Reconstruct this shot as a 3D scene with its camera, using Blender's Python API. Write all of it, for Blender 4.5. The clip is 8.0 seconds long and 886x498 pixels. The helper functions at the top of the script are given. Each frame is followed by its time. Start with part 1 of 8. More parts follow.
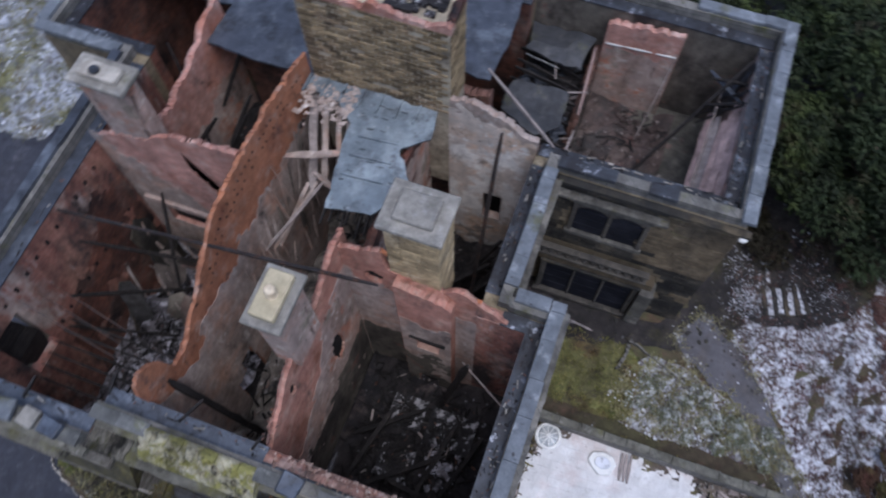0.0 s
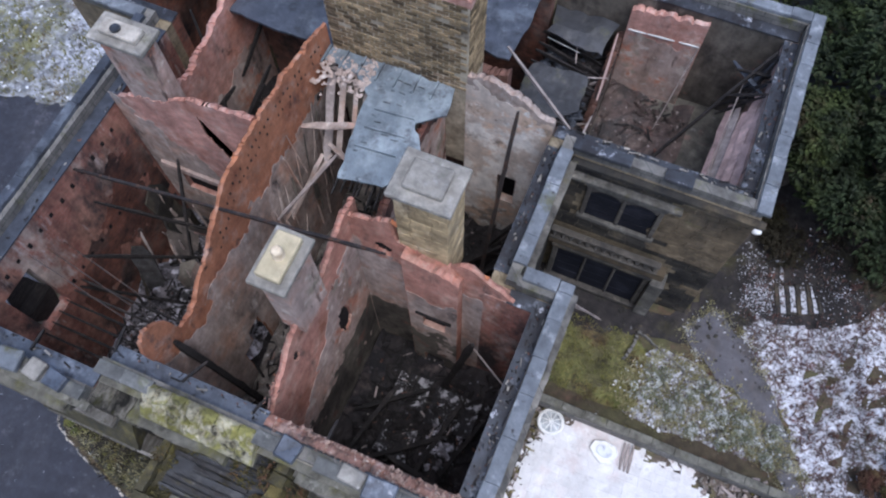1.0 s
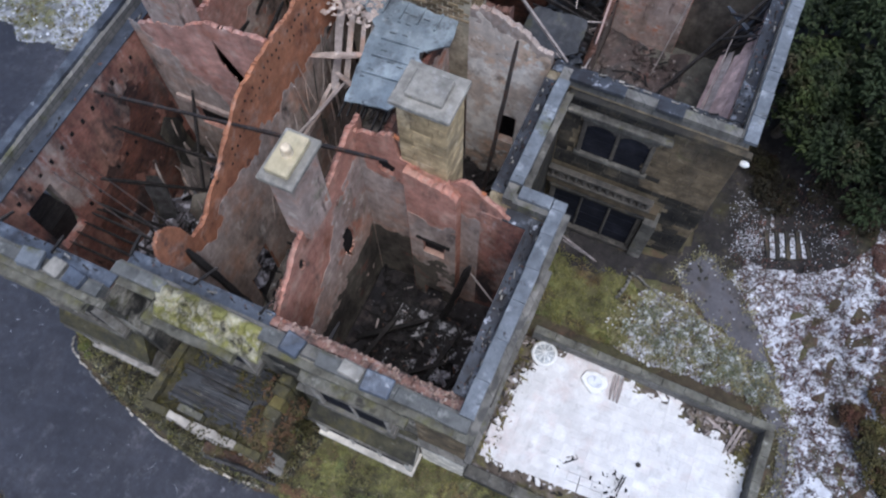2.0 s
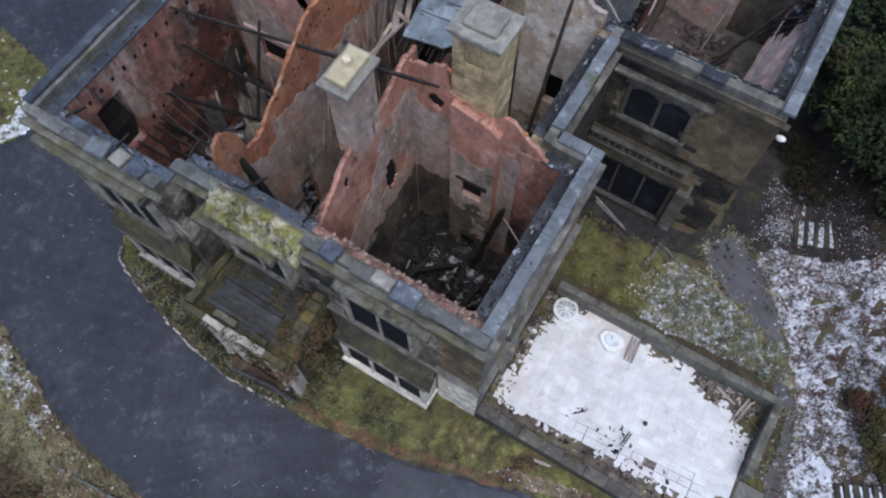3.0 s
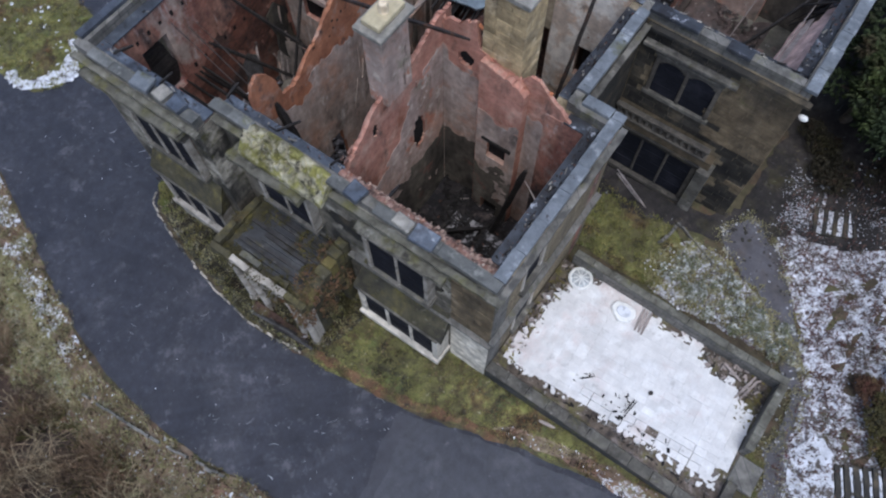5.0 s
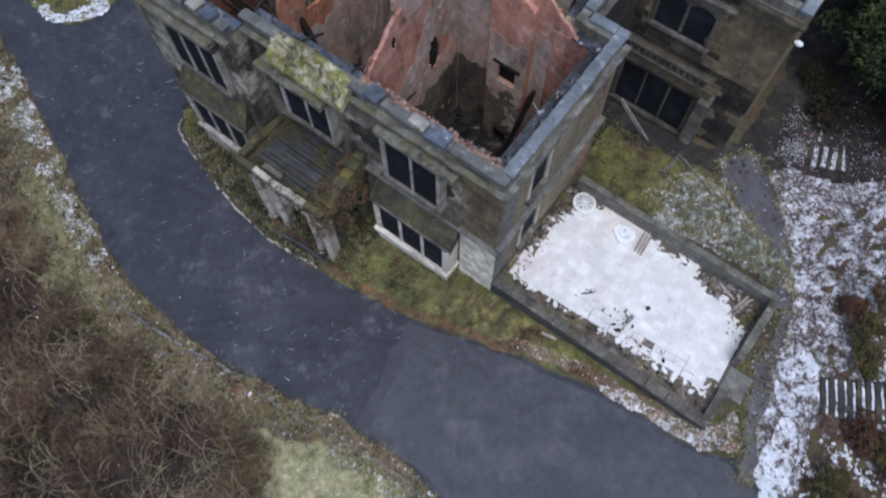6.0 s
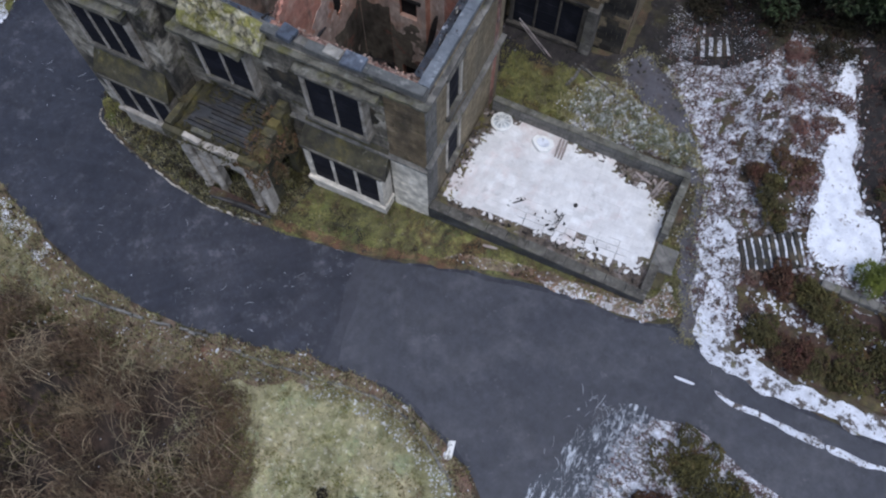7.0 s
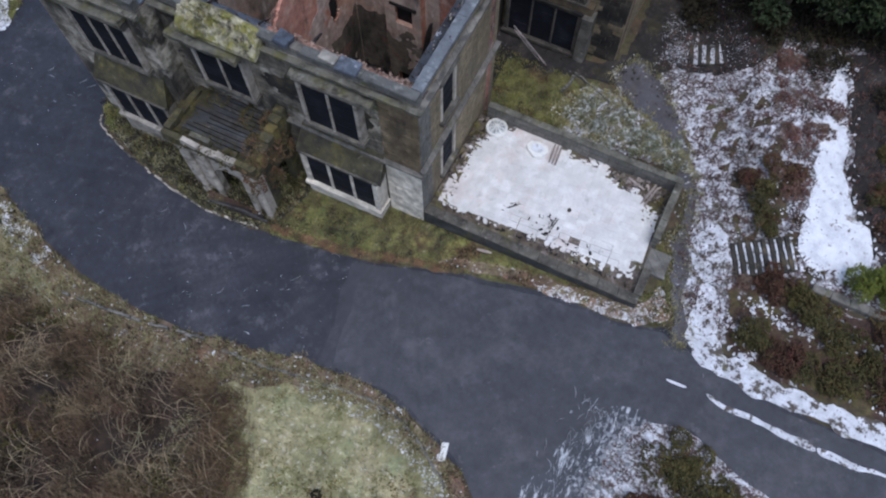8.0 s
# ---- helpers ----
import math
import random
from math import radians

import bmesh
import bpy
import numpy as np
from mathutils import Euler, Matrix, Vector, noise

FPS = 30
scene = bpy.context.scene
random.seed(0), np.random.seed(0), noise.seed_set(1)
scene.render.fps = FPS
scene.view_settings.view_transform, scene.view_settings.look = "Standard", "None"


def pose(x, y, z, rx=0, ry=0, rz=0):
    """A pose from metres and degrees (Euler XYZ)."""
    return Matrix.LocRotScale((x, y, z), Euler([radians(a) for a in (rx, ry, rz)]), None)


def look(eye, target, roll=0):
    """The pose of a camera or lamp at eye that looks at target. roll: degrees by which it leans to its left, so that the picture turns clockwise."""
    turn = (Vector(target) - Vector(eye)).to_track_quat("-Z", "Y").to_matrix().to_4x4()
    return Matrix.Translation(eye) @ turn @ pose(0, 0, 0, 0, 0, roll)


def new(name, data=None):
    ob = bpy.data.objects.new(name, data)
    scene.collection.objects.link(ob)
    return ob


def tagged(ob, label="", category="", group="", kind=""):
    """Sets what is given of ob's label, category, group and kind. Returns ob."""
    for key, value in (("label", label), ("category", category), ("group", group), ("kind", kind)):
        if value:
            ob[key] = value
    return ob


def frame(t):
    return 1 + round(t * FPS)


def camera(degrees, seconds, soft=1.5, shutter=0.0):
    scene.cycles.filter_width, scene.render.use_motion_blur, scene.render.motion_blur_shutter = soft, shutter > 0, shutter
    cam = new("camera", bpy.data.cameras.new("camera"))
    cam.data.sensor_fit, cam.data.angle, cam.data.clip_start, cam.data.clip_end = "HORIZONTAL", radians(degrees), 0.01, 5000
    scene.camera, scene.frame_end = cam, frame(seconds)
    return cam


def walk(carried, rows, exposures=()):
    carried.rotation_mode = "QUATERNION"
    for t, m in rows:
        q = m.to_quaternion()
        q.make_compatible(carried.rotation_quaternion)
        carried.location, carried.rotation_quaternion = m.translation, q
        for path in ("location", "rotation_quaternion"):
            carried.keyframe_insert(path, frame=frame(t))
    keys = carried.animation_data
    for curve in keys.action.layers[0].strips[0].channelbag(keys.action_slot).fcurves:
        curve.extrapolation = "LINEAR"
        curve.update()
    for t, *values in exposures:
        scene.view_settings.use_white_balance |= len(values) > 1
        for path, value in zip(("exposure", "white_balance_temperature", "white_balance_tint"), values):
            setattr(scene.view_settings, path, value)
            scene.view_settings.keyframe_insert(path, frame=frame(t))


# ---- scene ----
cam = camera(61.3, 8.0, soft=2.1, shutter=0.4)
PATH = [
    (0, (-0.566, -0.503, 28.632), (-0.868, 0.261, 26.809), -1.7),
    (0.1, (-0.545, -0.487, 28.617), (-0.877, 0.261, 26.792), -1.8),
    (0.2, (-0.525, -0.472, 28.602), (-0.864, 0.274, 26.777), -1.8),
    (0.5, (-0.463, -0.425, 28.556), (-0.802, 0.318, 26.731), -1.7),
    (1, (-0.188, -0.953, 28.329), (-0.528, -0.211, 26.503), -1.7),
    (1.5, (0.331, -1.94, 28.31), (-0.007, -1.202, 26.482), -1.5),
    (2, (1.056, -3.218, 28.388), (0.702, -2.49, 26.56), -1.6),
    (3.3, (2.167, -5.69, 28.596), (1.729, -5.003, 26.769), -0.4),
    (3.5, (2.228, -5.726, 28.649), (1.788, -5.043, 26.821), -0.6),
    (4, (2.358, -5.896, 28.643), (1.919, -5.211, 26.816), -0.5),
    (4.2, (2.477, -6.062, 28.575), (2.034, -5.367, 26.752), -0.6),
    (5.5, (3.955, -7.833, 28.573), (3.453, -7.193, 26.746), -0.9),
    (6, (5.029, -9.583, 28.822), (4.539, -8.947, 26.991), -0.8),
    (6.5, (6.081, -11.288, 28.939), (5.598, -10.651, 27.105), -0.9),
    (6.6, (6.220, -11.490, 28.999), (5.754, -10.844, 27.164), -0.5),
    (6.7, (6.360, -11.693, 29.059), (5.938, -11.024, 27.222), -0.2),
    (6.8, (6.499, -11.895, 29.118), (6.099, -11.212, 27.282), -0.2),
    (6.9, (6.639, -12.098, 29.178), (6.287, -11.395, 27.339), 0.1),
    (7, (6.778, -12.3, 29.238), (6.429, -11.591, 27.4), -0.2),
    (7.5, (7.048, -12.506, 29.345), (6.698, -11.799, 27.507), -0.3),
    (8, (7.237, -12.484, 29.427), (6.871, -11.756, 27.601), -0.5),
]
walk(cam, [(t, look(eye, target, roll)) for t, eye, target, roll in PATH], [(0, 0.1, 5560, 12), (0.4, 0.32, 5560, 12), (1.0, 0.54, 5620, 11), (1.6, 0.57, 5680, 10), (2.2, 0.42, 5700, 8), (3.5, 0.28, 5720, 7), (5.5, 0.33, 5720, 7.5), (6.5, 0.26, 5720, 8), (7.0, 0.14, 5720, 8.5), (8, 0.14, 5720, 8.5)])


# ------------------------------------------------------------------ light
sky = bpy.data.worlds.new("overcast_sky")
scene.world = sky
sky.use_nodes = True
wn = sky.node_tree
bg = wn.nodes["Background"]
tex_sky = wn.nodes.new("ShaderNodeTexSky")
tex_sky.sky_type = 'NISHITA'
tex_sky.sun_disc = False
tex_sky.sun_elevation = radians(70)
tex_sky.sun_rotation = radians(135)
tex_sky.dust_density = 4.0
tex_sky.air_density = 1.0
wn.links.new(tex_sky.outputs[0], bg.inputs[0])
bg.inputs[1].default_value = 0.13
sun_data = bpy.data.lights.new("sun", 'SUN')
sun_data.energy = 1.0
sun_data.angle = radians(45)
sun_data.color = (1.0, 0.97, 0.94)
sun = new("sun", sun_data)
sun.matrix_world = look((9, -9, 40), (0, 0, 0))


# ------------------------------------------------------------------ materials
def mix(nt, fac, a, b):
    m = nt.nodes.new("ShaderNodeMix")
    m.data_type = 'RGBA'
    nt.links.new(fac, m.inputs[0])
    for sock, v in ((m.inputs[6], a), (m.inputs[7], b)):
        if isinstance(v, tuple):
            sock.default_value = (*v, 1)
        else:
            nt.links.new(v, sock)
    return m.outputs[2]


def mask(nt, coord, scale, lo, hi, detail=7, stretch=None, rough=0.68):
    src = coord
    if stretch:
        mp = nt.nodes.new("ShaderNodeMapping")
        mp.inputs["Scale"].default_value = stretch
        nt.links.new(coord, mp.inputs[0])
        src = mp.outputs[0]
    t = nt.nodes.new("ShaderNodeTexNoise")
    t.inputs["Scale"].default_value = scale
    t.inputs["Detail"].default_value = detail
    t.inputs["Roughness"].default_value = rough
    nt.links.new(src, t.inputs["Vector"])
    r = nt.nodes.new("ShaderNodeMapRange")
    r.inputs[1].default_value = lo
    r.inputs[2].default_value = hi
    nt.links.new(t.outputs["Fac"], r.inputs[0])
    return r.outputs[0], t.outputs["Fac"]


def surface(name, base, layers=(), rough=0.85, metal=0.0, bump=(18, 0.3), brick=None, vary=0.0, spec=0.3, mottle=0.3):
    """layers: (colour, noise scale, low, high[, stretch]); brick: (dark, light, mortar, length, course)."""
    m = bpy.data.materials.new(name)
    m.use_nodes = True
    nt = m.node_tree
    bsdf = nt.nodes["Principled BSDF"]
    geo = nt.nodes.new("ShaderNodeNewGeometry")
    pos = geo.outputs["Position"]
    col = base
    height = None
    if brick:
        sep = nt.nodes.new("ShaderNodeSeparateXYZ")
        nt.links.new(pos, sep.inputs[0])
        add = nt.nodes.new("ShaderNodeMath")
        nt.links.new(sep.outputs[0], add.inputs[0])
        nt.links.new(sep.outputs[1], add.inputs[1])
        com = nt.nodes.new("ShaderNodeCombineXYZ")
        nt.links.new(add.outputs[0], com.inputs[0])
        nt.links.new(sep.outputs[2], com.inputs[1])
        bt = nt.nodes.new("ShaderNodeTexBrick")
        nt.links.new(com.outputs[0], bt.inputs["Vector"])
        bt.inputs["Color1"].default_value = (*brick[0], 1)
        bt.inputs["Color2"].default_value = (*brick[1], 1)
        bt.inputs["Mortar"].default_value = (*brick[2], 1)
        bt.inputs["Scale"].default_value = 1.0
        bt.inputs["Mortar Size"].default_value = brick[4] * 0.07
        bt.inputs["Mortar Smooth"].default_value = 0.4
        bt.inputs["Brick Width"].default_value = brick[3]
        bt.inputs["Row Height"].default_value = brick[4]
        col = bt.outputs["Color"]
        height = bt.outputs["Fac"]
    for lay in layers:
        fac, _ = mask(nt, pos, lay[1], lay[2], lay[3], stretch=lay[4] if len(lay) > 4 else None)
        col = mix(nt, fac, col, lay[0])
    # fine grain
    _, fine = mask(nt, pos, 40, 0.3, 0.7, 4)
    rng = nt.nodes.new("ShaderNodeMapRange")
    rng.inputs[3].default_value = 0.72
    rng.inputs[4].default_value = 1.22
    nt.links.new(fine, rng.inputs[0])
    val = rng.outputs[0]
    for sc, amount, st in ((3.3, mottle, None), (0.45, mottle * 0.7, None), (1.7, mottle * 0.8, (1, 1, 0.22) if brick or "plaster" in name else None)):
        _, nf = mask(nt, pos, sc, 0, 1, 7, st, 0.65)
        r3 = nt.nodes.new("ShaderNodeMapRange")
        r3.inputs[1].default_value = 0.3
        r3.inputs[2].default_value = 0.7
        r3.inputs[3].default_value = 1 - amount
        r3.inputs[4].default_value = 1 + amount
        nt.links.new(nf, r3.inputs[0])
        m3 = nt.nodes.new("ShaderNodeMath")
        m3.operation = 'MULTIPLY'
        nt.links.new(val, m3.inputs[0])
        nt.links.new(r3.outputs[0], m3.inputs[1])
        val = m3.outputs[0]
    if vary:
        oi = nt.nodes.new("ShaderNodeObjectInfo")
        r2 = nt.nodes.new("ShaderNodeMapRange")
        r2.inputs[3].default_value = 1 - vary
        r2.inputs[4].default_value = 1 + vary
        nt.links.new(oi.outputs["Random"], r2.inputs[0])
        ml = nt.nodes.new("ShaderNodeMath")
        ml.operation = 'MULTIPLY'
        nt.links.new(val, ml.inputs[0])
        nt.links.new(r2.outputs[0], ml.inputs[1])
        val = ml.outputs[0]
    hsv = nt.nodes.new("ShaderNodeHueSaturation")
    nt.links.new(val, hsv.inputs["Value"])
    if isinstance(col, tuple):
        hsv.inputs["Color"].default_value = (*col, 1)
    else:
        nt.links.new(col, hsv.inputs["Color"])
    nt.links.new(hsv.outputs[0], bsdf.inputs["Base Color"])
    bsdf.inputs["Roughness"].default_value = rough
    bsdf.inputs["Metallic"].default_value = metal
    bsdf.inputs["Specular IOR Level"].default_value = spec
    _, bf = mask(nt, pos, bump[0], 0, 1, 8)
    bp = nt.nodes.new("ShaderNodeBump")
    bp.inputs["Strength"].default_value = bump[1]
    bp.inputs["Distance"].default_value = 0.05
    nt.links.new(bf, bp.inputs["Height"])
    last = bp
    if height is not None:
        b2 = nt.nodes.new("ShaderNodeBump")
        b2.invert = True
        b2.inputs["Strength"].default_value = 0.5
        b2.inputs["Distance"].default_value = 0.02
        nt.links.new(height, b2.inputs["Height"])
        nt.links.new(bp.outputs[0], b2.inputs["Normal"])
        last = b2
    nt.links.new(last.outputs[0], bsdf.inputs["Normal"])
    return m


SOOT = (0.018, 0.017, 0.02)
M = {}
M["soot"] = surface("soot_and_hole_shade", (0.012, 0.011, 0.012), layers=[((0.03, 0.026, 0.025), 2.0, 0.5, 0.7)], rough=0.95)
M["beam_grey"] = surface("grey_weathered_beam", (0.06, 0.058, 0.06), layers=[((0.03, 0.028, 0.027), 1.8, 0.46, 0.62), ((0.13, 0.125, 0.12), 3.0, 0.58, 0.68), ((0.08, 0.07, 0.03), 1.1, 0.56, 0.68)], vary=0.25)
M["frost_litter"] = surface("frosted_leaf_litter", (0.26, 0.2, 0.16), layers=[((0.34, 0.2, 0.13), 1.1, 0.5, 0.64), ((0.14, 0.13, 0.06), 1.6, 0.52, 0.64), ((0.62, 0.62, 0.64), 2.6, 0.5, 0.58), ((0.07, 0.055, 0.045), 4.5, 0.54, 0.62)], bump=(8, 1.0))
M["slush_grey"] = surface("grey_slush", (0.24, 0.255, 0.285), layers=[((0.12, 0.128, 0.145), 2.6, 0.46, 0.6), ((0.48, 0.5, 0.55), 4.0, 0.57, 0.67)], rough=0.5)
M["annex_mud"] = surface("brown_mud_and_moss", (0.13, 0.105, 0.085), layers=[((0.12, 0.11, 0.045), 0.9, 0.5, 0.62), ((0.25, 0.215, 0.2), 2.2, 0.52, 0.64), ((0.05, 0.042, 0.038), 1.5, 0.5, 0.64), ((0.5, 0.47, 0.46), 4.5, 0.6, 0.68)], bump=(8, 1.0))
M["brick"] = surface("red_brick", (0.4, 0.15, 0.08), brick=((0.36, 0.13, 0.075), (0.47, 0.20, 0.11), (0.34, 0.25, 0.2), 0.23, 0.078),
                     layers=[((0.40, 0.27, 0.22), 0.9, 0.5, 0.75), ((0.05, 0.04, 0.04), 0.5, 0.46, 0.62), ((0.11, 0.07, 0.06), 1.6, 0.45, 0.7)], vary=0.1)
M["brick_clean"] = surface("orange_brick", (0.5, 0.19, 0.09), brick=((0.43, 0.15, 0.07), (0.53, 0.21, 0.1), (0.40, 0.24, 0.17), 0.23, 0.078),
                           layers=[((0.46, 0.29, 0.22), 1.1, 0.52, 0.8), ((0.13, 0.07, 0.055), 1.3, 0.6, 0.8), (SOOT, 0.8, 0.66, 0.8)], vary=0.12)
M["brick_orange"] = surface("burnt_orange_brick", (0.42, 0.15, 0.06), brick=((0.4, 0.168, 0.09), (0.44, 0.19, 0.105), (0.39, 0.21, 0.14), 0.23, 0.078),
                            layers=[((0.47, 0.31, 0.24), 1.6, 0.52, 0.68), ((0.25, 0.1, 0.06), 0.7, 0.5, 0.68), ((0.12, 0.08, 0.07), 1.9, 0.58, 0.7, (1, 1, 0.5)), (SOOT, 1.1, 0.64, 0.72)], vary=0.1, mottle=0.28)
M["brick_salmon"] = surface("salmon_scorched_brick", (0.45, 0.21, 0.14), brick=((0.42, 0.2, 0.148), (0.49, 0.245, 0.185), (0.46, 0.29, 0.23), 0.23, 0.078),
                            layers=[((0.54, 0.36, 0.28), 1.3, 0.5, 0.68), ((0.3, 0.13, 0.085), 0.7, 0.52, 0.68), ((0.15, 0.1, 0.085), 1.6, 0.58, 0.72, (1, 1, 0.4)), (SOOT, 1.0, 0.64, 0.74)], vary=0.1, mottle=0.25)
M["brick_pink"] = surface("pink_scorched_brick", (0.44, 0.2, 0.15), brick=((0.46, 0.235, 0.185), (0.53, 0.29, 0.235), (0.5, 0.34, 0.29), 0.23, 0.078),
                          layers=[((0.58, 0.42, 0.36), 1.7, 0.5, 0.68), ((0.42, 0.17, 0.11), 0.6, 0.5, 0.68), ((0.2, 0.13, 0.11), 1.6, 0.57, 0.72, (1, 1, 0.5)), (SOOT, 0.9, 0.65, 0.75)], vary=0.1, mottle=0.28)
M["brick_soot"] = surface("sooted_brick", (0.2, 0.09, 0.06), brick=((0.19, 0.075, 0.055), (0.30, 0.12, 0.075), (0.17, 0.13, 0.11), 0.23, 0.078),
                          layers=[((0.20, 0.16, 0.14), 0.8, 0.5, 0.75), (SOOT, 0.35, 0.40, 0.62)])
M["brick_dusty"] = surface("dusty_sooted_brick", (0.16, 0.085, 0.065), layers=[((0.05, 0.04, 0.038), 1.3, 0.48, 0.64), ((0.24, 0.17, 0.14), 2.2, 0.58, 0.7)], vary=0.2)
M["brick_head"] = surface("weathered_brick_head", (0.26, 0.15, 0.12), layers=[((0.42, 0.31, 0.27), 1.9, 0.5, 0.64), ((0.09, 0.07, 0.065), 1.5, 0.5, 0.64), ((0.3, 0.13, 0.09), 0.9, 0.55, 0.68)])
M["brick_purple"] = surface("smoke_dulled_brick", (0.2, 0.1, 0.08), brick=((0.26, 0.105, 0.08), (0.36, 0.16, 0.12), (0.27, 0.2, 0.17), 0.23, 0.078),
                            layers=[((0.42, 0.23, 0.17), 0.8, 0.46, 0.62, (1, 1, 0.45)), ((0.45, 0.36, 0.31), 0.6, 0.54, 0.63, (1, 1, 0.5)), ((0.06, 0.05, 0.05), 0.45, 0.5, 0.62, (1, 1, 0.5)), ((0.5, 0.42, 0.39), 2.2, 0.58, 0.67, (1, 1, 0.25)), (SOOT, 1.3, 0.6, 0.72, (1, 1, 0.3))], mottle=0.3)
M["plaster"] = surface("scorched_plaster", (0.45, 0.355, 0.315),
                       layers=[((0.5, 0.32, 0.25), 0.6, 0.46, 0.64), ((0.3, 0.22, 0.18), 1.0, 0.5, 0.64, (1, 1, 0.35)), ((0.58, 0.5, 0.44), 1.6, 0.55, 0.62), ((0.25, 0.22, 0.17), 0.7, 0.57, 0.67), ((0.05, 0.042, 0.04), 0.6, 0.6, 0.72, (1, 1, 0.35)), ((0.14, 0.1, 0.085), 2.2, 0.6, 0.68, (1, 1, 0.25)), ((0.47, 0.22, 0.15), 1.2, 0.58, 0.64)], mottle=0.25)
M["plaster_grey"] = surface("grey_stripped_plaster", (0.46, 0.38, 0.335),
                            layers=[((0.31, 0.245, 0.21), 1.0, 0.46, 0.62, (1, 1, 0.3)), ((0.62, 0.56, 0.52), 2.4, 0.56, 0.67, (1, 1, 0.25)), ((0.46, 0.29, 0.215), 0.6, 0.5, 0.66), ((0.06, 0.05, 0.048), 0.7, 0.57, 0.7, (1, 1, 0.5))], mottle=0.3)
M["stone_front"] = surface("blackened_ashlar", (0.24, 0.215, 0.18), brick=((0.18, 0.163, 0.135), (0.26, 0.235, 0.19), (0.1, 0.093, 0.083), 0.62, 0.29),
                           layers=[((0.042, 0.04, 0.037), 0.55, 0.44, 0.6, (1, 1, 0.45)), ((0.46, 0.425, 0.36), 0.7, 0.52, 0.64), ((0.08, 0.078, 0.03), 1.3, 0.55, 0.68), (SOOT, 0.9, 0.6, 0.72, (1, 1, 0.3))])
# Soot stone, also used where the court's shade is put into the colour.
M["stone_soot_shade"] = surface("sooted_shaded_stone", (0.042, 0.039, 0.034), layers=[((0.12, 0.095, 0.06), 0.9, 0.5, 0.7), ((0.022, 0.022, 0.023), 0.8, 0.46, 0.64), ((0.1, 0.095, 0.05), 2.2, 0.6, 0.7)])
M["moss_dark"] = surface("dark_mossy_stone", (0.075, 0.068, 0.042), layers=[((0.15, 0.13, 0.048), 1.2, 0.5, 0.66), ((0.035, 0.033, 0.03), 1.0, 0.48, 0.66), ((0.22, 0.21, 0.17), 2.6, 0.6, 0.7)], bump=(12, 0.9))
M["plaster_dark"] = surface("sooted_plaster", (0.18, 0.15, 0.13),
                            layers=[((0.25, 0.17, 0.14), 0.7, 0.5, 0.7), (SOOT, 0.55, 0.42, 0.66, (1, 1, 0.35)), ((0.3, 0.27, 0.25), 2.5, 0.66, 0.74)])
M["plaster_grime_shade"] = surface("grimy_shaded_plaster", (0.13, 0.115, 0.095), layers=[((0.22, 0.195, 0.165), 0.7, 0.5, 0.68), ((0.04, 0.035, 0.033), 0.6, 0.46, 0.62, (1, 1, 0.5)), ((0.2, 0.105, 0.085), 1.0, 0.58, 0.68)])
M["plaster_pale"] = surface("peeling_pale_plaster", (0.62, 0.54, 0.47),
                            layers=[((0.74, 0.53, 0.37), 0.4, 0.47, 0.58), ((0.84, 0.81, 0.76), 0.6, 0.51, 0.58), ((0.33, 0.28, 0.24), 0.8, 0.57, 0.64), ((0.8, 0.77, 0.73), 2.4, 0.57, 0.63), ((0.45, 0.26, 0.18), 1.5, 0.62, 0.68), (SOOT, 1.3, 0.65, 0.71)], mottle=0.22)
M["stone"] = surface("sandstone_ashlar", (0.3, 0.24, 0.15), brick=((0.21, 0.17, 0.11), (0.28, 0.225, 0.145), (0.13, 0.11, 0.08), 0.62, 0.29),
                     layers=[((0.14, 0.12, 0.09), 0.7, 0.48, 0.72, (1, 1, 0.4)), ((0.36, 0.31, 0.23), 1.6, 0.58, 0.75), ((0.1, 0.095, 0.045), 1.1, 0.58, 0.75)])
M["stone_grey"] = surface("weathered_grey_stone", (0.23, 0.22, 0.2), brick=((0.15, 0.145, 0.136), (0.21, 0.2, 0.182), (0.095, 0.093, 0.09), 0.6, 0.28),
                          layers=[((0.10, 0.095, 0.085), 0.8, 0.48, 0.7, (1, 1, 0.35)), ((0.11, 0.11, 0.04), 1.2, 0.56, 0.72)])
M["dress"] = surface("pale_dressed_stone", (0.5, 0.46, 0.4), layers=[((0.33, 0.295, 0.25), 1.4, 0.47, 0.7), ((0.16, 0.15, 0.09), 2.3, 0.6, 0.76)], vary=0.08)
M["ashlar_plain"] = surface("scrubbed_dressed_stone", (0.64, 0.6, 0.53), layers=[((0.46, 0.42, 0.36), 1.4, 0.5, 0.7), ((0.18, 0.17, 0.125), 2.3, 0.66, 0.76)], vary=0.06)
M["stone_grime"] = surface("grimy_moulded_stone", (0.13, 0.122, 0.107), layers=[((0.25, 0.235, 0.205), 1.2, 0.52, 0.68), ((0.05, 0.047, 0.043), 0.9, 0.48, 0.64), ((0.11, 0.1, 0.045), 1.6, 0.56, 0.7)], vary=0.1)
M["dress_worn"] = surface("smoky_dressed_stone", (0.4, 0.37, 0.33), layers=[((0.2, 0.18, 0.15), 1.3, 0.46, 0.64), ((0.07, 0.065, 0.055), 0.9, 0.56, 0.7), ((0.14, 0.125, 0.06), 1.9, 0.6, 0.72)], vary=0.12)
M["dress_soot_shade"] = surface("sooted_shaded_dressing", (0.1, 0.09, 0.077), layers=[((0.045, 0.042, 0.04), 1.0, 0.45, 0.65), ((0.2, 0.18, 0.145), 2.0, 0.6, 0.72)], vary=0.1)
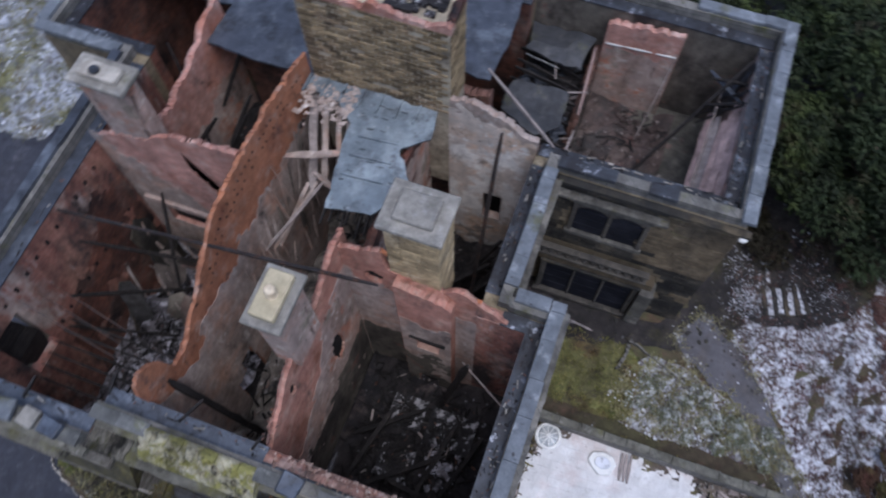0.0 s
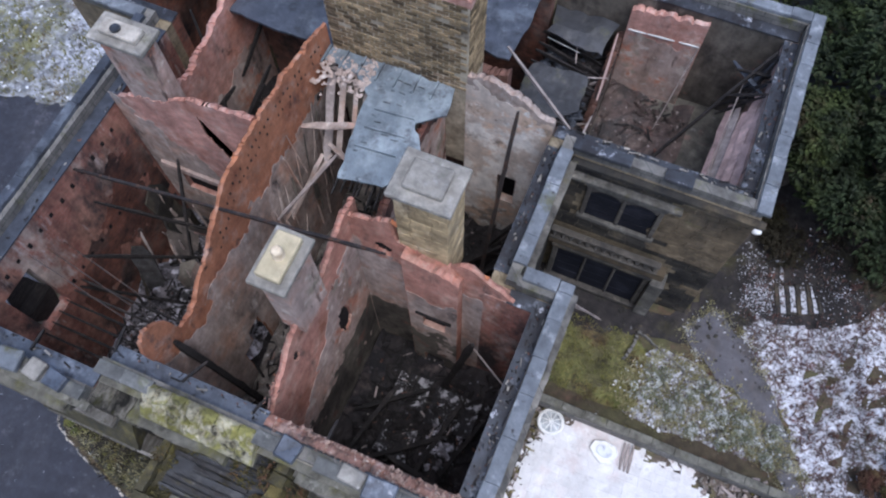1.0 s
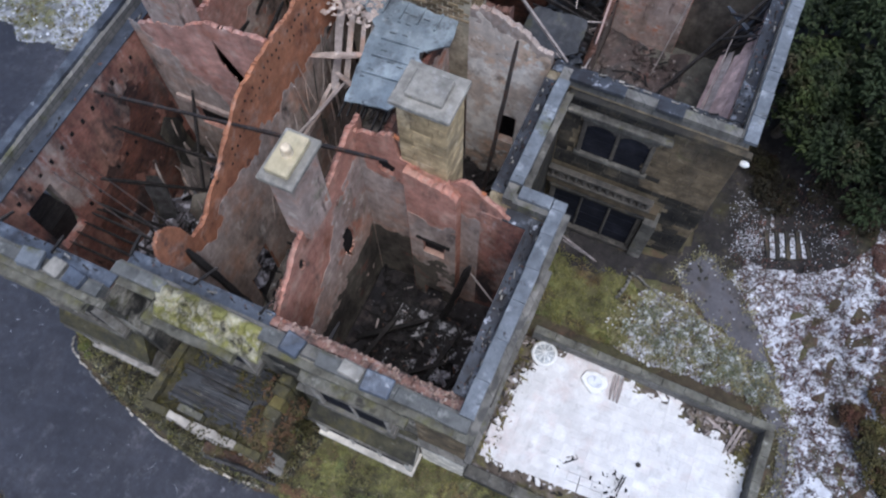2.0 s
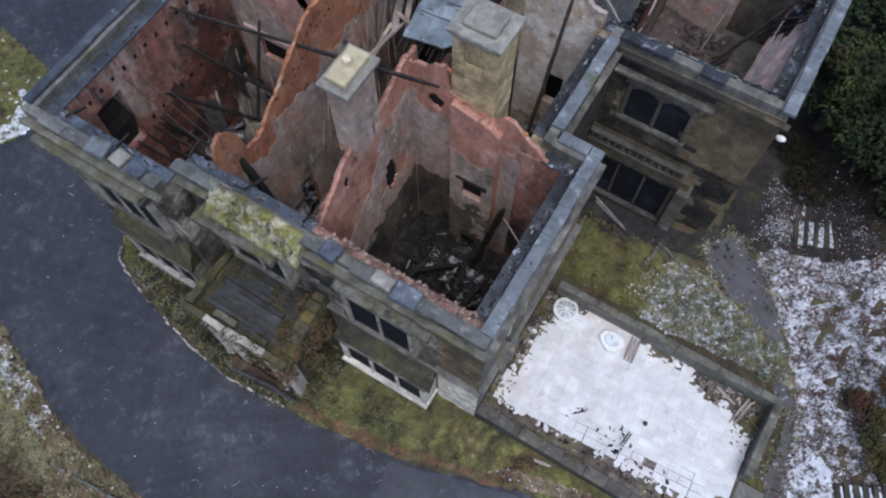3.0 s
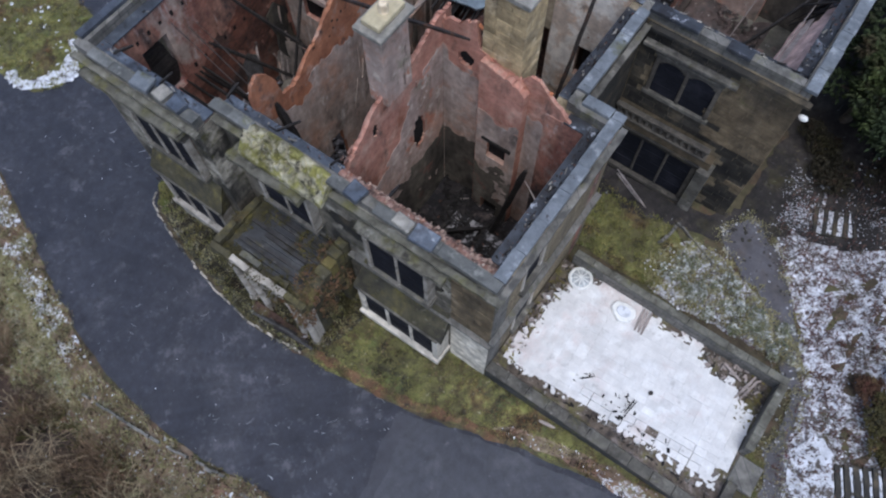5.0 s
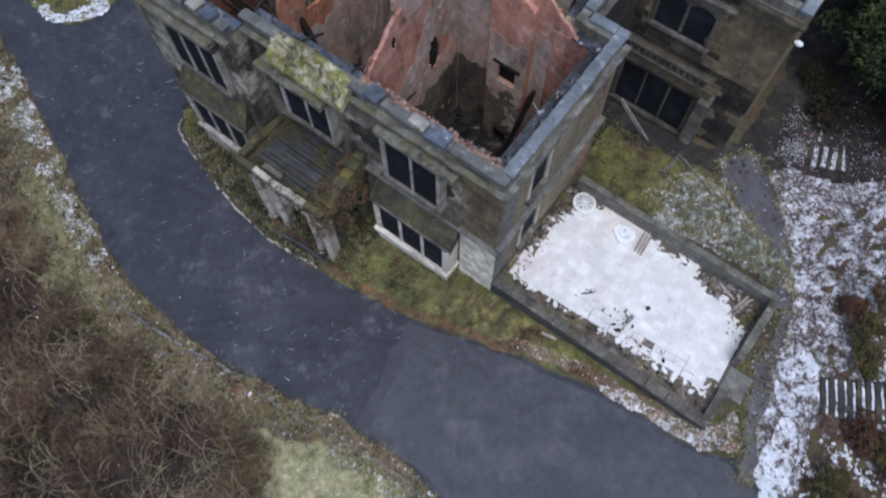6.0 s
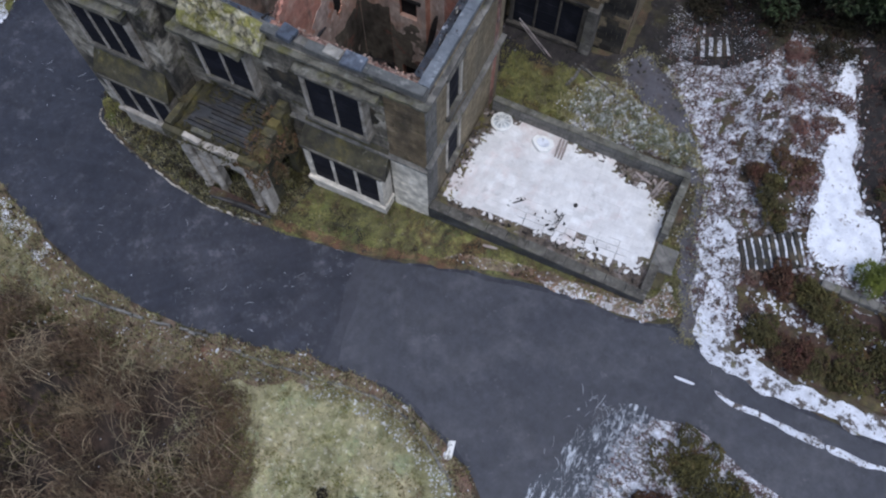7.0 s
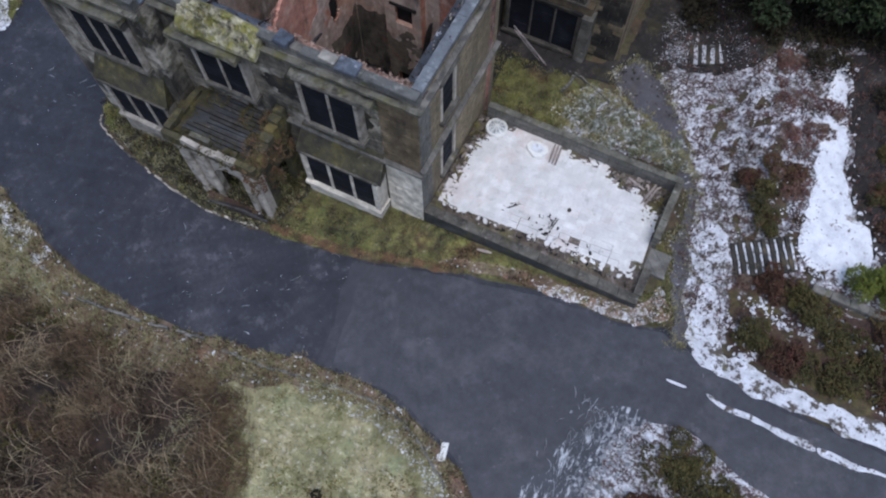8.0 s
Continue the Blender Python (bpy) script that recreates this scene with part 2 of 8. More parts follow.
M["stone_worn"] = surface("worn_patchy_stone", (0.43, 0.395, 0.35), layers=[((0.2, 0.18, 0.15), 1.1, 0.5, 0.62), ((0.07, 0.063, 0.055), 0.8, 0.56, 0.68), ((0.13, 0.12, 0.05), 1.6, 0.6, 0.72)])
M["coping"] = surface("grey_coping_stone", (0.165, 0.182, 0.205), layers=[((0.105, 0.116, 0.132), 0.9, 0.47, 0.66), ((0.28, 0.3, 0.32), 1.7, 0.56, 0.68), ((0.11, 0.11, 0.07), 0.8, 0.6, 0.72), ((0.05, 0.05, 0.055), 2.8, 0.6, 0.68)], vary=0.1, rough=0.65, mottle=0.25)
M["coping_dark"] = surface("dirty_coping_stone", (0.14, 0.142, 0.138), layers=[((0.08, 0.082, 0.08), 1.1, 0.45, 0.65), ((0.26, 0.26, 0.245), 2.2, 0.55, 0.68), ((0.1, 0.1, 0.05), 0.9, 0.55, 0.7)], vary=0.25, rough=0.75)
M["stone_yellow"] = surface("yellow_sandstone_blocks", (0.36, 0.29, 0.18), brick=((0.3, 0.245, 0.155), (0.42, 0.34, 0.21), (0.2, 0.165, 0.11), 0.55, 0.26), layers=[((0.14, 0.12, 0.08), 1.0, 0.52, 0.68, (1, 1, 0.5)), ((0.47, 0.4, 0.28), 1.8, 0.56, 0.7), ((0.1, 0.1, 0.045), 1.0, 0.6, 0.72)])
M["mortar_dark"] = surface("dark_lime_mortar", (0.16, 0.135, 0.095), layers=[((0.08, 0.07, 0.05), 1.4, 0.5, 0.68)])
M["block_yellow"] = surface("yellow_stone_block", (0.43, 0.33, 0.19), layers=[((0.17, 0.13, 0.085), 0.9, 0.56, 0.68, (1, 1, 0.4)), ((0.54, 0.44, 0.29), 1.6, 0.52, 0.68), ((0.12, 0.1, 0.045), 1.0, 0.62, 0.72)], vary=0.25)
M["block_brown"] = surface("brown_sandstone_block", (0.155, 0.12, 0.077), layers=[((0.075, 0.062, 0.046), 0.8, 0.46, 0.66, (1, 1, 0.4)), ((0.25, 0.2, 0.135), 1.6, 0.57, 0.72), ((0.09, 0.085, 0.04), 1.1, 0.57, 0.72)], vary=0.2)
M["block_black"] = surface("sooted_shaded_block", (0.05, 0.045, 0.038), layers=[((0.1, 0.082, 0.055), 0.9, 0.52, 0.68), ((0.02, 0.019, 0.019), 0.8, 0.46, 0.62)], vary=0.3)
M["block_pale"] = surface("scrubbed_ashlar_block", (0.66, 0.62, 0.54), layers=[((0.46, 0.42, 0.355), 1.0, 0.56, 0.7, (1, 1, 0.4)), ((0.7, 0.67, 0.61), 1.8, 0.56, 0.7)], vary=0.1)
M["thicket_floor"] = surface("dark_thicket_floor", (0.04, 0.028, 0.021), layers=[((0.07, 0.045, 0.032), 0.8, 0.48, 0.68), ((0.016, 0.013, 0.011), 1.4, 0.48, 0.66)], bump=(6, 1.0))
M["soil"] = surface("leaf_mould_and_shade", (0.028, 0.025, 0.025), layers=[((0.06, 0.052, 0.047), 0.9, 0.5, 0.68), ((0.055, 0.05, 0.024), 0.5, 0.55, 0.7), ((0.35, 0.36, 0.4), 3.2, 0.65, 0.72)], bump=(6, 1.0))
M["soil_rust"] = surface("rusty_planting_soil", (0.07, 0.042, 0.034), layers=[((0.1, 0.09, 0.035), 0.7, 0.48, 0.66), ((0.035, 0.028, 0.024), 1.2, 0.5, 0.66), ((0.45, 0.46, 0.5), 2.6, 0.6, 0.66)], bump=(6, 1.0))
M["front_soil"] = surface("weedy_front_soil", (0.05, 0.046, 0.033), layers=[((0.085, 0.085, 0.05), 0.9, 0.48, 0.66), ((0.025, 0.022, 0.019), 1.1, 0.48, 0.64), ((0.26, 0.27, 0.24), 4, 0.58, 0.66), ((0.45, 0.46, 0.48), 2.8, 0.66, 0.72)], bump=(7, 1.0))
M["cap_stone"] = surface("weathered_cap_stone", (0.3, 0.282, 0.25), layers=[((0.2, 0.19, 0.17), 1.4, 0.45, 0.65), ((0.38, 0.37, 0.36), 2.4, 0.55, 0.7), ((0.12, 0.12, 0.07), 1.2, 0.6, 0.7)], vary=0.1)
M["annex_coping"] = surface("dirty_wall_coping", (0.13, 0.122, 0.105), layers=[((0.055, 0.05, 0.044), 1.2, 0.46, 0.62), ((0.24, 0.23, 0.21), 2.4, 0.55, 0.68), ((0.1, 0.095, 0.04), 0.9, 0.56, 0.7)], vary=0.25, bump=(12, 0.6))
M["cap_moss"] = surface("lichened_ledge_stone", (0.15, 0.145, 0.122), layers=[((0.09, 0.085, 0.068), 1.2, 0.46, 0.64), ((0.27, 0.265, 0.24), 2.0, 0.57, 0.7), ((0.11, 0.105, 0.04), 0.9, 0.52, 0.66), ((0.04, 0.037, 0.032), 1.3, 0.55, 0.66)], vary=0.1)
M["moss_stone"] = surface("mossy_carved_stone", (0.34, 0.315, 0.22), layers=[((0.46, 0.43, 0.33), 1.1, 0.5, 0.62), ((0.15, 0.14, 0.045), 1.3, 0.47, 0.58), ((0.23, 0.22, 0.075), 2.6, 0.5, 0.6), ((0.04, 0.036, 0.026), 2.0, 0.55, 0.65)], bump=(9, 0.9), vary=0.2)
M["lead_gutter"] = surface("blue_lead_gutter", (0.085, 0.1, 0.13), layers=[((0.2, 0.225, 0.27), 0.9, 0.54, 0.68), ((0.04, 0.044, 0.058), 1.3, 0.48, 0.62), (SOOT, 2.6, 0.6, 0.68), ((0.3, 0.32, 0.35), 4.0, 0.64, 0.7)], rough=0.45, metal=0.15, spec=0.5)
M["rubble_pink"] = surface("crushed_brick_rubble", (0.085, 0.063, 0.058), layers=[((0.15, 0.115, 0.1), 1.4, 0.5, 0.66), ((0.13, 0.045, 0.036), 0.6, 0.54, 0.66), ((0.045, 0.041, 0.04), 0.9, 0.47, 0.62), ((0.36, 0.32, 0.3), 5, 0.6, 0.68)], bump=(8, 1.0))
M["rubble_pale"] = surface("crumbled_mortar", (0.4, 0.29, 0.24), layers=[((0.22, 0.11, 0.08), 2.2, 0.5, 0.62), ((0.55, 0.5, 0.46), 3.5, 0.56, 0.66), ((0.05, 0.045, 0.045), 2.8, 0.56, 0.66)])
M["rubble_grey"] = surface("plaster_and_ash_rubble", (0.17, 0.15, 0.13), layers=[((0.3, 0.27, 0.24), 1.4, 0.5, 0.64), ((0.04, 0.037, 0.037), 1.1, 0.5, 0.62), ((0.26, 0.15, 0.11), 1.6, 0.58, 0.68), ((0.5, 0.48, 0.46), 4.5, 0.6, 0.68)], bump=(7, 1.0))
M["wing_floor"] = surface("grey_green_plaster_floor", (0.115, 0.108, 0.09), layers=[((0.18, 0.165, 0.14), 0.7, 0.48, 0.68), ((0.05, 0.048, 0.045), 0.8, 0.48, 0.64), ((0.16, 0.1, 0.09), 0.9, 0.58, 0.7), ((0.28, 0.26, 0.25), 3.2, 0.62, 0.7)], bump=(6, 0.8))
M["moss"] = surface("moss", (0.14, 0.115, 0.045), layers=[((0.21, 0.185, 0.055), 1.3, 0.47, 0.62), ((0.08, 0.066, 0.038), 2.2, 0.5, 0.66)], bump=(14, 0.8))
M["lead"] = surface("lead_sheet", (0.19, 0.228, 0.258), layers=[((0.28, 0.325, 0.355), 0.9, 0.47, 0.62), ((0.1, 0.11, 0.125), 1.6, 0.52, 0.66), ((0.04, 0.04, 0.045), 2.4, 0.6, 0.68), ((0.36, 0.39, 0.41), 3.5, 0.62, 0.7)], rough=0.5, metal=0.15, spec=0.5, mottle=0.2)
M["lead_dark"] = surface("dark_lead_capping", (0.06, 0.069, 0.09), layers=[((0.13, 0.148, 0.175), 0.8, 0.5, 0.68), ((0.03, 0.033, 0.042), 1.3, 0.48, 0.66), ((0.22, 0.24, 0.26), 3.0, 0.64, 0.72)], rough=0.55, metal=0.1, spec=0.4, vary=0.1, mottle=0.25)
M["gutter"] = surface("burnt_lead_gutter", (0.05, 0.056, 0.07), layers=[(SOOT, 0.9, 0.4, 0.58), ((0.2, 0.22, 0.26), 1.6, 0.56, 0.66), ((0.5, 0.52, 0.58), 2.1, 0.62, 0.68)], rough=0.5, metal=0.1, spec=0.5)
M["char"] = surface("charred_timber", (0.022, 0.02, 0.02), layers=[((0.06, 0.05, 0.045), 3, 0.5, 0.7, (1, 1, 4))], rough=0.75, bump=(25, 0.8), vary=0.3)
M["ash"] = surface("ash_and_rubble", (0.042, 0.036, 0.036), layers=[(SOOT, 0.7, 0.42, 0.6), ((0.1, 0.078, 0.072), 1.4, 0.56, 0.7), ((0.33, 0.32, 0.35), 3.6, 0.63, 0.7)], bump=(6, 1.0))
M["ash_pale"] = surface("grey_ash_with_snow", (0.2, 0.185, 0.2), layers=[(SOOT, 1.1, 0.5, 0.6), ((0.6, 0.59, 0.66), 2.6, 0.48, 0.6), ((0.24, 0.15, 0.13), 1.7, 0.6, 0.75)], bump=(6, 1.0))
M["ash_white"] = surface("white_ash_on_soot", (0.03, 0.028, 0.03), layers=[((0.42, 0.41, 0.43), 2.4, 0.5, 0.58), ((0.025, 0.023, 0.024), 5, 0.5, 0.58)], bump=(7, 1.0))
M["wood_pale"] = surface("grey_bare_timber", (0.36, 0.31, 0.29), layers=[((0.2, 0.17, 0.16), 2, 0.45, 0.7), ((0.5, 0.46, 0.43), 4, 0.6, 0.7)], vary=0.25)
M["wood_pink"] = surface("pink_limewashed_boards", (0.46, 0.33, 0.3), layers=[((0.25, 0.19, 0.17), 1.6, 0.5, 0.7)], vary=0.15)
M["asphalt"] = surface("damp_asphalt", (0.035, 0.037, 0.05), layers=[((0.023, 0.025, 0.037), 0.16, 0.42, 0.6), ((0.053, 0.054, 0.068), 0.4, 0.5, 0.7), ((0.080, 0.08, 0.094), 1.9, 0.56, 0.72), ((0.127, 0.126, 0.148), 0.8, 0.6, 0.74), ((0.254, 0.25, 0.28), 1.7, 0.66, 0.76), ((0.201, 0.2, 0.22), 5.5, 0.64, 0.74), ((0.015, 0.016, 0.024), 0.9, 0.58, 0.72)], rough=0.58, bump=(70, 0.35), spec=0.4, mottle=0.22)
M["asphalt_new"] = surface("newer_grey_asphalt", (0.059, 0.061, 0.074), layers=[((0.042, 0.044, 0.056), 0.22, 0.42, 0.62), ((0.085, 0.085, 0.098), 0.5, 0.5, 0.7), ((0.038, 0.04, 0.05), 0.9, 0.56, 0.7), ((0.148, 0.145, 0.16), 1.3, 0.63, 0.76), ((0.201, 0.2, 0.22), 5.0, 0.66, 0.75)], rough=0.6, bump=(70, 0.25), spec=0.4, mottle=0.17)
M["path_mud"] = surface("trodden_mud", (0.03, 0.026, 0.026), layers=[((0.045, 0.036, 0.033), 1.2, 0.5, 0.68)], rough=0.55)
M["asphalt_mid"] = surface("worn_asphalt", (0.048, 0.049, 0.062), layers=[((0.036, 0.038, 0.05), 0.5, 0.45, 0.65), ((0.069, 0.07, 0.082), 0.9, 0.55, 0.75)], rough=0.6, bump=(70, 0.25), spec=0.4, mottle=0.12)
M["path"] = surface("wet_path", (0.085, 0.081, 0.092), layers=[((0.125, 0.124, 0.145), 0.4, 0.42, 0.7), ((0.055, 0.049, 0.049), 0.7, 0.45, 0.72), ((0.08, 0.066, 0.06), 1.6, 0.5, 0.7), ((0.24, 0.25, 0.28), 3, 0.66, 0.74)], rough=0.45, spec=0.45, mottle=0.25)
M["ground"] = surface("woodland_floor", (0.075, 0.06, 0.04), layers=[((0.1, 0.1, 0.045), 0.35, 0.45, 0.65), ((0.12, 0.07, 0.05), 1.3, 0.52, 0.7), ((0.035, 0.03, 0.022), 0.9, 0.55, 0.75), ((0.55, 0.57, 0.62), 2.2, 0.66, 0.72)], bump=(5, 1.0))
M["heath"] = surface("snowy_heath", (0.085, 0.07, 0.062), layers=[((0.12, 0.11, 0.055), 0.5, 0.5, 0.66), ((0.14, 0.055, 0.055), 0.6, 0.5, 0.66), ((0.6, 0.62, 0.68), 1.7, 0.47, 0.56), ((0.05, 0.042, 0.04), 0.45, 0.52, 0.64), ((0.5, 0.51, 0.56), 8, 0.5, 0.57), ((0.09, 0.06, 0.06), 5.5, 0.51, 0.58), ((0.065, 0.055, 0.035), 0.7, 0.56, 0.66), ((0.55, 0.56, 0.6), 15, 0.57, 0.62)], bump=(6, 1.0))
M["bank"] = surface("thin_snow_on_grass", (0.15, 0.145, 0.08), layers=[((0.2, 0.2, 0.1), 0.5, 0.45, 0.65), ((0.06, 0.06, 0.05), 0.8, 0.5, 0.7), ((0.45, 0.47, 0.53), 0.32, 0.46, 0.58), ((0.11, 0.11, 0.11), 3, 0.5, 0.62), ((0.2, 0.21, 0.23), 1.3, 0.5, 0.62), ((0.5, 0.52, 0.57), 9, 0.6, 0.68)], bump=(6, 1.0))
M["verge"] = surface("mossy_verge_grass", (0.115, 0.108, 0.048), layers=[((0.19, 0.195, 0.065), 0.75, 0.49, 0.61), ((0.16, 0.1, 0.055), 0.6, 0.52, 0.64), ((0.04, 0.038, 0.024), 1.2, 0.48, 0.62), ((0.13, 0.15, 0.06), 1.1, 0.58, 0.68), ((0.34, 0.32, 0.22), 5, 0.61, 0.7)], bump=(9, 1.0))
M["litter"] = surface("brown_leaf_litter", (0.2, 0.143, 0.105), layers=[((0.32, 0.27, 0.19), 0.8, 0.48, 0.68), ((0.23, 0.13, 0.1), 0.6, 0.54, 0.68), ((0.065, 0.055, 0.04), 1.5, 0.5, 0.68), ((0.45, 0.45, 0.46), 3.5, 0.6, 0.68)], bump=(8, 1.0))
M["rust"] = surface("rusty_leaves", (0.15, 0.085, 0.05), layers=[((0.1, 0.1, 0.045), 1.1, 0.46, 0.62), ((0.22, 0.14, 0.08), 2.0, 0.55, 0.7), ((0.05, 0.04, 0.03), 2.6, 0.52, 0.68)], bump=(9, 1.0))
M["lawn"] = surface("frosty_lawn", (0.29, 0.28, 0.15), layers=[((0.43, 0.38, 0.24), 0.5, 0.42, 0.66), ((0.24, 0.28, 0.16), 0.9, 0.52, 0.7), ((0.6, 0.57, 0.47), 4, 0.56, 0.7), ((0.14, 0.14, 0.065), 1.2, 0.6, 0.72)], bump=(10, 0.9))
M["snow"] = surface("thin_snow", (0.72, 0.74, 0.8), layers=[((0.5, 0.52, 0.57), 1.5, 0.46, 0.7), ((0.2, 0.18, 0.18), 2.6, 0.57, 0.68), ((0.08, 0.06, 0.055), 6, 0.6, 0.68)], rough=0.7, bump=(8, 0.5), mottle=0.12)
M["snow_clean"] = surface("settled_snow", (0.78, 0.8, 0.86), layers=[((0.55, 0.57, 0.63), 1.2, 0.5, 0.7), ((0.25, 0.22, 0.21), 2.0, 0.59, 0.66), ((0.12, 0.1, 0.095), 5, 0.6, 0.66)], rough=0.7, bump=(8, 0.5), mottle=0.08)
M["snow_tread"] = surface("trodden_speckled_snow", (0.5, 0.51, 0.56), layers=[((0.62, 0.64, 0.7), 1.6, 0.5, 0.66), ((0.09, 0.08, 0.075), 5, 0.5, 0.58), ((0.05, 0.045, 0.045), 10, 0.54, 0.62)], rough=0.75, bump=(8, 0.7))
M["snow_patchy"] = surface("broken_snow", (0.68, 0.7, 0.76), layers=[((0.45, 0.46, 0.5), 1.2, 0.45, 0.7), ((0.1, 0.085, 0.075), 2.2, 0.52, 0.58), ((0.13, 0.12, 0.07), 0.9, 0.6, 0.68), ((0.06, 0.05, 0.045), 6, 0.58, 0.64)], rough=0.75, bump=(8, 0.7), mottle=0.15)
M["slush"] = surface("road_slush", (0.056, 0.061, 0.074), layers=[((0.047, 0.051, 0.063), 0.8, 0.45, 0.65), ((0.5, 0.53, 0.58), 2.2, 0.53, 0.62, (2.2, 0.5, 1)), ((0.4, 0.42, 0.46), 5, 0.6, 0.66, (2, 0.4, 1))], rough=0.5, mottle=0.15)
M["annex_floor"] = surface("pale_tiles_under_snow", (0.67, 0.66, 0.655), layers=[((0.63, 0.56, 0.545), 0.55, 0.5, 0.66), ((0.76, 0.76, 0.765), 1.2, 0.5, 0.66), ((0.46, 0.45, 0.445), 1.9, 0.6, 0.72), ((0.36, 0.34, 0.33), 6.0, 0.64, 0.72)], rough=0.75, vary=0.06, mottle=0.09)
M["slate"] = surface("wet_dark_slate", (0.05, 0.052, 0.058), layers=[((0.1, 0.1, 0.1), 1.4, 0.5, 0.7), ((0.09, 0.09, 0.04), 0.8, 0.58, 0.72)], rough=0.5)
M["dark_board"] = surface("dark_steel_shutter", (0.012, 0.013, 0.019), layers=[((0.026, 0.027, 0.037), 0.9, 0.5, 0.68)], rough=0.7, spec=0.15, bump=(4, 0.1), mottle=0.1)
M["iron"] = surface("rusted_iron", (0.05, 0.042, 0.04), layers=[((0.15, 0.075, 0.045), 3, 0.52, 0.7)], rough=0.6, metal=0.4)
M["cream"] = surface("cream_render", (0.52, 0.45, 0.3), layers=[((0.42, 0.36, 0.25), 1.6, 0.5, 0.7)], vary=0.05, mottle=0.15)
M["pot"] = surface("pale_clay_pot", (0.8, 0.68, 0.5), layers=[((0.55, 0.42, 0.28), 3, 0.5, 0.7)], mottle=0.12)
M["white"] = surface("white_enamel", (0.8, 0.8, 0.78), layers=[((0.62, 0.63, 0.63), 4, 0.55, 0.7)], rough=0.4, mottle=0.08)
M["dishmetal"] = surface("grey_mesh_metal", (0.55, 0.58, 0.6), layers=[((0.3, 0.32, 0.34), 6, 0.5, 0.6)], rough=0.45, metal=0.3)
M["leaf"] = surface("evergreen_leaf", (0.03, 0.043, 0.019), layers=[((0.078, 0.102, 0.03), 0.35, 0.5, 0.66), ((0.02, 0.027, 0.015), 0.8, 0.46, 0.62), ((0.045, 0.034, 0.02), 0.5, 0.56, 0.68)], rough=0.65, spec=0.15, mottle=0.3)
M["shrub"] = surface("olive_shrub_leaf", (0.065, 0.058, 0.023), layers=[((0.115, 0.1, 0.03), 0.9, 0.5, 0.7), ((0.11, 0.05, 0.03), 1.2, 0.53, 0.7), ((0.035, 0.035, 0.02), 1.6, 0.52, 0.7)], rough=0.7, spec=0.2)
M["shrub_rust"] = surface("rusty_shrub_leaf", (0.075, 0.042, 0.027), layers=[((0.1, 0.085, 0.03), 0.9, 0.52, 0.7), ((0.1, 0.035, 0.03), 1.2, 0.53, 0.7), ((0.03, 0.024, 0.018), 1.6, 0.52, 0.7)], rough=0.75, spec=0.2)
M["leaf_bright"] = surface("fresh_green_leaf", (0.12, 0.14, 0.022), layers=[((0.17, 0.19, 0.035), 1.2, 0.5, 0.7), ((0.05, 0.075, 0.018), 1.6, 0.52, 0.7)], rough=0.6, spec=0.25)
M["shrub_dark"] = surface("dark_winter_shrub", (0.03, 0.026, 0.017), layers=[((0.05, 0.045, 0.02), 0.8, 0.5, 0.7), ((0.055, 0.028, 0.02), 1.1, 0.54, 0.7)], rough=0.8, spec=0.2)
M["twig"] = surface("dead_bracken", (0.165, 0.112, 0.07), layers=[((0.29, 0.23, 0.14), 0.5, 0.5, 0.7), ((0.05, 0.035, 0.028), 0.35, 0.46, 0.62), ((0.16, 0.08, 0.054), 0.9, 0.58, 0.7)], rough=0.9)
M["grass"] = surface("grass_blade", (0.19, 0.185, 0.06), layers=[((0.3, 0.27, 0.1), 0.75, 0.48, 0.62), ((0.12, 0.14, 0.04), 1.1, 0.5, 0.64), ((0.18, 0.1, 0.05), 0.6, 0.52, 0.64), ((0.06, 0.055, 0.03), 1.5, 0.55, 0.66)], rough=0.8)
M["frost"] = surface("frosted_grass_blade", (0.29, 0.265, 0.14), layers=[((0.56, 0.54, 0.44), 2.4, 0.54, 0.66), ((0.24, 0.24, 0.11), 0.8, 0.5, 0.7)], rough=0.8)
M["frost_leaf"] = surface("frosted_leaf", (0.15, 0.16, 0.1), layers=[((0.6, 0.62, 0.62), 3.5, 0.48, 0.58), ((0.09, 0.1, 0.04), 1.5, 0.52, 0.66), ((0.34, 0.33, 0.24), 6.0, 0.55, 0.65)], rough=0.8)
M["heather"] = surface("winter_heather", (0.13, 0.07, 0.06), layers=[((0.2, 0.16, 0.12), 1.1, 0.5, 0.7), ((0.6, 0.62, 0.66), 1.6, 0.6, 0.66)], rough=0.9)
M["bark"] = surface("bark", (0.1, 0.08, 0.06), layers=[((0.05, 0.04, 0.03), 3, 0.5, 0.7)])


# ------------------------------------------------------------------ mesh helpers
def box(bm, x0, x1, y0, y1, z0, z1, jit=0.0):
    vs = [bm.verts.new((x + random.uniform(-jit, jit), y + random.uniform(-jit, jit), z + random.uniform(-jit, jit)))
          for x in (x0, x1) for y in (y0, y1) for z in (z0, z1)]
    for f in ((0, 1, 3, 2), (4, 6, 7, 5), (0, 4, 5, 1), (2, 3, 7, 6), (0, 2, 6, 4), (1, 5, 7, 3)):
        bm.faces.new([vs[i] for i in f])
    return vs


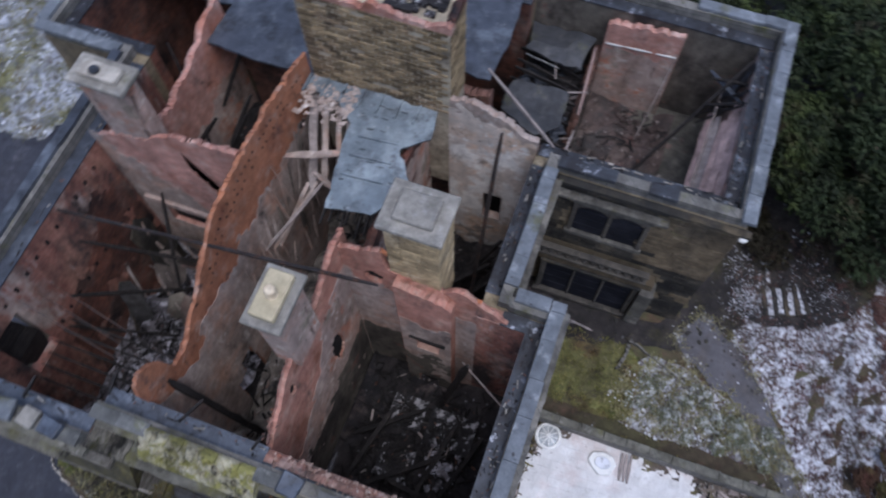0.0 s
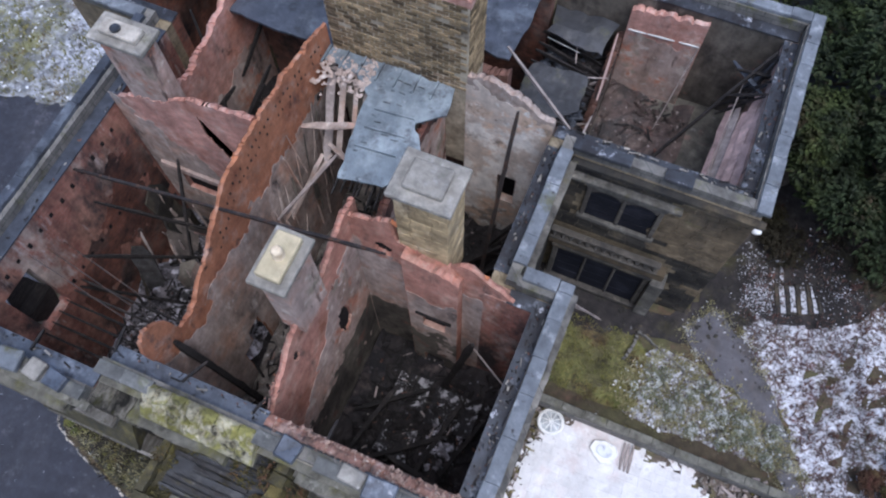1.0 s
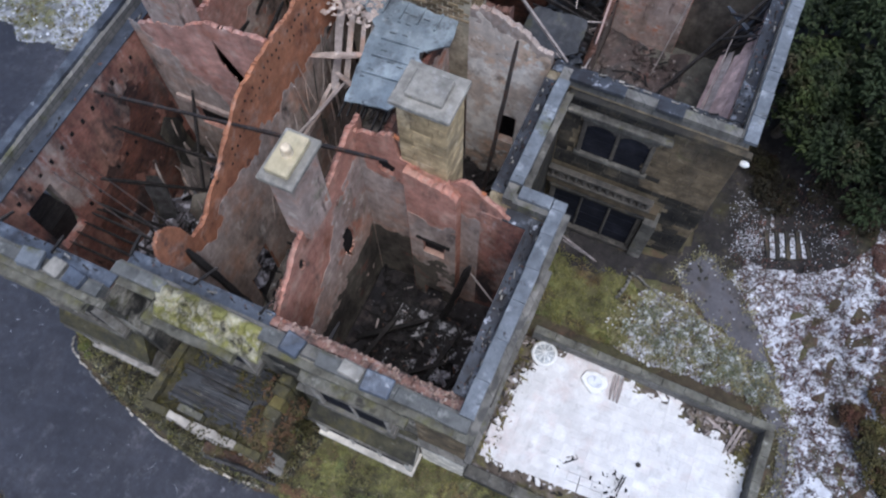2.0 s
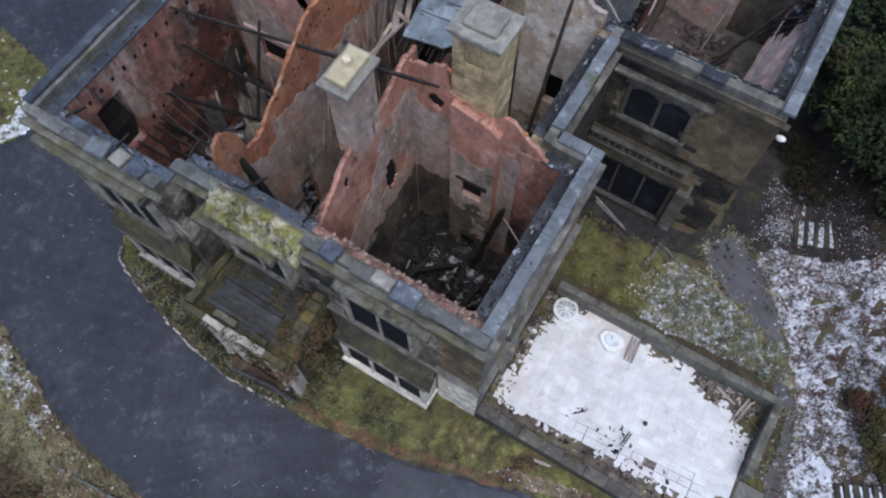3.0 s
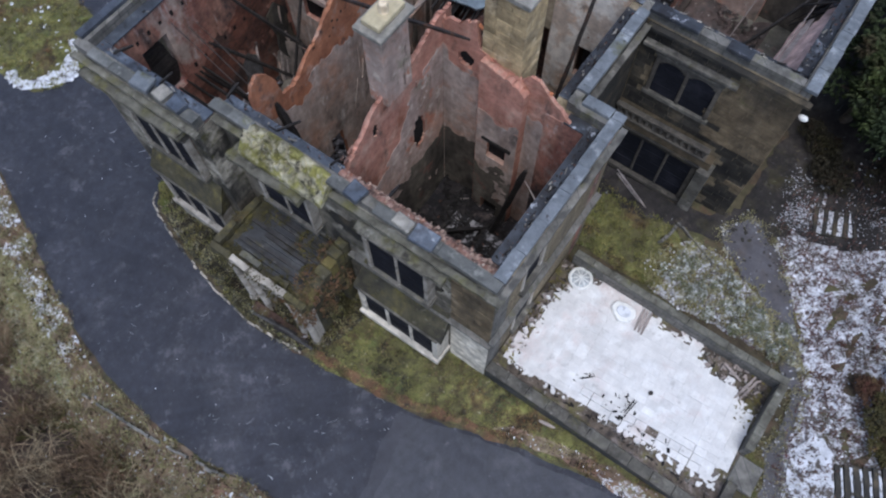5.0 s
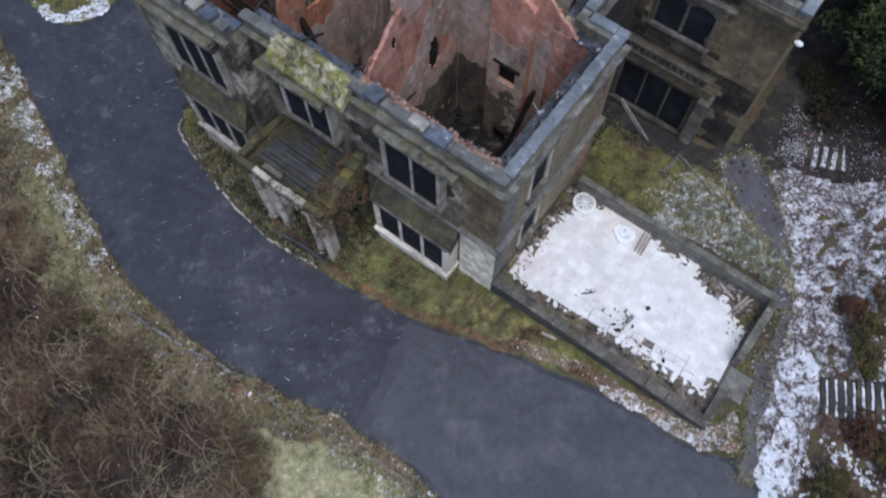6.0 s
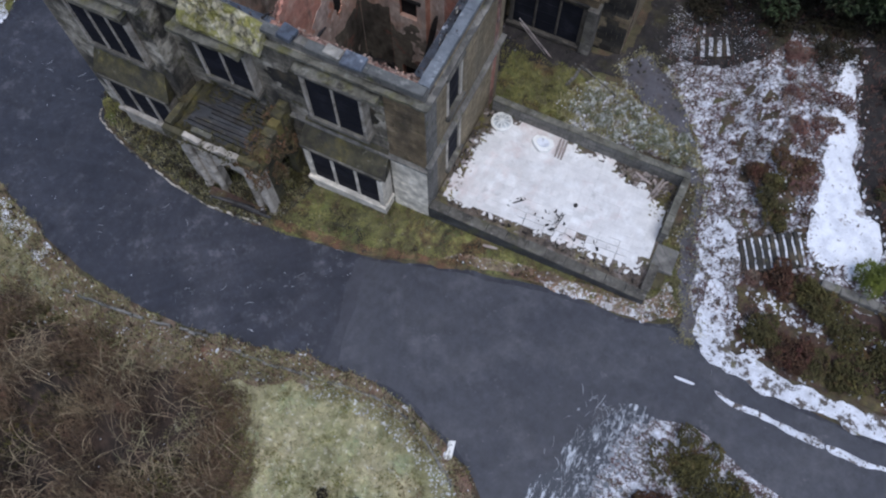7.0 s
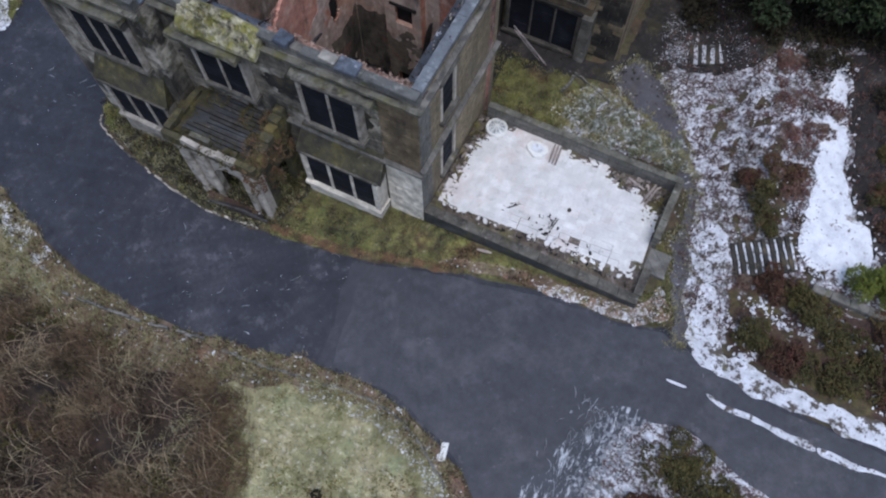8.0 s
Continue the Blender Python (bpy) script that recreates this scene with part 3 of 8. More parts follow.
def bar(bm, p, q, w, h, spin=0.0):
    """A squared timber or bar from p to q."""
    p, q = Vector(p), Vector(q)
    d = (q - p).normalized()
    side = d.cross(Vector((0, 0, 1)))
    side = Vector((1, 0, 0)) if side.length < 0.05 else side.normalized()
    up = side.cross(d)
    c, s = math.cos(spin), math.sin(spin)
    side, up = side * c + up * s, up * c - side * s
    vs = [bm.verts.new(e + side * a * w / 2 + up * b * h / 2) for e in (p, q) for a, b in ((-1, -1), (1, -1), (1, 1), (-1, 1))]
    for i in range(4):
        j = (i + 1) % 4
        bm.faces.new((vs[i], vs[j], vs[4 + j], vs[4 + i]))
    bm.faces.new(vs[3::-1])
    bm.faces.new(vs[4:])


def lathe(bm, cx, cy, profile, n=16):
    """A turned shape; profile: (radius, z)."""
    rings = [[bm.verts.new((cx + r * math.cos(2 * math.pi * i / n), cy + r * math.sin(2 * math.pi * i / n), z)) for i in range(n)] for r, z in profile]
    for a, b in zip(rings, rings[1:]):
        for i in range(n):
            bm.faces.new((a[i], a[(i + 1) % n], b[(i + 1) % n], b[i]))
    bm.faces.new(rings[0][::-1])
    bm.faces.new(rings[-1])


def prism(bm, pts, z0, z1):
    lo = [bm.verts.new((x, y, z0)) for x, y in pts]
    hi = [bm.verts.new((x, y, z1)) for x, y in pts]
    n = len(pts)
    for i in range(n):
        bm.faces.new((lo[i], lo[(i + 1) % n], hi[(i + 1) % n], hi[i]))
    bm.faces.new(hi)
    bm.faces.new(lo[::-1])


def mesh_of(name, bm, material, bevel=0.0):
    bmesh.ops.recalc_face_normals(bm, faces=bm.faces)
    if bevel:
        bmesh.ops.bevel(bm, geom=list(bm.edges), offset=bevel, segments=1, affect='EDGES')
    me = bpy.data.meshes.new(name)
    bm.to_mesh(me)
    bm.free()
    me.materials.append(material)
    return me


def part(name, bm, material, parent, label="", bevel=0.0):
    ob = new(name, mesh_of(name, bm, material, bevel))
    ob.parent = parent
    if parent is not None and parent.matrix_basis != Matrix.Identity(4):
        ob.matrix_parent_inverse = parent.matrix_basis.inverted()
    return tagged(ob, label=label) if label else ob


def thing(name, label, category, group="", at=(0, 0, 0), kind=""):
    ob = new(name)
    ob.location = at
    return tagged(ob, label, category, group, kind)


def raw(name, verts, faces, material, parent=None):
    me = bpy.data.meshes.new(name)
    me.from_pydata(verts, [], faces)
    me.materials.append(material)
    ob = new(name, me)
    ob.parent = parent
    return ob


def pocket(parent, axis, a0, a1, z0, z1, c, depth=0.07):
    """A black sheet that stands for soot and dark inside a hole in a wall; c: where it starts, depth: its thickness."""
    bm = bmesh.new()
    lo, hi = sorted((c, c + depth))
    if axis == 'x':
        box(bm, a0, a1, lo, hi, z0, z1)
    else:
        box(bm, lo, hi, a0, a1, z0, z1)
    return part("flue_soot", bm, M["soot"], parent, "black sheet standing for soot and dark inside the hole")


def structure(name, bm, material, label, category, bevel=0.0):
    return tagged(part(name, bm, material, None, bevel=bevel), label, category, kind="structure")


def lerp_profile(prof, a):
    if a <= prof[0][0]:
        return prof[0][1]
    for (a0, z0), (a1, z1) in zip(prof, prof[1:]):
        if a <= a1:
            return z0 + (z1 - z0) * (a - a0) / max(a1 - a0, 1e-6)
    return prof[-1][1]


def inside_any(a, z, holes):
    return any(h[0] < a < h[1] and h[2] < z < h[3] for h in holes)


def wall_bm(axis, a0, a1, c0, c1, z0, z1, holes=()):
    """A wall with openings through it. axis: the way it runs; c: its two faces; holes: (a0, a1, z0, z1)."""
    bm = bmesh.new()
    us = sorted({a0, a1, *[min(max(h[i], a0), a1) for h in holes for i in (0, 1)]})
    zs = sorted({z0, z1, *[min(max(h[i], z0), z1) for h in holes for i in (2, 3)]})
    for u0, u1 in zip(us, us[1:]):
        for w0, w1 in zip(zs, zs[1:]):
            if not inside_any((u0 + u1) / 2, (w0 + w1) / 2, holes):
                if axis == 'x':
                    box(bm, u0, u1, c0, c1, w0, w1)
                else:
                    box(bm, c0, c1, u0, u1, w0, w1)
    bmesh.ops.remove_doubles(bm, verts=bm.verts, dist=0.0005)
    return bm


def round_hole(a0, a1, z0, z1, n=9, seed=1):
    """A ragged round opening, as narrow upright slots side by side."""
    out = []
    for k in range(n):
        c = (k + 0.5) / n * 2 - 1
        r = math.sqrt(max(0.05, 1 - c * c)) * (z1 - z0) / 2
        m = (z0 + z1) / 2
        w = 0.25 * (z1 - z0) * noise.noise(Vector((k * 0.55, seed, 3)))
        out.append((a0 + (a1 - a0) * k / n, a0 + (a1 - a0) * (k + 1) / n, m - r + w, m + r + w * 0.5))
    return out


def ruin_bm(axis, a0, a1, c0, c1, z0, prof, holes=(), step=0.09, seed=1):
    """A brick wall with a broken, crumbling top; prof: (along, top)."""
    rnd = random.Random(seed)
    bm = bmesh.new()
    cuts = [a0]
    while cuts[-1] < a1 - 0.02:
        cuts.append(min(a1, cuts[-1] + step * rnd.choice((0.6, 0.8, 1.0, 1.4))))
    cuts = sorted(set(cuts) | {h[i] for h in holes for i in (0, 1) if a0 < h[i] < a1})
    half = c0 + (c1 - c0) * 0.5
    worn_side = c0 if axis == 'y' else c1

    def top(u, c):
        return (lerp_profile(prof, u) + 0.2 * noise.noise(Vector((u * 1.3, seed, 0))) + 0.11 * noise.noise(Vector((u * 4.1, seed, 5)))
                + 0.06 * noise.noise(Vector((u * 13.0, seed + c * 3, 9))) - (0.16 + 0.1 * noise.noise(Vector((u * 3.1, c * 9, seed))) if c == worn_side else 0))
    for u0, u1 in zip(cuts, cuts[1:]):
        um = (u0 + u1) / 2
        nick = rnd.choice((0, 0, 0, 0, 0.03, 0.07))
        for k0, k1 in ((c0, half), (half, c1)):
            t = {(u, c): top(u, c) - nick for u in (u0, u1) for c in (k0, k1)}
            tp = min(t.values())
            zs = [z0] + sorted({h[j] for h in holes if h[0] < um < h[1] for j in (2, 3) if h[j] < tp}) + [tp]
            for w0, w1 in zip(zs, zs[1:]):
                if inside_any(um, (w0 + w1) / 2, holes):
                    continue
                vs = box(bm, u0, u1, k0, k1, w0, w1) if axis == 'x' else box(bm, k0, k1, u0, u1, w0, w1)
                if w1 == tp:
                    for v in vs:
                        if abs(v.co.z - tp) < 1e-5:
                            u, c = (v.co.x, v.co.y) if axis == 'x' else (v.co.y, v.co.x)
                            v.co.z = top(min((u0, u1), key=lambda q: abs(q - u)), min((k0, k1), key=lambda q: abs(q - c))) - nick
    return bm


def worn(bm, amount=0.025, cuts=9, seed=1):
    """Chips and wears a block: its faces are cut up and its edges eaten away."""
    bmesh.ops.subdivide_edges(bm, edges=bm.edges[:], cuts=cuts, use_grid_fill=True)
    for v in bm.verts:
        p = v.co * 3.1 + Vector((seed, 0, seed * 2))
        v.co += Vector((noise.noise(p), noise.noise(p + Vector((5, 1, 9))), noise.noise(p + Vector((2, 8, 4))))) * amount
        v.co.z -= amount * 1.6 * max(0, noise.noise(v.co * 1.1 + Vector((seed * 3, 1, 1))) - 0.3)
    return bm


def coat(name, axis, a0, a1, c, sign, z0, prof, material, parent, holes=(), lack=0.62, seed=0, cell=0.1, thick=0.012, label=""):
    """Plaster on a wall's face at c: ragged at its top (prof) and fallen away in patches."""
    na, nz = max(1, round((a1 - a0) / cell)), int((max(p[1] for p in prof) + 0.6 - z0) / cell)
    off = Vector((seed * 7.3, seed * 3.1, seed * 5.7))
    ca = (a1 - a0) / na

    def here(i, j):
        if not (0 <= i < na and 0 <= j < nz):
            return False
        a, z = a0 + (i + 0.5) * ca, z0 + (j + 0.5) * cell
        v = Vector((a, z, 0)) * 0.8 + off
        if z > lerp_profile(prof, a) + 0.8 * noise.noise(v * 1.3) + 0.4 * noise.noise(v * 4) + 0.25 * noise.noise(v * 11):
            return False
        if inside_any(a, z, holes):
            return False
        return noise.noise(v * 0.9) * 0.75 + noise.noise(v * 3.2) * 0.32 + noise.noise(v * 9.5) * 0.2 < lack
    grid = {(i, j) for i in range(na) for j in range(nz) if here(i, j)}
    vid, verts, faces = {}, [], []
    near = {}
    for i, j in grid:
        for di, dj, e in ((-1, 0, ((0, 0), (0, 1))), (1, 0, ((1, 0), (1, 1))), (0, -1, ((0, 0), (1, 0))), (0, 1, ((0, 1), (1, 1)))):
            if (i + di, j + dj) not in grid:
                p, q = [(i + k[0], j + k[1]) for k in e]
                near.setdefault(p, []).append(q)
                near.setdefault(q, []).append(p)
    flat = {p: Vector((a0 + p[0] * ca, z0 + p[1] * cell)) for p in near}
    for _ in range(1):
        flat = {p: (v if p[0] in (0, na) or p[1] == 0 or any(h[0] - cell < v.x < h[1] + cell and h[2] - cell < v.y < h[3] + cell for h in holes) else v * 0.45 + sum((flat[q] for q in near[p]), Vector((0, 0))) * (0.55 / len(near[p]))) for p, v in flat.items()}

    def vert(i, j, d):
        if (i, j, d) not in vid:
            a, z = flat[i, j] if (i, j) in flat else (a0 + i * ca, z0 + j * cell)
            w = Vector((a * 3.3, z * 3.3, seed))
            if 0 < i < na:
                a += 0.45 * cell * noise.noise(w)
            if j > 0:
                z += 0.45 * cell * noise.noise(w + Vector((9, 4, 2)))
            k = c + sign * (thick * (1 + 0.4 * noise.noise(w * 0.4)) if d else 0.002)
            vid[i, j, d] = len(verts)
            verts.append((a, k, z) if axis == 'x' else (k, a, z))
        return vid[i, j, d]
    for i, j in grid:
        faces.append((vert(i, j, 1), vert(i + 1, j, 1), vert(i + 1, j + 1, 1), vert(i, j + 1, 1)))
        for di, dj, e in ((-1, 0, ((0, 0), (0, 1))), (1, 0, ((1, 0), (1, 1))), (0, -1, ((0, 0), (1, 0))), (0, 1, ((0, 1), (1, 1)))):
            if (i + di, j + dj) not in grid:
                (p, q), (r, s) = e
                faces.append((vert(i + p, j + q, 1), vert(i + r, j + s, 1), vert(i + r, j + s, 0), vert(i + p, j + q, 0)))
    ob = raw(name, verts, faces, material, parent)
    bm = bmesh.new()
    bm.from_mesh(ob.data)
    bmesh.ops.recalc_face_normals(bm, faces=bm.faces)
    bm.to_mesh(ob.data)
    bm.free()
    return tagged(ob, label=label) if label else ob


def spline(pts, n=6, closed=False):
    """A smooth line through a few points."""
    out = []
    k = len(pts)
    for i in range(k if closed else k - 1):
        p = [Vector(pts[(i + d) % k] if closed else pts[min(max(i + d, 0), k - 1)]) for d in (-1, 0, 1, 2)]
        for s in range(n):
            t = s / n
            out.append(0.5 * ((2 * p[1]) + (p[2] - p[0]) * t + (2 * p[0] - 5 * p[1] + 4 * p[2] - p[3]) * t * t + (3 * p[1] - p[0] - 3 * p[2] + p[3]) * t ** 3))
    if not closed:
        out.append(Vector(pts[-1]))
    return out


def sstep(a, b, v):
    t = min(max((v - a) / (b - a), 0), 1)
    return t * t * (3 - 2 * t)


def land(x, y):
    """The lie of the land: it rises gently eastwards; a terrace stands above the path."""
    z = min(max(0.05 * x, -1.0), 0.6)
    d = (x - 13.0) * 0.88 + (y - 3.8) * 0.47
    z += 0.9 * sstep(0.1, 2.4, d) * sstep(1.2, 4.3, y)
    z += 0.04 * noise.noise(Vector((x * 0.5, y * 0.5, 3.0)))
    return z


def rough_line(pts, amp, seed, closed=True):
    out = []
    k = len(pts)
    for i in range(k if closed else k - 1):
        a, b = pts[i], pts[(i + 1) % k]
        m = max(1, int((b - a).length / 0.22))
        for s in range(m):
            p = a.lerp(b, s / m)
            v = Vector((p.x, p.y, seed))
            out.append(p + Vector((noise.noise(v * 1.1) + 0.5 * noise.noise(v * 3.7), noise.noise(v * 1.1 + Vector((7, 7, 7))) + 0.5 * noise.noise(v * 3.7 + Vector((5, 3, 1))))) * amp)
    return out


def draped(name, pts, lift, material, label, category, amp=0.12, seed=1, grid=1.0, kind="structure", smooth=True, n=5):
    """A patch of ground cover laid on the land inside an outline."""
    line = rough_line(spline(pts, n, True) if smooth else [Vector(p) for p in pts], amp, seed)
    bm = bmesh.new()
    bm.faces.new([bm.verts.new((p.x, p.y, 0)) for p in line])
    bmesh.ops.triangulate(bm, faces=bm.faces)
    xs, ys = [p.x for p in line], [p.y for p in line]
    for lo, hi, no in ((min(xs), max(xs), (1, 0, 0)), (min(ys), max(ys), (0, 1, 0))):
        g = math.ceil(lo / grid) * grid
        while g < hi:
            bmesh.ops.bisect_plane(bm, geom=bm.verts[:] + bm.edges[:] + bm.faces[:], plane_co=Vector(no) * g, plane_no=no)
            g += grid
    for v in bm.verts:
        v.co.z = land(v.co.x, v.co.y) + lift
    for f in bm.faces:
        if f.normal.z < 0:
            f.normal_flip()
    me = bpy.data.meshes.new(name)
    bmesh.ops.recalc_face_normals(bm, faces=bm.faces)
    if sum(f.normal.z for f in bm.faces) < 0:
        bmesh.ops.reverse_faces(bm, faces=bm.faces)
    bm.to_mesh(me)
    bm.free()
    me.materials.append(material)
    ob = new(name, me)
    return tagged(ob, label, category, kind=kind), line


def in_poly(x, y, line):
    odd = False
    k = len(line)
    j = k - 1
    for i in range(k):
        a, b = line[i], line[j]
        if (a.y > y) != (b.y > y) and x < (b.x - a.x) * (y - a.y) / (b.y - a.y) + a.x:
            odd = not odd
        j = i
    return odd


def sample(line, count, rnd):
    xs, ys = [p.x for p in line], [p.y for p in line]
    out = []
    tries = 0
    while len(out) < count and tries < count * 20:
        tries += 1
        x, y = rnd.uniform(min(xs), max(xs)), rnd.uniform(min(ys), max(ys))
        if in_poly(x, y, line):
            out.append((x, y))
    return out


def tufts(name, spots, material, label, category, blades=7, tall=0.22, wide=0.03, spread=0.12, seed=1, lift=0.0):
    """Grass, heather or bracken: bent blades in tufts, one stuff object."""
    rnd = random.Random(seed)
    verts, faces = [], []
    for x, y in spots:
        z = land(x, y) + lift
        for _ in range(blades):
            a = rnd.uniform(0, 2 * math.pi)
            r = rnd.uniform(0, spread)
            bx, by = x + r * math.cos(a), y + r * math.sin(a)
            h = tall * rnd.uniform(0.5, 1.3)
            ln = h * rnd.uniform(0.2, 0.9)
            b = a + rnd.uniform(-0.8, 0.8)
            dx, dy = math.cos(b), math.sin(b)
            px, py = -dy * wide / 2, dx * wide / 2
            k = len(verts)
            verts += [(bx - px, by - py, z - 0.02), (bx + px, by + py, z - 0.02),
                      (bx + dx * ln * 0.4 + px, by + dy * ln * 0.4 + py, z + h * 0.7), (bx + dx * ln * 0.4 - px, by + dy * ln * 0.4 - py, z + h * 0.7),
                      (bx + dx * ln, by + dy * ln, z + h)]
            faces += [(k, k + 1, k + 2, k + 3), (k + 3, k + 2, k + 4)]
    return tagged(raw(name, verts, faces, material), label, category, kind="stuff")


def clods(name, spots, material, label, category, size=(0.1, 0.3), flat=0.3, seed=1, lift=0.0, ground=None):
    """Small lumps of snow, stone or rubble lying on the ground, one stuff object."""
    rnd = random.Random(seed)
    verts, faces = [], []
    for x, y in spots:
        z = (ground if ground is not None else land(x, y)) + lift
        s = rnd.uniform(*size)
        k = len(verts)
        n = 7
        e0, ea = rnd.uniform(0.3, 0.9), rnd.uniform(0, 3.14)
        ec, es = math.cos(ea), math.sin(ea)
        for ring, (rr, hh) in enumerate(((1.0, -0.1), (0.75, 0.6), (0.3, 1.0))):
            for i in range(n):
                a = 2 * math.pi * (i + 0.5 * ring) / n
                q = rr * s * rnd.uniform(0.6, 1.25)
                u, w = q * math.cos(a), q * math.sin(a) * e0
                verts.append((x + u * ec - w * es, y + u * es + w * ec, z + hh * s * flat * rnd.uniform(0.8, 1.2)))
        for r in range(2):
            for i in range(n):
                a, b = k + r * n + i, k + r * n + (i + 1) % n
                faces.append((a, b, b + n, a + n))
        faces.append(tuple(k + 2 * n + i for i in range(n)))
    return tagged(raw(name, verts, faces, material), label, category, kind="stuff")


# ------------------------------------------------------------------ land and ways
def build_land():
    fine = np.arange(-42, 42.01, 0.7)
    far = np.array([48, 60, 80, 120, 200, 400])
    axis = np.concatenate([-far[::-1], fine, far])
    n = len(axis)
    verts = []
    for y in axis:
        for x in axis:
            verts.append((float(x), float(y), land(float(x), float(y)) - (0.0 if abs(x) < 42 and abs(y) < 42 else 0.02)))
    faces = [(j * n + i, j * n + i + 1, (j + 1) * n + i + 1, (j + 1) * n + i) for j in range(n - 1) for i in range(n - 1)]
    tagged(raw("ground", verts, faces, M["ground"]), "brown woodland ground with thin snow and leaf litter", "ground", kind="structure")


build_land()

INNER = [(-17.6, 16), (-17.5, 6), (-17.2, 0.5), (-16.2, -1.7), (-13.5, -2.75), (-9.4, -3.5), (-5.5, -3.3), (-1.4, -2.7), (2.2, -1.6), (6.0, -0.85), (9.4, -0.65), (11.1, -0.1)]
EAST = [(12.5, -0.5), (15.6, -1.2), (20.4, -1.1), (30, -1.0), (60, -4)]
SOUTH = [(60, -9), (30, -5.6), (20, -5.6), (15.6, -4.7), (13.2, -3.8), (11.2, -4.4), (10.6, -6.2), (11.2, -9), (13, -16), (15, -40)]
OUTER = [(9, -40), (9.0, -16), (7.4, -10), (5.2, -8.5), (2.4, -7.5), (-1.2, -7.6), (-5.8, -8.5), (-10.5, -8.7), (-15.8, -7.6), (-22, -5.2), (-30, -2.5), (-45, 0), (-45, 18), (-30, 20)]
outline = [tuple(p) for seg in (INNER, EAST, SOUTH, OUTER) for p in spline(seg, 5)]
road, road_line = draped("road", outline, 0.03, M["asphalt"], "dark damp asphalt drive with worn snowy marks", "road", amp=0.1, seed=2, grid=1.0, smooth=False)
NEWER = [(-1.35, -2.85), (2.2, -1.8), (6, -1.05), (9.3, -0.85), (11.0, -0.4), (12.5, -0.75), (15.6, -1.4), (20.4, -1.3), (30, -1.2), (30, -5.4), (20, -5.4), (15.6, -4.5), (13.2, -3.6), (11.0, -4.3), (10.3, -6.5), (10.8, -9), (12.4, -16), (9.4, -16), (7.7, -10.1), (5.3, -8.3), (2.5, -7.35), (-0.4, -7.4)]
draped("road_seam", [(-1.9, -3.0), (-1.2, -2.8), (-0.3, -7.35), (-1.0, -7.45)], 0.04, M["asphalt_mid"], "worn joint of the resurfaced drive", "road", amp=0.16, seed=57, smooth=False)
draped("road_patch", NEWER, 0.05, M["asphalt_new"], "lighter grey resurfaced stretch of asphalt drive", "road", amp=0.1, seed=5, smooth=False)
_, path_line = draped("path", [(11.2, -0.3), (12.2, -0.6), (11.4, 0.9), (10.85, 2.8), (10.55, 4.4), (10.3, 5.8), (9.4, 8.0), (8.2, 9.8), (6.8, 11.4), (5.6, 12.2), (4.9, 11.6), (4.7, 10.7), (5.7, 10.1), (7.0, 9.2), (8.4, 7.9), (9.6, 6.3), (10.0, 4.9), (10.3, 2.4), (10.9, 1.0)],
                            0.06, M["path"], "wet dark footpath with muddy edges", "path", amp=0.38, seed=3)
_, heath_line = draped("garden_bed", [(13.2, 0.2), (17, 0.3), (24, 0.5), (30, 3), (28, 14), (20, 19), (12, 19), (8, 17), (6.2, 14.0), (7.0, 11.2), (9.0, 8.6), (10.1, 6.2), (10.3, 4.2), (10.6, 2.8), (11.4, 0.7)],
                              0.02, M["heath"], "terraced garden bed of heather under patchy snow", "garden bed", amp=0.3, seed=7)
# Tree and wall shade round the wing is put into this soil colour.
_, soil_line = draped("court_soil", [(-1.3, 9.7), (1.4, 9.7), (3.0, 10.0), (4.7, 10.4), (6.4, 11.6), (7.0, 13.0), (6.6, 14.6), (8.0, 15.4), (11, 15.6), (15, 16.2), (20, 15.6), (24, 15), (24, 30), (4, 30), (4.5, 19), (4.5, 11.65), (-1.4, 11.5)], 0.045, M["soil"], "wet leaf mould round the rear wing, shade put into its black", "ground", amp=0.4, seed=51)
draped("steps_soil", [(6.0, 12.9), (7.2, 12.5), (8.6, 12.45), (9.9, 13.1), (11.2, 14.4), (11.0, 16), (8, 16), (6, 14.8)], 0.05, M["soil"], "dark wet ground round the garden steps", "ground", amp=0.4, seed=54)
draped("shrub_bed", [(17.0, 6.4), (16.2, 8.0), (15.6, 9.8), (15.1, 12), (14.5, 14.4), (14.6, 16), (20, 16.4), (26, 15), (27, 8), (21, 5.4), (18.6, 5.4)], 0.05, M["soil"], "dark shrub bed of bare brown planting", "garden bed", amp=0.4, seed=52)
draped("shrub_bed", [(13.0, 3.1), (14.6, 3.7), (16.4, 3.4), (19, 3.4), (24, 3.6), (24, 0.1), (20, -0.05), (16.6, -0.25), (14.9, -0.1), (13.6, 0.05), (13.05, 1.4)], 0.055, M["soil_rust"], "brown shrub bed below the terrace wall", "garden bed", amp=0.35, seed=53)
_, court_line = draped("court_grass", [(-1.2, 7.3), (0.5, 7.0), (3.4, 7.0), (3.7, 8.2), (3.3, 9.8), (1.5, 9.9), (-1.2, 10.0)], 0.03, M["verge"], "olive mossy grass in the sheltered court", "grass", amp=0.12, seed=8)
_, bed_line = draped("court_bed", [(3.2, 7.0), (9.6, 7.0), (9.9, 7.2), (8.4, 8.5), (6.4, 9.3), (4.9, 9.9), (3.4, 9.3)], 0.025, M["heath"], "frosted low planting beside the path", "garden bed", amp=0.15, seed=9)
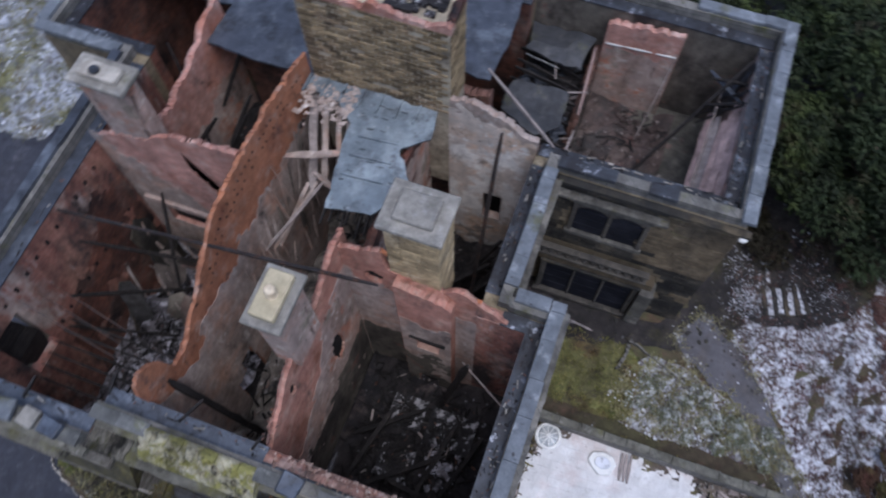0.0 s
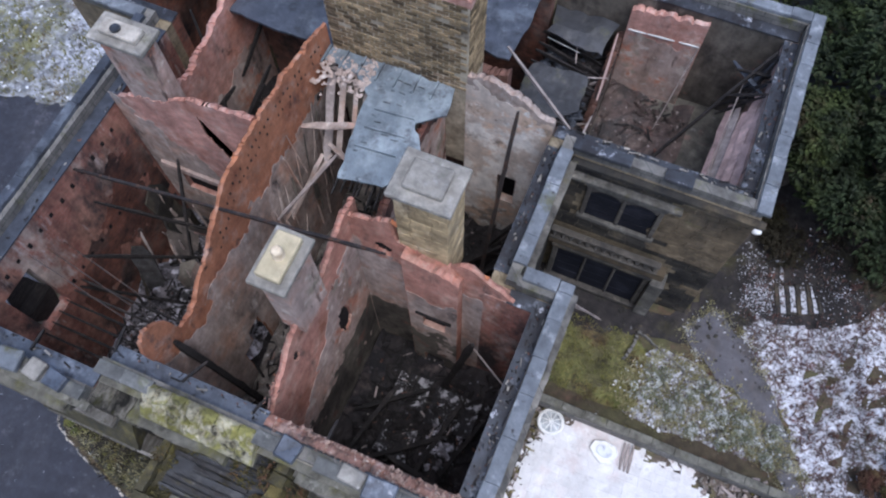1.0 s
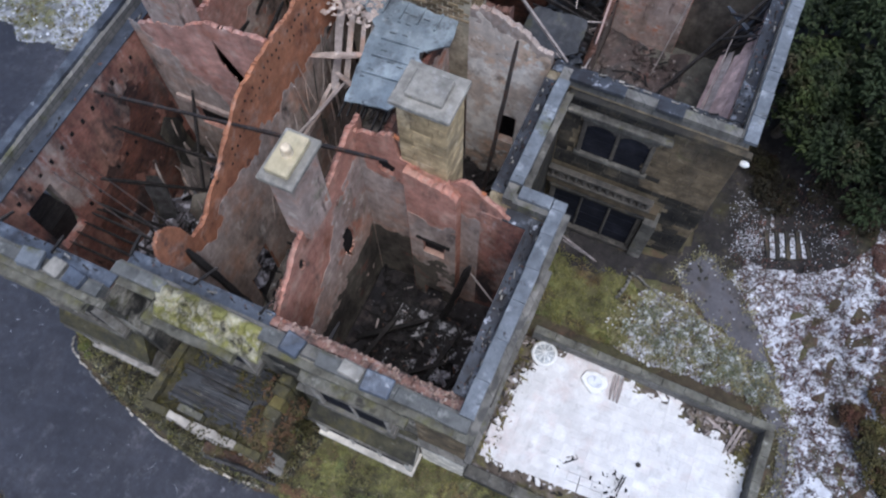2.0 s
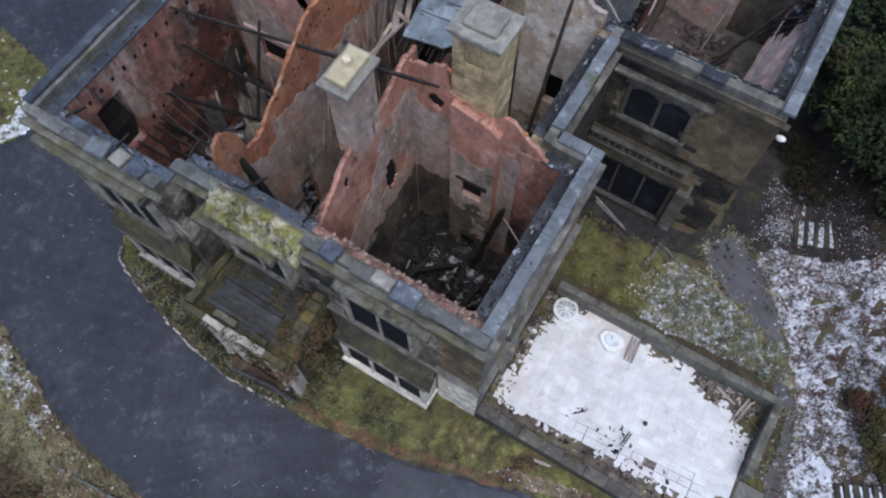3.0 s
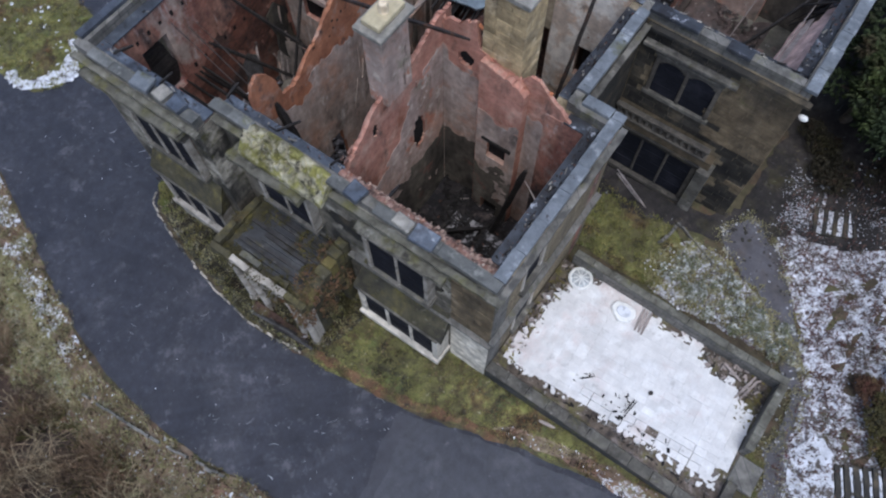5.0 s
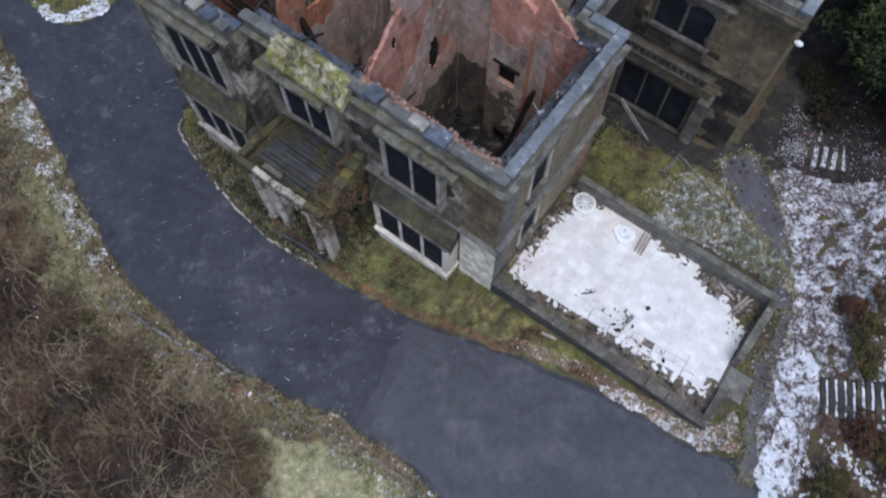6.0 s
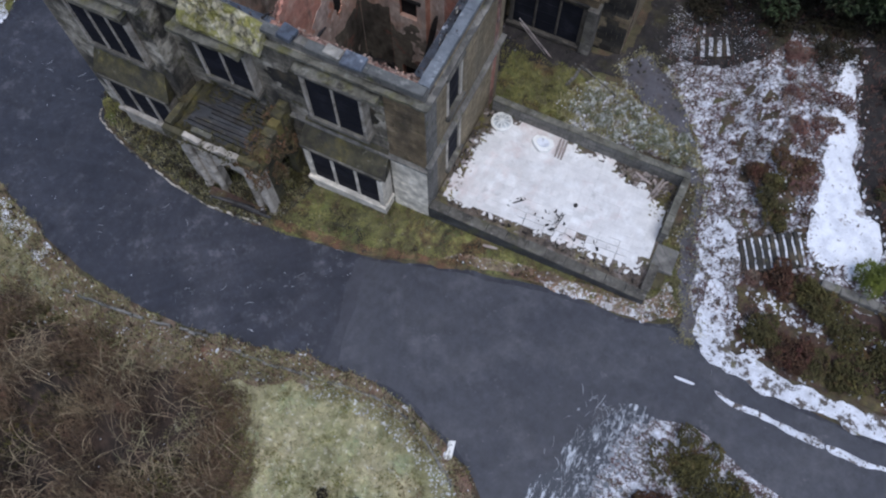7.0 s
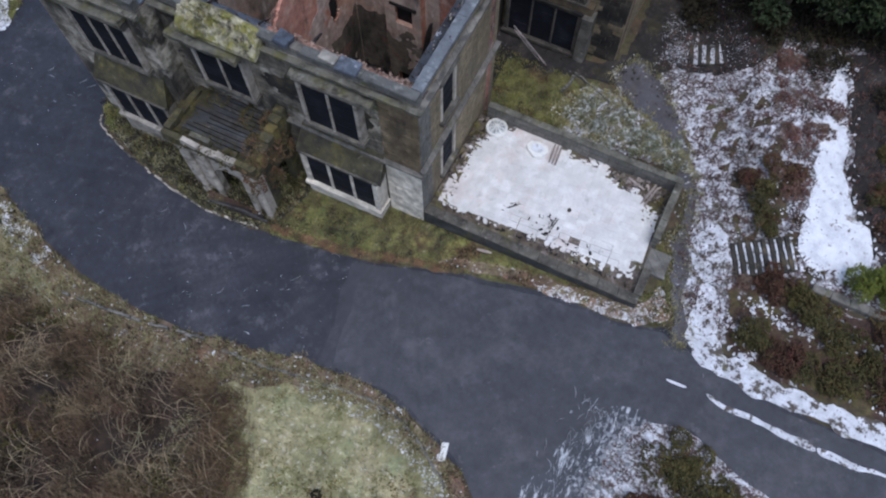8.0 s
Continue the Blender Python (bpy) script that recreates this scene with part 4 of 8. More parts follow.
_, verge_line = draped("verge", [(-6.3, 0.3), (-6.2, -3.15), (-3.7, -3.0), (-1.4, -2.55), (0.8, -1.9), (3.4, -1.25), (6.0, -0.75), (9.3, -0.5), (10.9, 0.0), (10.8, 1.2), (10.2, 3.2), (9.5, 3.2), (9.4, 0.7), (0, 0.5)],
                              0.028, M["verge"], "mossy grass verge along the house front", "grass", amp=0.12, seed=11)
draped("verge_rim", [(-6.2, -3.2), (-3.7, -3.05), (-1.4, -2.6), (0.8, -1.95), (2.4, -1.6), (2.2, -1.25), (0.7, -1.65), (-1.5, -2.2), (-3.8, -2.7), (-6.2, -2.85)], 0.042, M["rust"], "rust-brown leaves along the verge's rim", "leaf litter", amp=0.2, seed=25)
_, lit_line = draped("verge_litter", [(1.5, -1.5), (4.0, -0.95), (6.5, -0.6), (9.3, -0.4), (10.8, 0.1), (10.6, 0.9), (9.9, 0.35), (6.8, -0.05), (4.0, -0.4), (2.0, -1.0)], 0.04, M["litter"],
                          "rust-brown leaf litter with snow along the verge", "leaf litter", amp=0.14, seed=12)
_, rime_line = draped("verge_rime", [(5.6, -0.75), (8, -0.72), (9.8, -0.5), (10.9, 0.05), (10.75, 1.0), (10.3, 1.5), (9.95, 0.6), (9.2, 0.15), (7.8, -0.2), (6.2, -0.35)], 0.05, M["frost_litter"],
                            "frosted leaves and crusted snow at the verge's corner", "leaf litter", amp=0.22, seed=31)
_, front_line = draped("front_bed", [(-16.3, 0.2), (-16.4, -1.4), (-13.6, -2.55), (-9.5, -3.3), (-6.3, -3.15), (-6.2, 0.3)], 0.03, M["front_soil"], "rough planting bed of frosted weeds below the front windows", "garden bed", amp=0.08, seed=13)
_, lawn_line = draped("lawn", [(-4.5, -9.0), (-1.0, -8.2), (2.2, -7.95), (4.6, -8.7), (6.3, -9.9), (7.6, -13), (8.0, -20), (0, -22), (-4.5, -16), (-5.0, -11)], 0.02, M["lawn"], "frosty pale green lawn beyond the drive", "lawn", amp=0.2, seed=14)
_, outl_line = draped("drive_edge", [(-30, -2.8), (-22, -5.4), (-15.8, -7.75), (-10.5, -8.8), (-5.8, -8.6), (-1.2, -7.7), (2.4, -7.6), (5.0, -8.5), (7.2, -10), (6.4, -9.95), (4.4, -8.95), (2.2, -8.15), (-1, -8.7), (-3.5, -9.6), (-5, -10.4), (-10.5, -11.0), (-16, -10.9), (-22.5, -9.0), (-30, -7.5)],
                            0.035, M["litter"], "brown leaves and snow heaped along the drive edge", "leaf litter", amp=0.35, seed=15)
draped("thicket_ground", [(-33, -6.5), (-22, -8.0), (-16, -10.2), (-10.5, -10.7), (-5.2, -10.1), (-3.4, -10.9), (-1.7, -13.0), (-1.3, -16), (-3, -23), (-33, -23)], 0.025, M["thicket_floor"], "dark leaf mould under the thicket", "ground", amp=0.4, seed=26)
esn_line = rough_line([Vector(p) for p in ((-26, -3.7), (-22, -5.35), (-18.5, -6.75), (-15.8, -7.75), (-13.2, -8.4), (-13.5, -9.1), (-16, -8.75), (-18.8, -7.8), (-22.3, -6.5), (-26.3, -5.0))], 0.12, 74)
_, frost_line = draped("frosty_patch", [(-20, -7.3), (-16.8, -8.1), (-14.6, -9.1), (-12.8, -9.9), (-13.2, -10.7), (-15.6, -10.5), (-18.5, -9.6), (-20.5, -8.6)], 0.045, M["lawn"], "pale frosted grass patch at the thicket's edge", "grass", amp=0.4, seed=28)
rim_line = rough_line([Vector(p) for p in ((-1.2, -8.35), (0.6, -8.0), (2.4, -7.85), (4.4, -8.5), (5.7, -9.4), (6.5, -10.4), (5.7, -10.5), (4.9, -9.8), (3.9, -9.2), (2.2, -8.7), (0.6, -8.75), (-1.0, -9.0))], 0.1, 29)
_, isl_line = draped("drive_island", [(-31, 4.4), (-27.2, 4.3), (-25.6, 3.7), (-24.5, 1.2), (-25.6, -0.8), (-28, -0.8), (-31, 0.8)], 0.06, M["verge"], "grass island in the drive", "grass", amp=0.15, seed=16)
_, isn_line = draped("island_snow", [(-26.4, 2.5), (-25.7, 2.7), (-25.0, 1.8), (-24.6, 0.6), (-25.8, -0.8), (-27.4, -0.9), (-27.2, -0.5), (-26.2, -0.3), (-25.5, 0.9)], 0.075, M["snow_patchy"], "snow banked on the island's edge", "snow", amp=0.3, seed=17)
_, bank_line = draped("bank", [(-38, 22), (-24, 18), (-24.5, 12), (-27, 10.4), (-32, 11), (-38, 13)], 0.06, M["bank"], "snowy grass bank beyond the drive", "grass", amp=0.4, seed=18)
draped("snow_strip", [(12.05, -0.45), (12.85, -0.98), (14.8, -1.3), (16.4, -1.28), (20, -1.15), (28, -1.1), (28, -0.2), (20, -0.25), (16.4, -0.42), (14.9, -0.25), (13.4, -0.15), (12.9, 0.8), (12.4, 2.2), (11.85, 2.2), (11.7, 0.9)], 0.065, M["snow_patchy"], "snow lying along the road edge", "snow", amp=0.3, seed=19)
draped("snow_patch", [(10.95, 4.3), (11.5, 5.0), (12.3, 4.35), (12.5, 3.0), (11.8, 2.2), (11.1, 3.1)], 0.068, M["snow_patchy"], "snow drifted at the foot of the steps", "snow", amp=0.3, seed=33)
_, sp_line = draped("snow_path", [(13.5, 15.6), (13.75, 13.6), (13.9, 12.0), (14.25, 9.3), (14.45, 7.2), (14.65, 5.4), (15.3, 4.4), (16.6, 4.6), (17.4, 5.4), (17.2, 6.6), (16.2, 7.6), (15.6, 9.2), (15.05, 11.1), (14.6, 13.0), (14.2, 15.0)], 0.07, M["snow_clean"], "snow-covered garden path", "snow", amp=0.34, seed=20)
draped("snow_line", [(13.45, -2.06), (14.5, -2.08), (16.0, -2.1), (17.55, -2.15), (17.45, -2.42), (16.0, -2.38), (14.6, -2.28), (13.5, -2.2)], 0.065, M["snow_patchy"], "strip of snow between the wheel tracks", "snow", amp=0.12, seed=21)
draped("snow_line", [(17.8, -2.14), (19.0, -2.08), (20.1, -2.03), (23.0, -1.9), (23.0, -2.05), (20.1, -2.16), (19.0, -2.32), (17.9, -2.4)], 0.065, M["snow_patchy"], "thin strip of snow between the wheel tracks", "snow", amp=0.09, seed=23)
draped("snow_line", [(11.8, -2.17), (12.45, -2.1), (12.5, -2.2), (11.85, -2.26)], 0.065, M["snow"], "smear of snow on the drive", "snow", amp=0.06, seed=24)
draped("fork_slush", [(7.9, -11.5), (8.2, -8.6), (8.9, -6.6), (9.5, -5.4), (10.4, -4.1), (11.4, -4.0), (10.7, -5.0), (10.5, -6.4), (10.6, -9), (10.6, -12)], 0.06, M["slush"], "smeared slush on the road fork", "snow", amp=0.4, seed=27)
draped("snow_corner", [(10.4, -8.0), (10.2, -6.0), (10.7, -4.5), (12.5, -3.6), (14, -3.9), (17, -4.8), (22, -5.5), (22, -8), (14, -12), (11, -10)], 0.04, M["heath"], "snowy shrub bed in the road fork", "garden bed", amp=0.25, seed=22)


# ------------------------------------------------------------------ house walls
BASE = -1.3
ROOF = 8.45


def coping_run(parent, p, q, width=0.5, z=9.0, seed=1, gap=0.0, out=0.0, mat="coping"):
    """Coping slabs laid end to end along a parapet from p to q, with broken and shifted ones."""
    rnd = random.Random(seed)
    p, q = Vector(p), Vector(q)
    L = (q - p).length
    d = (q - p) / L
    nrm = Vector((-d.y, d.x))
    s = 0.0
    while s < L - 0.02:
        ln = min(rnd.uniform(0.8, 1.25), L - s)
        if L - s - ln < 0.3:
            ln = L - s
        if rnd.random() >= gap:
            bm = bmesh.new()
            sh = rnd.uniform(-0.02, 0.02)
            a, b = p + d * (s + 0.006) + nrm * sh, p + d * (s + ln - 0.006) + nrm * (sh + rnd.uniform(-0.012, 0.012))
            t = z + rnd.uniform(-0.015, 0.01)
            w0, w1 = nrm * (-width / 2 + out), nrm * (width / 2 + out)
            c = (w0 + w1) / 2
            prism(bm, [tuple(a + w0), tuple(b + w0), tuple(b + w1), tuple(a + w1)], t - 0.13, t - 0.03)
            prism(bm, [tuple(a + c + (w0 - c) * 0.92), tuple(b + c + (w0 - c) * 0.92), tuple(b + c + (w1 - c) * 0.92), tuple(a + c + (w1 - c) * 0.92)], t - 0.031, t)
            part("coping_stone", bm, M[mat], parent)
        s += ln


def outer_wall(name, axis, a0, a1, face, inward, holes, label, soot="brick_soot", par=None, t1=0.38, t2=0.42, gut=None, stone="stone", lining="gutter"):
    """An outside wall: a stone leaf, a brick leaf inside, a parapet upstand and a lead gutter on top."""
    o0, o1 = sorted((face, face + inward * t1))
    wall = structure(name, wall_bm(axis, a0, a1, o0, o1, BASE, ROOF, holes), M[stone], label, "wall")
    i0, i1 = sorted((face + inward * t1, face + inward * (t1 + t2)))
    part("inner_leaf", wall_bm(axis, a0, a1, i0, i1, BASE, ROOF - 0.03, holes), M[soot], wall, "sooted brick inner face")
    p0, p1 = par or (a0, a1)
    g0, g1 = gut or (a0, a1)
    u0, u1 = sorted((face + inward * 0.03, face + inward * 0.36))
    part("parapet", wall_bm(axis, p0, p1, u0, u1, ROOF, 8.87), M["stone_grey"], wall)
    w0, w1 = sorted((face + inward * 0.38, face + inward * (t1 + t2 + 0.03)))
    part("gutter", wall_bm(axis, g0, g1, w0, w1, ROOF + 0.004, ROOF + 0.05), M[lining], wall, "burnt lead gutter")
    return wall


wall_front = outer_wall("wall_front", 'x', -11.0, -0.02, 0.15, 1, [(-5.2, -1.8, 0.75, 2.85), (-4.66, -2.34, 5.15, 7.7), (-9.4, -7.2, 4.9, 7.3), (-8.9, -7.4, 0.0, 2.7)],
                        "blackened sandstone front wall of the burnt-out mansion", gut=(-11.0, -6.25), stone="stone_front", lining="lead_gutter")
part("wall_head", ruin_bm('x', -6.2, -0.45, 0.6, 0.94, 8.3, [(-6.2, 8.66), (-4.5, 8.6), (-2.0, 8.54), (-0.4, 8.54)], seed=17), M["brick_head"], wall_front, "broken pinkish brick wall head")
bm = bmesh.new()
box(bm, -6.24, -0.45, 0.532, 0.6, ROOF + 0.004, ROOF + 0.03)
part("gutter", bm, M["lead_gutter"], wall_front, "torn strip of lead")
wall_front_left = outer_wall("wall_front_left", 'x', -16.45, -11.0, -0.7, 1, [(-14.6, -11.75, 4.9, 7.4), (-14.8, -11.6, 0.6, 2.75)], "projecting sandstone front bay wall of the mansion", gut=(-16.05, -11.0), stone="stone_front", lining="lead_gutter")
wall_right = outer_wall("wall_right", 'y', 0.95, 6.3, -0.02, -1, [(1.95, 3.0, 5.3, 7.5), (1.9, 3.05, 1.4, 4.1)], "weathered sandstone side wall of the mansion", par=(0.52, 7.05), gut=(0.98, 6.7))
wall_notch = outer_wall("wall_notch", 'x', -2.27, -0.02, 7.1, -1, [], "short return wall of the mansion", soot="brick_purple", par=(-1.5, -0.4), gut=(-1.6, -0.85))
# Near-black stone here carries the court's shade as well as soot.
wall_court = outer_wall("wall_court", 'y', 7.1, 11.6, -1.47, -1, [], "shaded court wall of the mansion", soot="plaster_dark", stone="stone_soot_shade", par=(6.8, 11.95), gut=(7.1, 11.6))
wall_wing = outer_wall("wall_wing", 'x', -2.27, 4.4, 11.6, 1, [(-0.6, 1.75, 5.2, 7.15), (-1.1, 2.6, 0.3, 2.9)], "sandstone wall of the rear wing", par=(-1.48, 4.02), gut=(-2.2, 3.98))
wall_wing_side = outer_wall("wall_wing_side", 'y', 12.4, 18.5, 4.4, -1, [], "sandstone side wall of the rear wing", soot="plaster", par=(11.65, 19.25), gut=(12.45, 18.4))
wall_wing_back = outer_wall("wall_wing_back", 'x', -4.2, 4.4, 19.3, -1, [], "back wall of the rear wing", soot="plaster_grime_shade", par=(-4.2, 4.02), gut=(-4.2, 3.98))
wall_left = outer_wall("wall_left", 'y', 0.1, 10.9, -16.45, 1, [(0.9, 2.1, 4.4, 7.2)], "west side wall of the mansion with a gaping window", soot="brick_purple", par=(-0.32, 10.9), gut=(0.15, 10.9), lining="lead_dark")
wall_left_step = outer_wall("wall_left_step", 'x', -19.5, -15.65, 10.9, 1, [], "stepped-out wall of the rear west wing", par=(-19.5, -16.1), gut=(-19.1, -15.65))
wall_left_rear = outer_wall("wall_left_rear", 'y', 11.7, 17.7, -19.5, 1, [], "side wall of the rear west wing", par=(11.27, 18.4))
wall_rear = outer_wall("wall_rear", 'x', -19.5, -4.2, 18.5, -1, [], "rear wall of the mansion", par=(-19.1, -4.2))
coping_run(wall_front, (-6.2, 0.24), (0.0, 0.24), width=0.38, seed=3, gap=0.25, mat="coping_dark")
coping_run(wall_front, (-11.0, 0.24), (-9.3, 0.24), width=0.38, seed=31, mat="coping_dark")
coping_run(wall_front_left, (-16.5, -0.6), (-10.9, -0.6), width=0.36, seed=4, gap=0.12, mat="coping_dark")
coping_run(wall_right, (-0.17, 0.42), (-0.17, 7.3), width=0.42, seed=5)
coping_run(wall_notch, (-1.4, 7.14), (-0.4, 7.14), width=0.42, seed=6)
coping_run(wall_court, (-1.62, 7.35), (-1.62, 11.4), width=0.42, seed=7)
coping_run(wall_wing, (-1.5, 11.74), (4.1, 11.74), width=0.42, seed=8, gap=0.55, mat="gutter")
coping_run(wall_wing_side, (4.3, 11.5), (4.3, 19.4), width=0.42, seed=9)
coping_run(wall_wing_back, (1.2, 19.2), (4.1, 19.2), width=0.42, seed=10)
coping_run(wall_left, (-16.4, -0.4), (-16.4, 10.9), width=0.34, seed=11, mat="lead_dark")
coping_run(wall_left_step, (-19.6, 11.0), (-16.4, 11.0), width=0.42, seed=12)
coping_run(wall_left_rear, (-19.5, 11.2), (-19.5, 18.5), width=0.42, seed=13)


def cornice(parent, axis, a0, a1, c, out, z0=8.2, z1=8.42, name="cornice", mat="dress"):
    bm = bmesh.new()
    for k, (d, w0, w1) in enumerate(((0.12, z0, z0 + 0.1), (0.24, z0 + 0.1, z1))):
        lo, hi = sorted((c, c + out * d))
        if axis == 'x':
            box(bm, a0, a1, lo, hi, w0, w1)
        else:
            box(bm, lo, hi, a0, a1, w0, w1)
    if name == "cornice":
        worn(bm, 0.035, 30, int(a0))
    return part(name, bm, M[mat], parent, bevel=0.0 if name == "cornice" else 0.015)


cornice(wall_front, 'x', -11.0, 0.2, 0.148, -1, mat="cap_moss")
cornice(wall_front_left, 'x', -16.6, -10.85, -0.702, -1, mat="cap_moss")
cornice(wall_right, 'y', 0.0, 7.25, -0.018, 1, mat="stone_grey")
cornice(wall_wing, 'x', -1.4, 4.6, 11.598, -1, mat="stone_soot_shade")
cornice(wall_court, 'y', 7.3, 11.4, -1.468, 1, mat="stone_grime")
cornice(wall_front, 'x', -6.0, 0.1, 0.148, -1, 3.9, 4.12, "string_course", "stone_grey")
cornice(wall_right, 'y', 0.0, 7.1, -0.018, 1, 4.2, 4.4, "string_course", "stone_grey")

bm = bmesh.new()
box(bm, -10.995, -10.95, -0.72, 0.14, BASE, 8.4)
part("return_face", bm, M["stone_front"], wall_front_left)
coat("soot_stain", 'x', -11.0, -1.7, 0.15, -1, 4.2, [(-11, 8.1), (0, 8.1)], M["stone_soot_shade"], wall_front, [(-4.66, -2.34, 5.15, 7.7), (-9.4, -7.2, 4.9, 7.3)], -0.2, 62, thick=0.01, label="soot-crusted stone")
bm = bmesh.new()
box(bm, -0.019, 0.0, 0.149, 1.0, BASE, 8.4)
part("return_face", bm, M["stone_grey"], wall_front)
# floor of the shell
bm = bmesh.new()
box(bm, -16.2, -0.3, 0.4, 18.3, -0.9, 0.02)
box(bm, -0.299, 4.2, 12.2, 19.0, -0.9, 0.3)
structure("floor", bm, M["ash"], "burnt ground floor buried under ash", "floor")


# ------------------------------------------------------------------ broken inside walls
def inner_wall(name, axis, a0, a1, c0, c1, prof, label, holes=(), seed=1, mat="brick_clean", coats=()):
    """coats: (face sign, material, top profile, lack)."""
    ob = structure(name, ruin_bm(axis, a0, a1, c0, c1, BASE, prof, holes, seed=seed), M[mat], label, "wall")
    for k, (sign, cm, cp, lack) in enumerate(coats):
        coat("plaster", axis, a0 + 0.02, a1 - 0.02, c1 if sign > 0 else c0, sign, -0.1, cp, M[cm], ob, holes, lack, seed * 3 + k)
    return ob


SPINE = [(0.95, 9.2), (1.12, 9.6), (1.35, 9.9), (1.75, 9.6), (1.98, 9.2), (2.14, 8.1), (2.9, 8.12), (3.6, 8.7), (4.3, 9.25), (6.1, 10.55), (8.4, 10.7), (10.3, 10.6), (12.2, 10.2)]
CROSS = [(0.8, 7.6), (1.2, 8.15), (2.1, 8.85), (2.9, 9.5), (3.6, 9.75), (4.8, 9.7), (5.4, 10.0), (6.0, 10.4), (6.7, 10.4)]
BACK = [(-6.6, 10.1), (-5.9, 10.4), (-5.1, 10.75), (-4.95, 9.7), (-3.3, 9.3), (-3.05, 9.65), (-2.8, 9.75), (-1.8, 8.9), (-1.25, 8.4)]
inner_wall("wall_inner_1", 'y', 0.95, 12.0, -10.06, -9.85, SPINE,
           "tall broken spine wall of orange brick", [(3.0, 4.4, 0, 2.6), (3.6, 4.3, 2.6, 3.4)], 2, mat="brick_orange", coats=[(1, "plaster_grey", [(0.3, 7.6), (3, 7.4), (6, 8.1), (12, 8.4)], 0.75), (-1, "plaster_dark", [(0.3, 7.0), (6, 8), (12, 8)], 0.6)])
cross = inner_wall("wall_inner_2", 'y', 0.95, 6.8, -6.57, -6.35, CROSS,
           "broken red brick cross wall with flue holes", round_hole(4.45, 5.15, 4.7, 6.6, 9, 2) + round_hole(2.5, 2.76, 8.05, 8.7, 5, 4), 3, mat="brick_salmon",
           coats=[(1, "plaster", [(0.5, 4.0), (2.2, 5.2), (3.6, 6.6), (4.6, 8.3), (6.5, 8.9)], 0.72), (-1, "plaster", [(0.5, 6.0), (4, 8), (6.5, 8)], 0.6)])
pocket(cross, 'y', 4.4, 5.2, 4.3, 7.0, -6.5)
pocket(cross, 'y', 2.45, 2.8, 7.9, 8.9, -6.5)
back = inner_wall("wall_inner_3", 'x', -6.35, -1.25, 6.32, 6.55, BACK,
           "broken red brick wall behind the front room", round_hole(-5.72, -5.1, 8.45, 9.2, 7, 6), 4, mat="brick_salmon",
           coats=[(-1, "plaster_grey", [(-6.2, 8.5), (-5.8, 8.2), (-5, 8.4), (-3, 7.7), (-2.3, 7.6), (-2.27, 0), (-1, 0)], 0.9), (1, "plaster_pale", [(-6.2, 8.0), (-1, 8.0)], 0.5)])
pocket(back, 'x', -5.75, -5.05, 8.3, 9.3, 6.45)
# Darker coats low on the walls: smoke stain plus the room's painted deep shade.
coat("ground_floor_plaster", 'y', 0.97, 6.3, -6.35, 1, -0.1, [(0.9, 3.0), (3, 3.4), (6.5, 4.2)], M["plaster_grime_shade"], cross, (), 0.5, 71, thick=0.02, label="smoke-stained lower plaster, the room's deep shade put into its grey")
coat("ground_floor_plaster", 'x', -6.3, -4.64, 6.32, -1, -0.1, [(-6.4, 4.0), (-4.6, 4.2)], M["plaster_grime_shade"], back, (), 0.5, 72, thick=0.02, label="smoke-stained lower plaster, the room's deep shade put into its grey")
# chimney breast in the front room
FIRE = [(-4.2, -3.4, 0, 1.3), (-4.15, -3.35, 4.6, 5.62)]
bm = ruin_bm('x', -4.62, -2.92, 5.92, 6.32, BASE, [(-4.62, 9.75), (-3.9, 9.6), (-3.1, 9.35), (-2.9, 9.1)], FIRE, seed=5)
breast = structure("chimney_breast", bm, M["brick_salmon"], "brick chimney breast with an empty fireplace", "chimney breast")
coat("plaster", 'x', -4.6, -2.94, 5.92, -1, -0.1, [(-5, 7.6), (-3, 7.0)], M["plaster_grey"], breast, FIRE, 0.75, 31)
coat("ground_floor_plaster", 'x', -4.6, -2.94, 5.92, -1, -0.1, [(-5, 4.0), (-3, 3.8)], M["plaster_grime_shade"], breast, FIRE, 0.5, 73, thick=0.02, label="smoke-stained lower plaster, the room's deep shade put into its grey")
pocket(breast, 'x', -4.15, -3.35, 4.6, 5.62, 6.12)
pocket(breast, 'x', -4.2, -3.4, 0.0, 1.3, 6.2)
bm = bmesh.new()
box(bm, -4.34, -3.12, 5.84, 5.915, 5.66, 5.8, 0.015)
part("lintel", bm, M["char"], breast, "charred timber lintel")
SLOPE = [(-12.2 + 0.06 * k, -12.14 + 0.06 * k, max(8.5 - 0.13 * k, 7.0), 9.6 - 0.12 * k) for k in range(17)]
west = inner_wall("wall_inner_4", 'x', -15.62, -10.06, 7.8, 8.06, [(-15.6, 8.7), (-14.9, 9.2), (-13.0, 9.9), (-12.2, 10.4), (-10.3, 10.6)],
           "broken brick cross wall with an arched doorway", SLOPE + [(-14.6, -12.0, 3.6, 5.0), (-13.6, -12.4, 0, 2.2)], 6, mat="brick_pink", coats=[(-1, "plaster_grey", [(-15.5, 8.9), (-14.8, 8.3), (-13.6, 6.9), (-12.4, 5.4), (-10.3, 5.4)], 0.8)])
# Black sheets stand for the dark of the room behind the slope.
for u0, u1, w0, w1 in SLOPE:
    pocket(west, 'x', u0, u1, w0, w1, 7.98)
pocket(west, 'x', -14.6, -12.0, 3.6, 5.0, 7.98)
bm = bmesh.new()
box(bm, -15.2, -11.6, 7.66, 7.795, 5.0, 5.24, 0.02)
part("ledge", bm, M["plaster"], west, "pale broken plaster ledge")
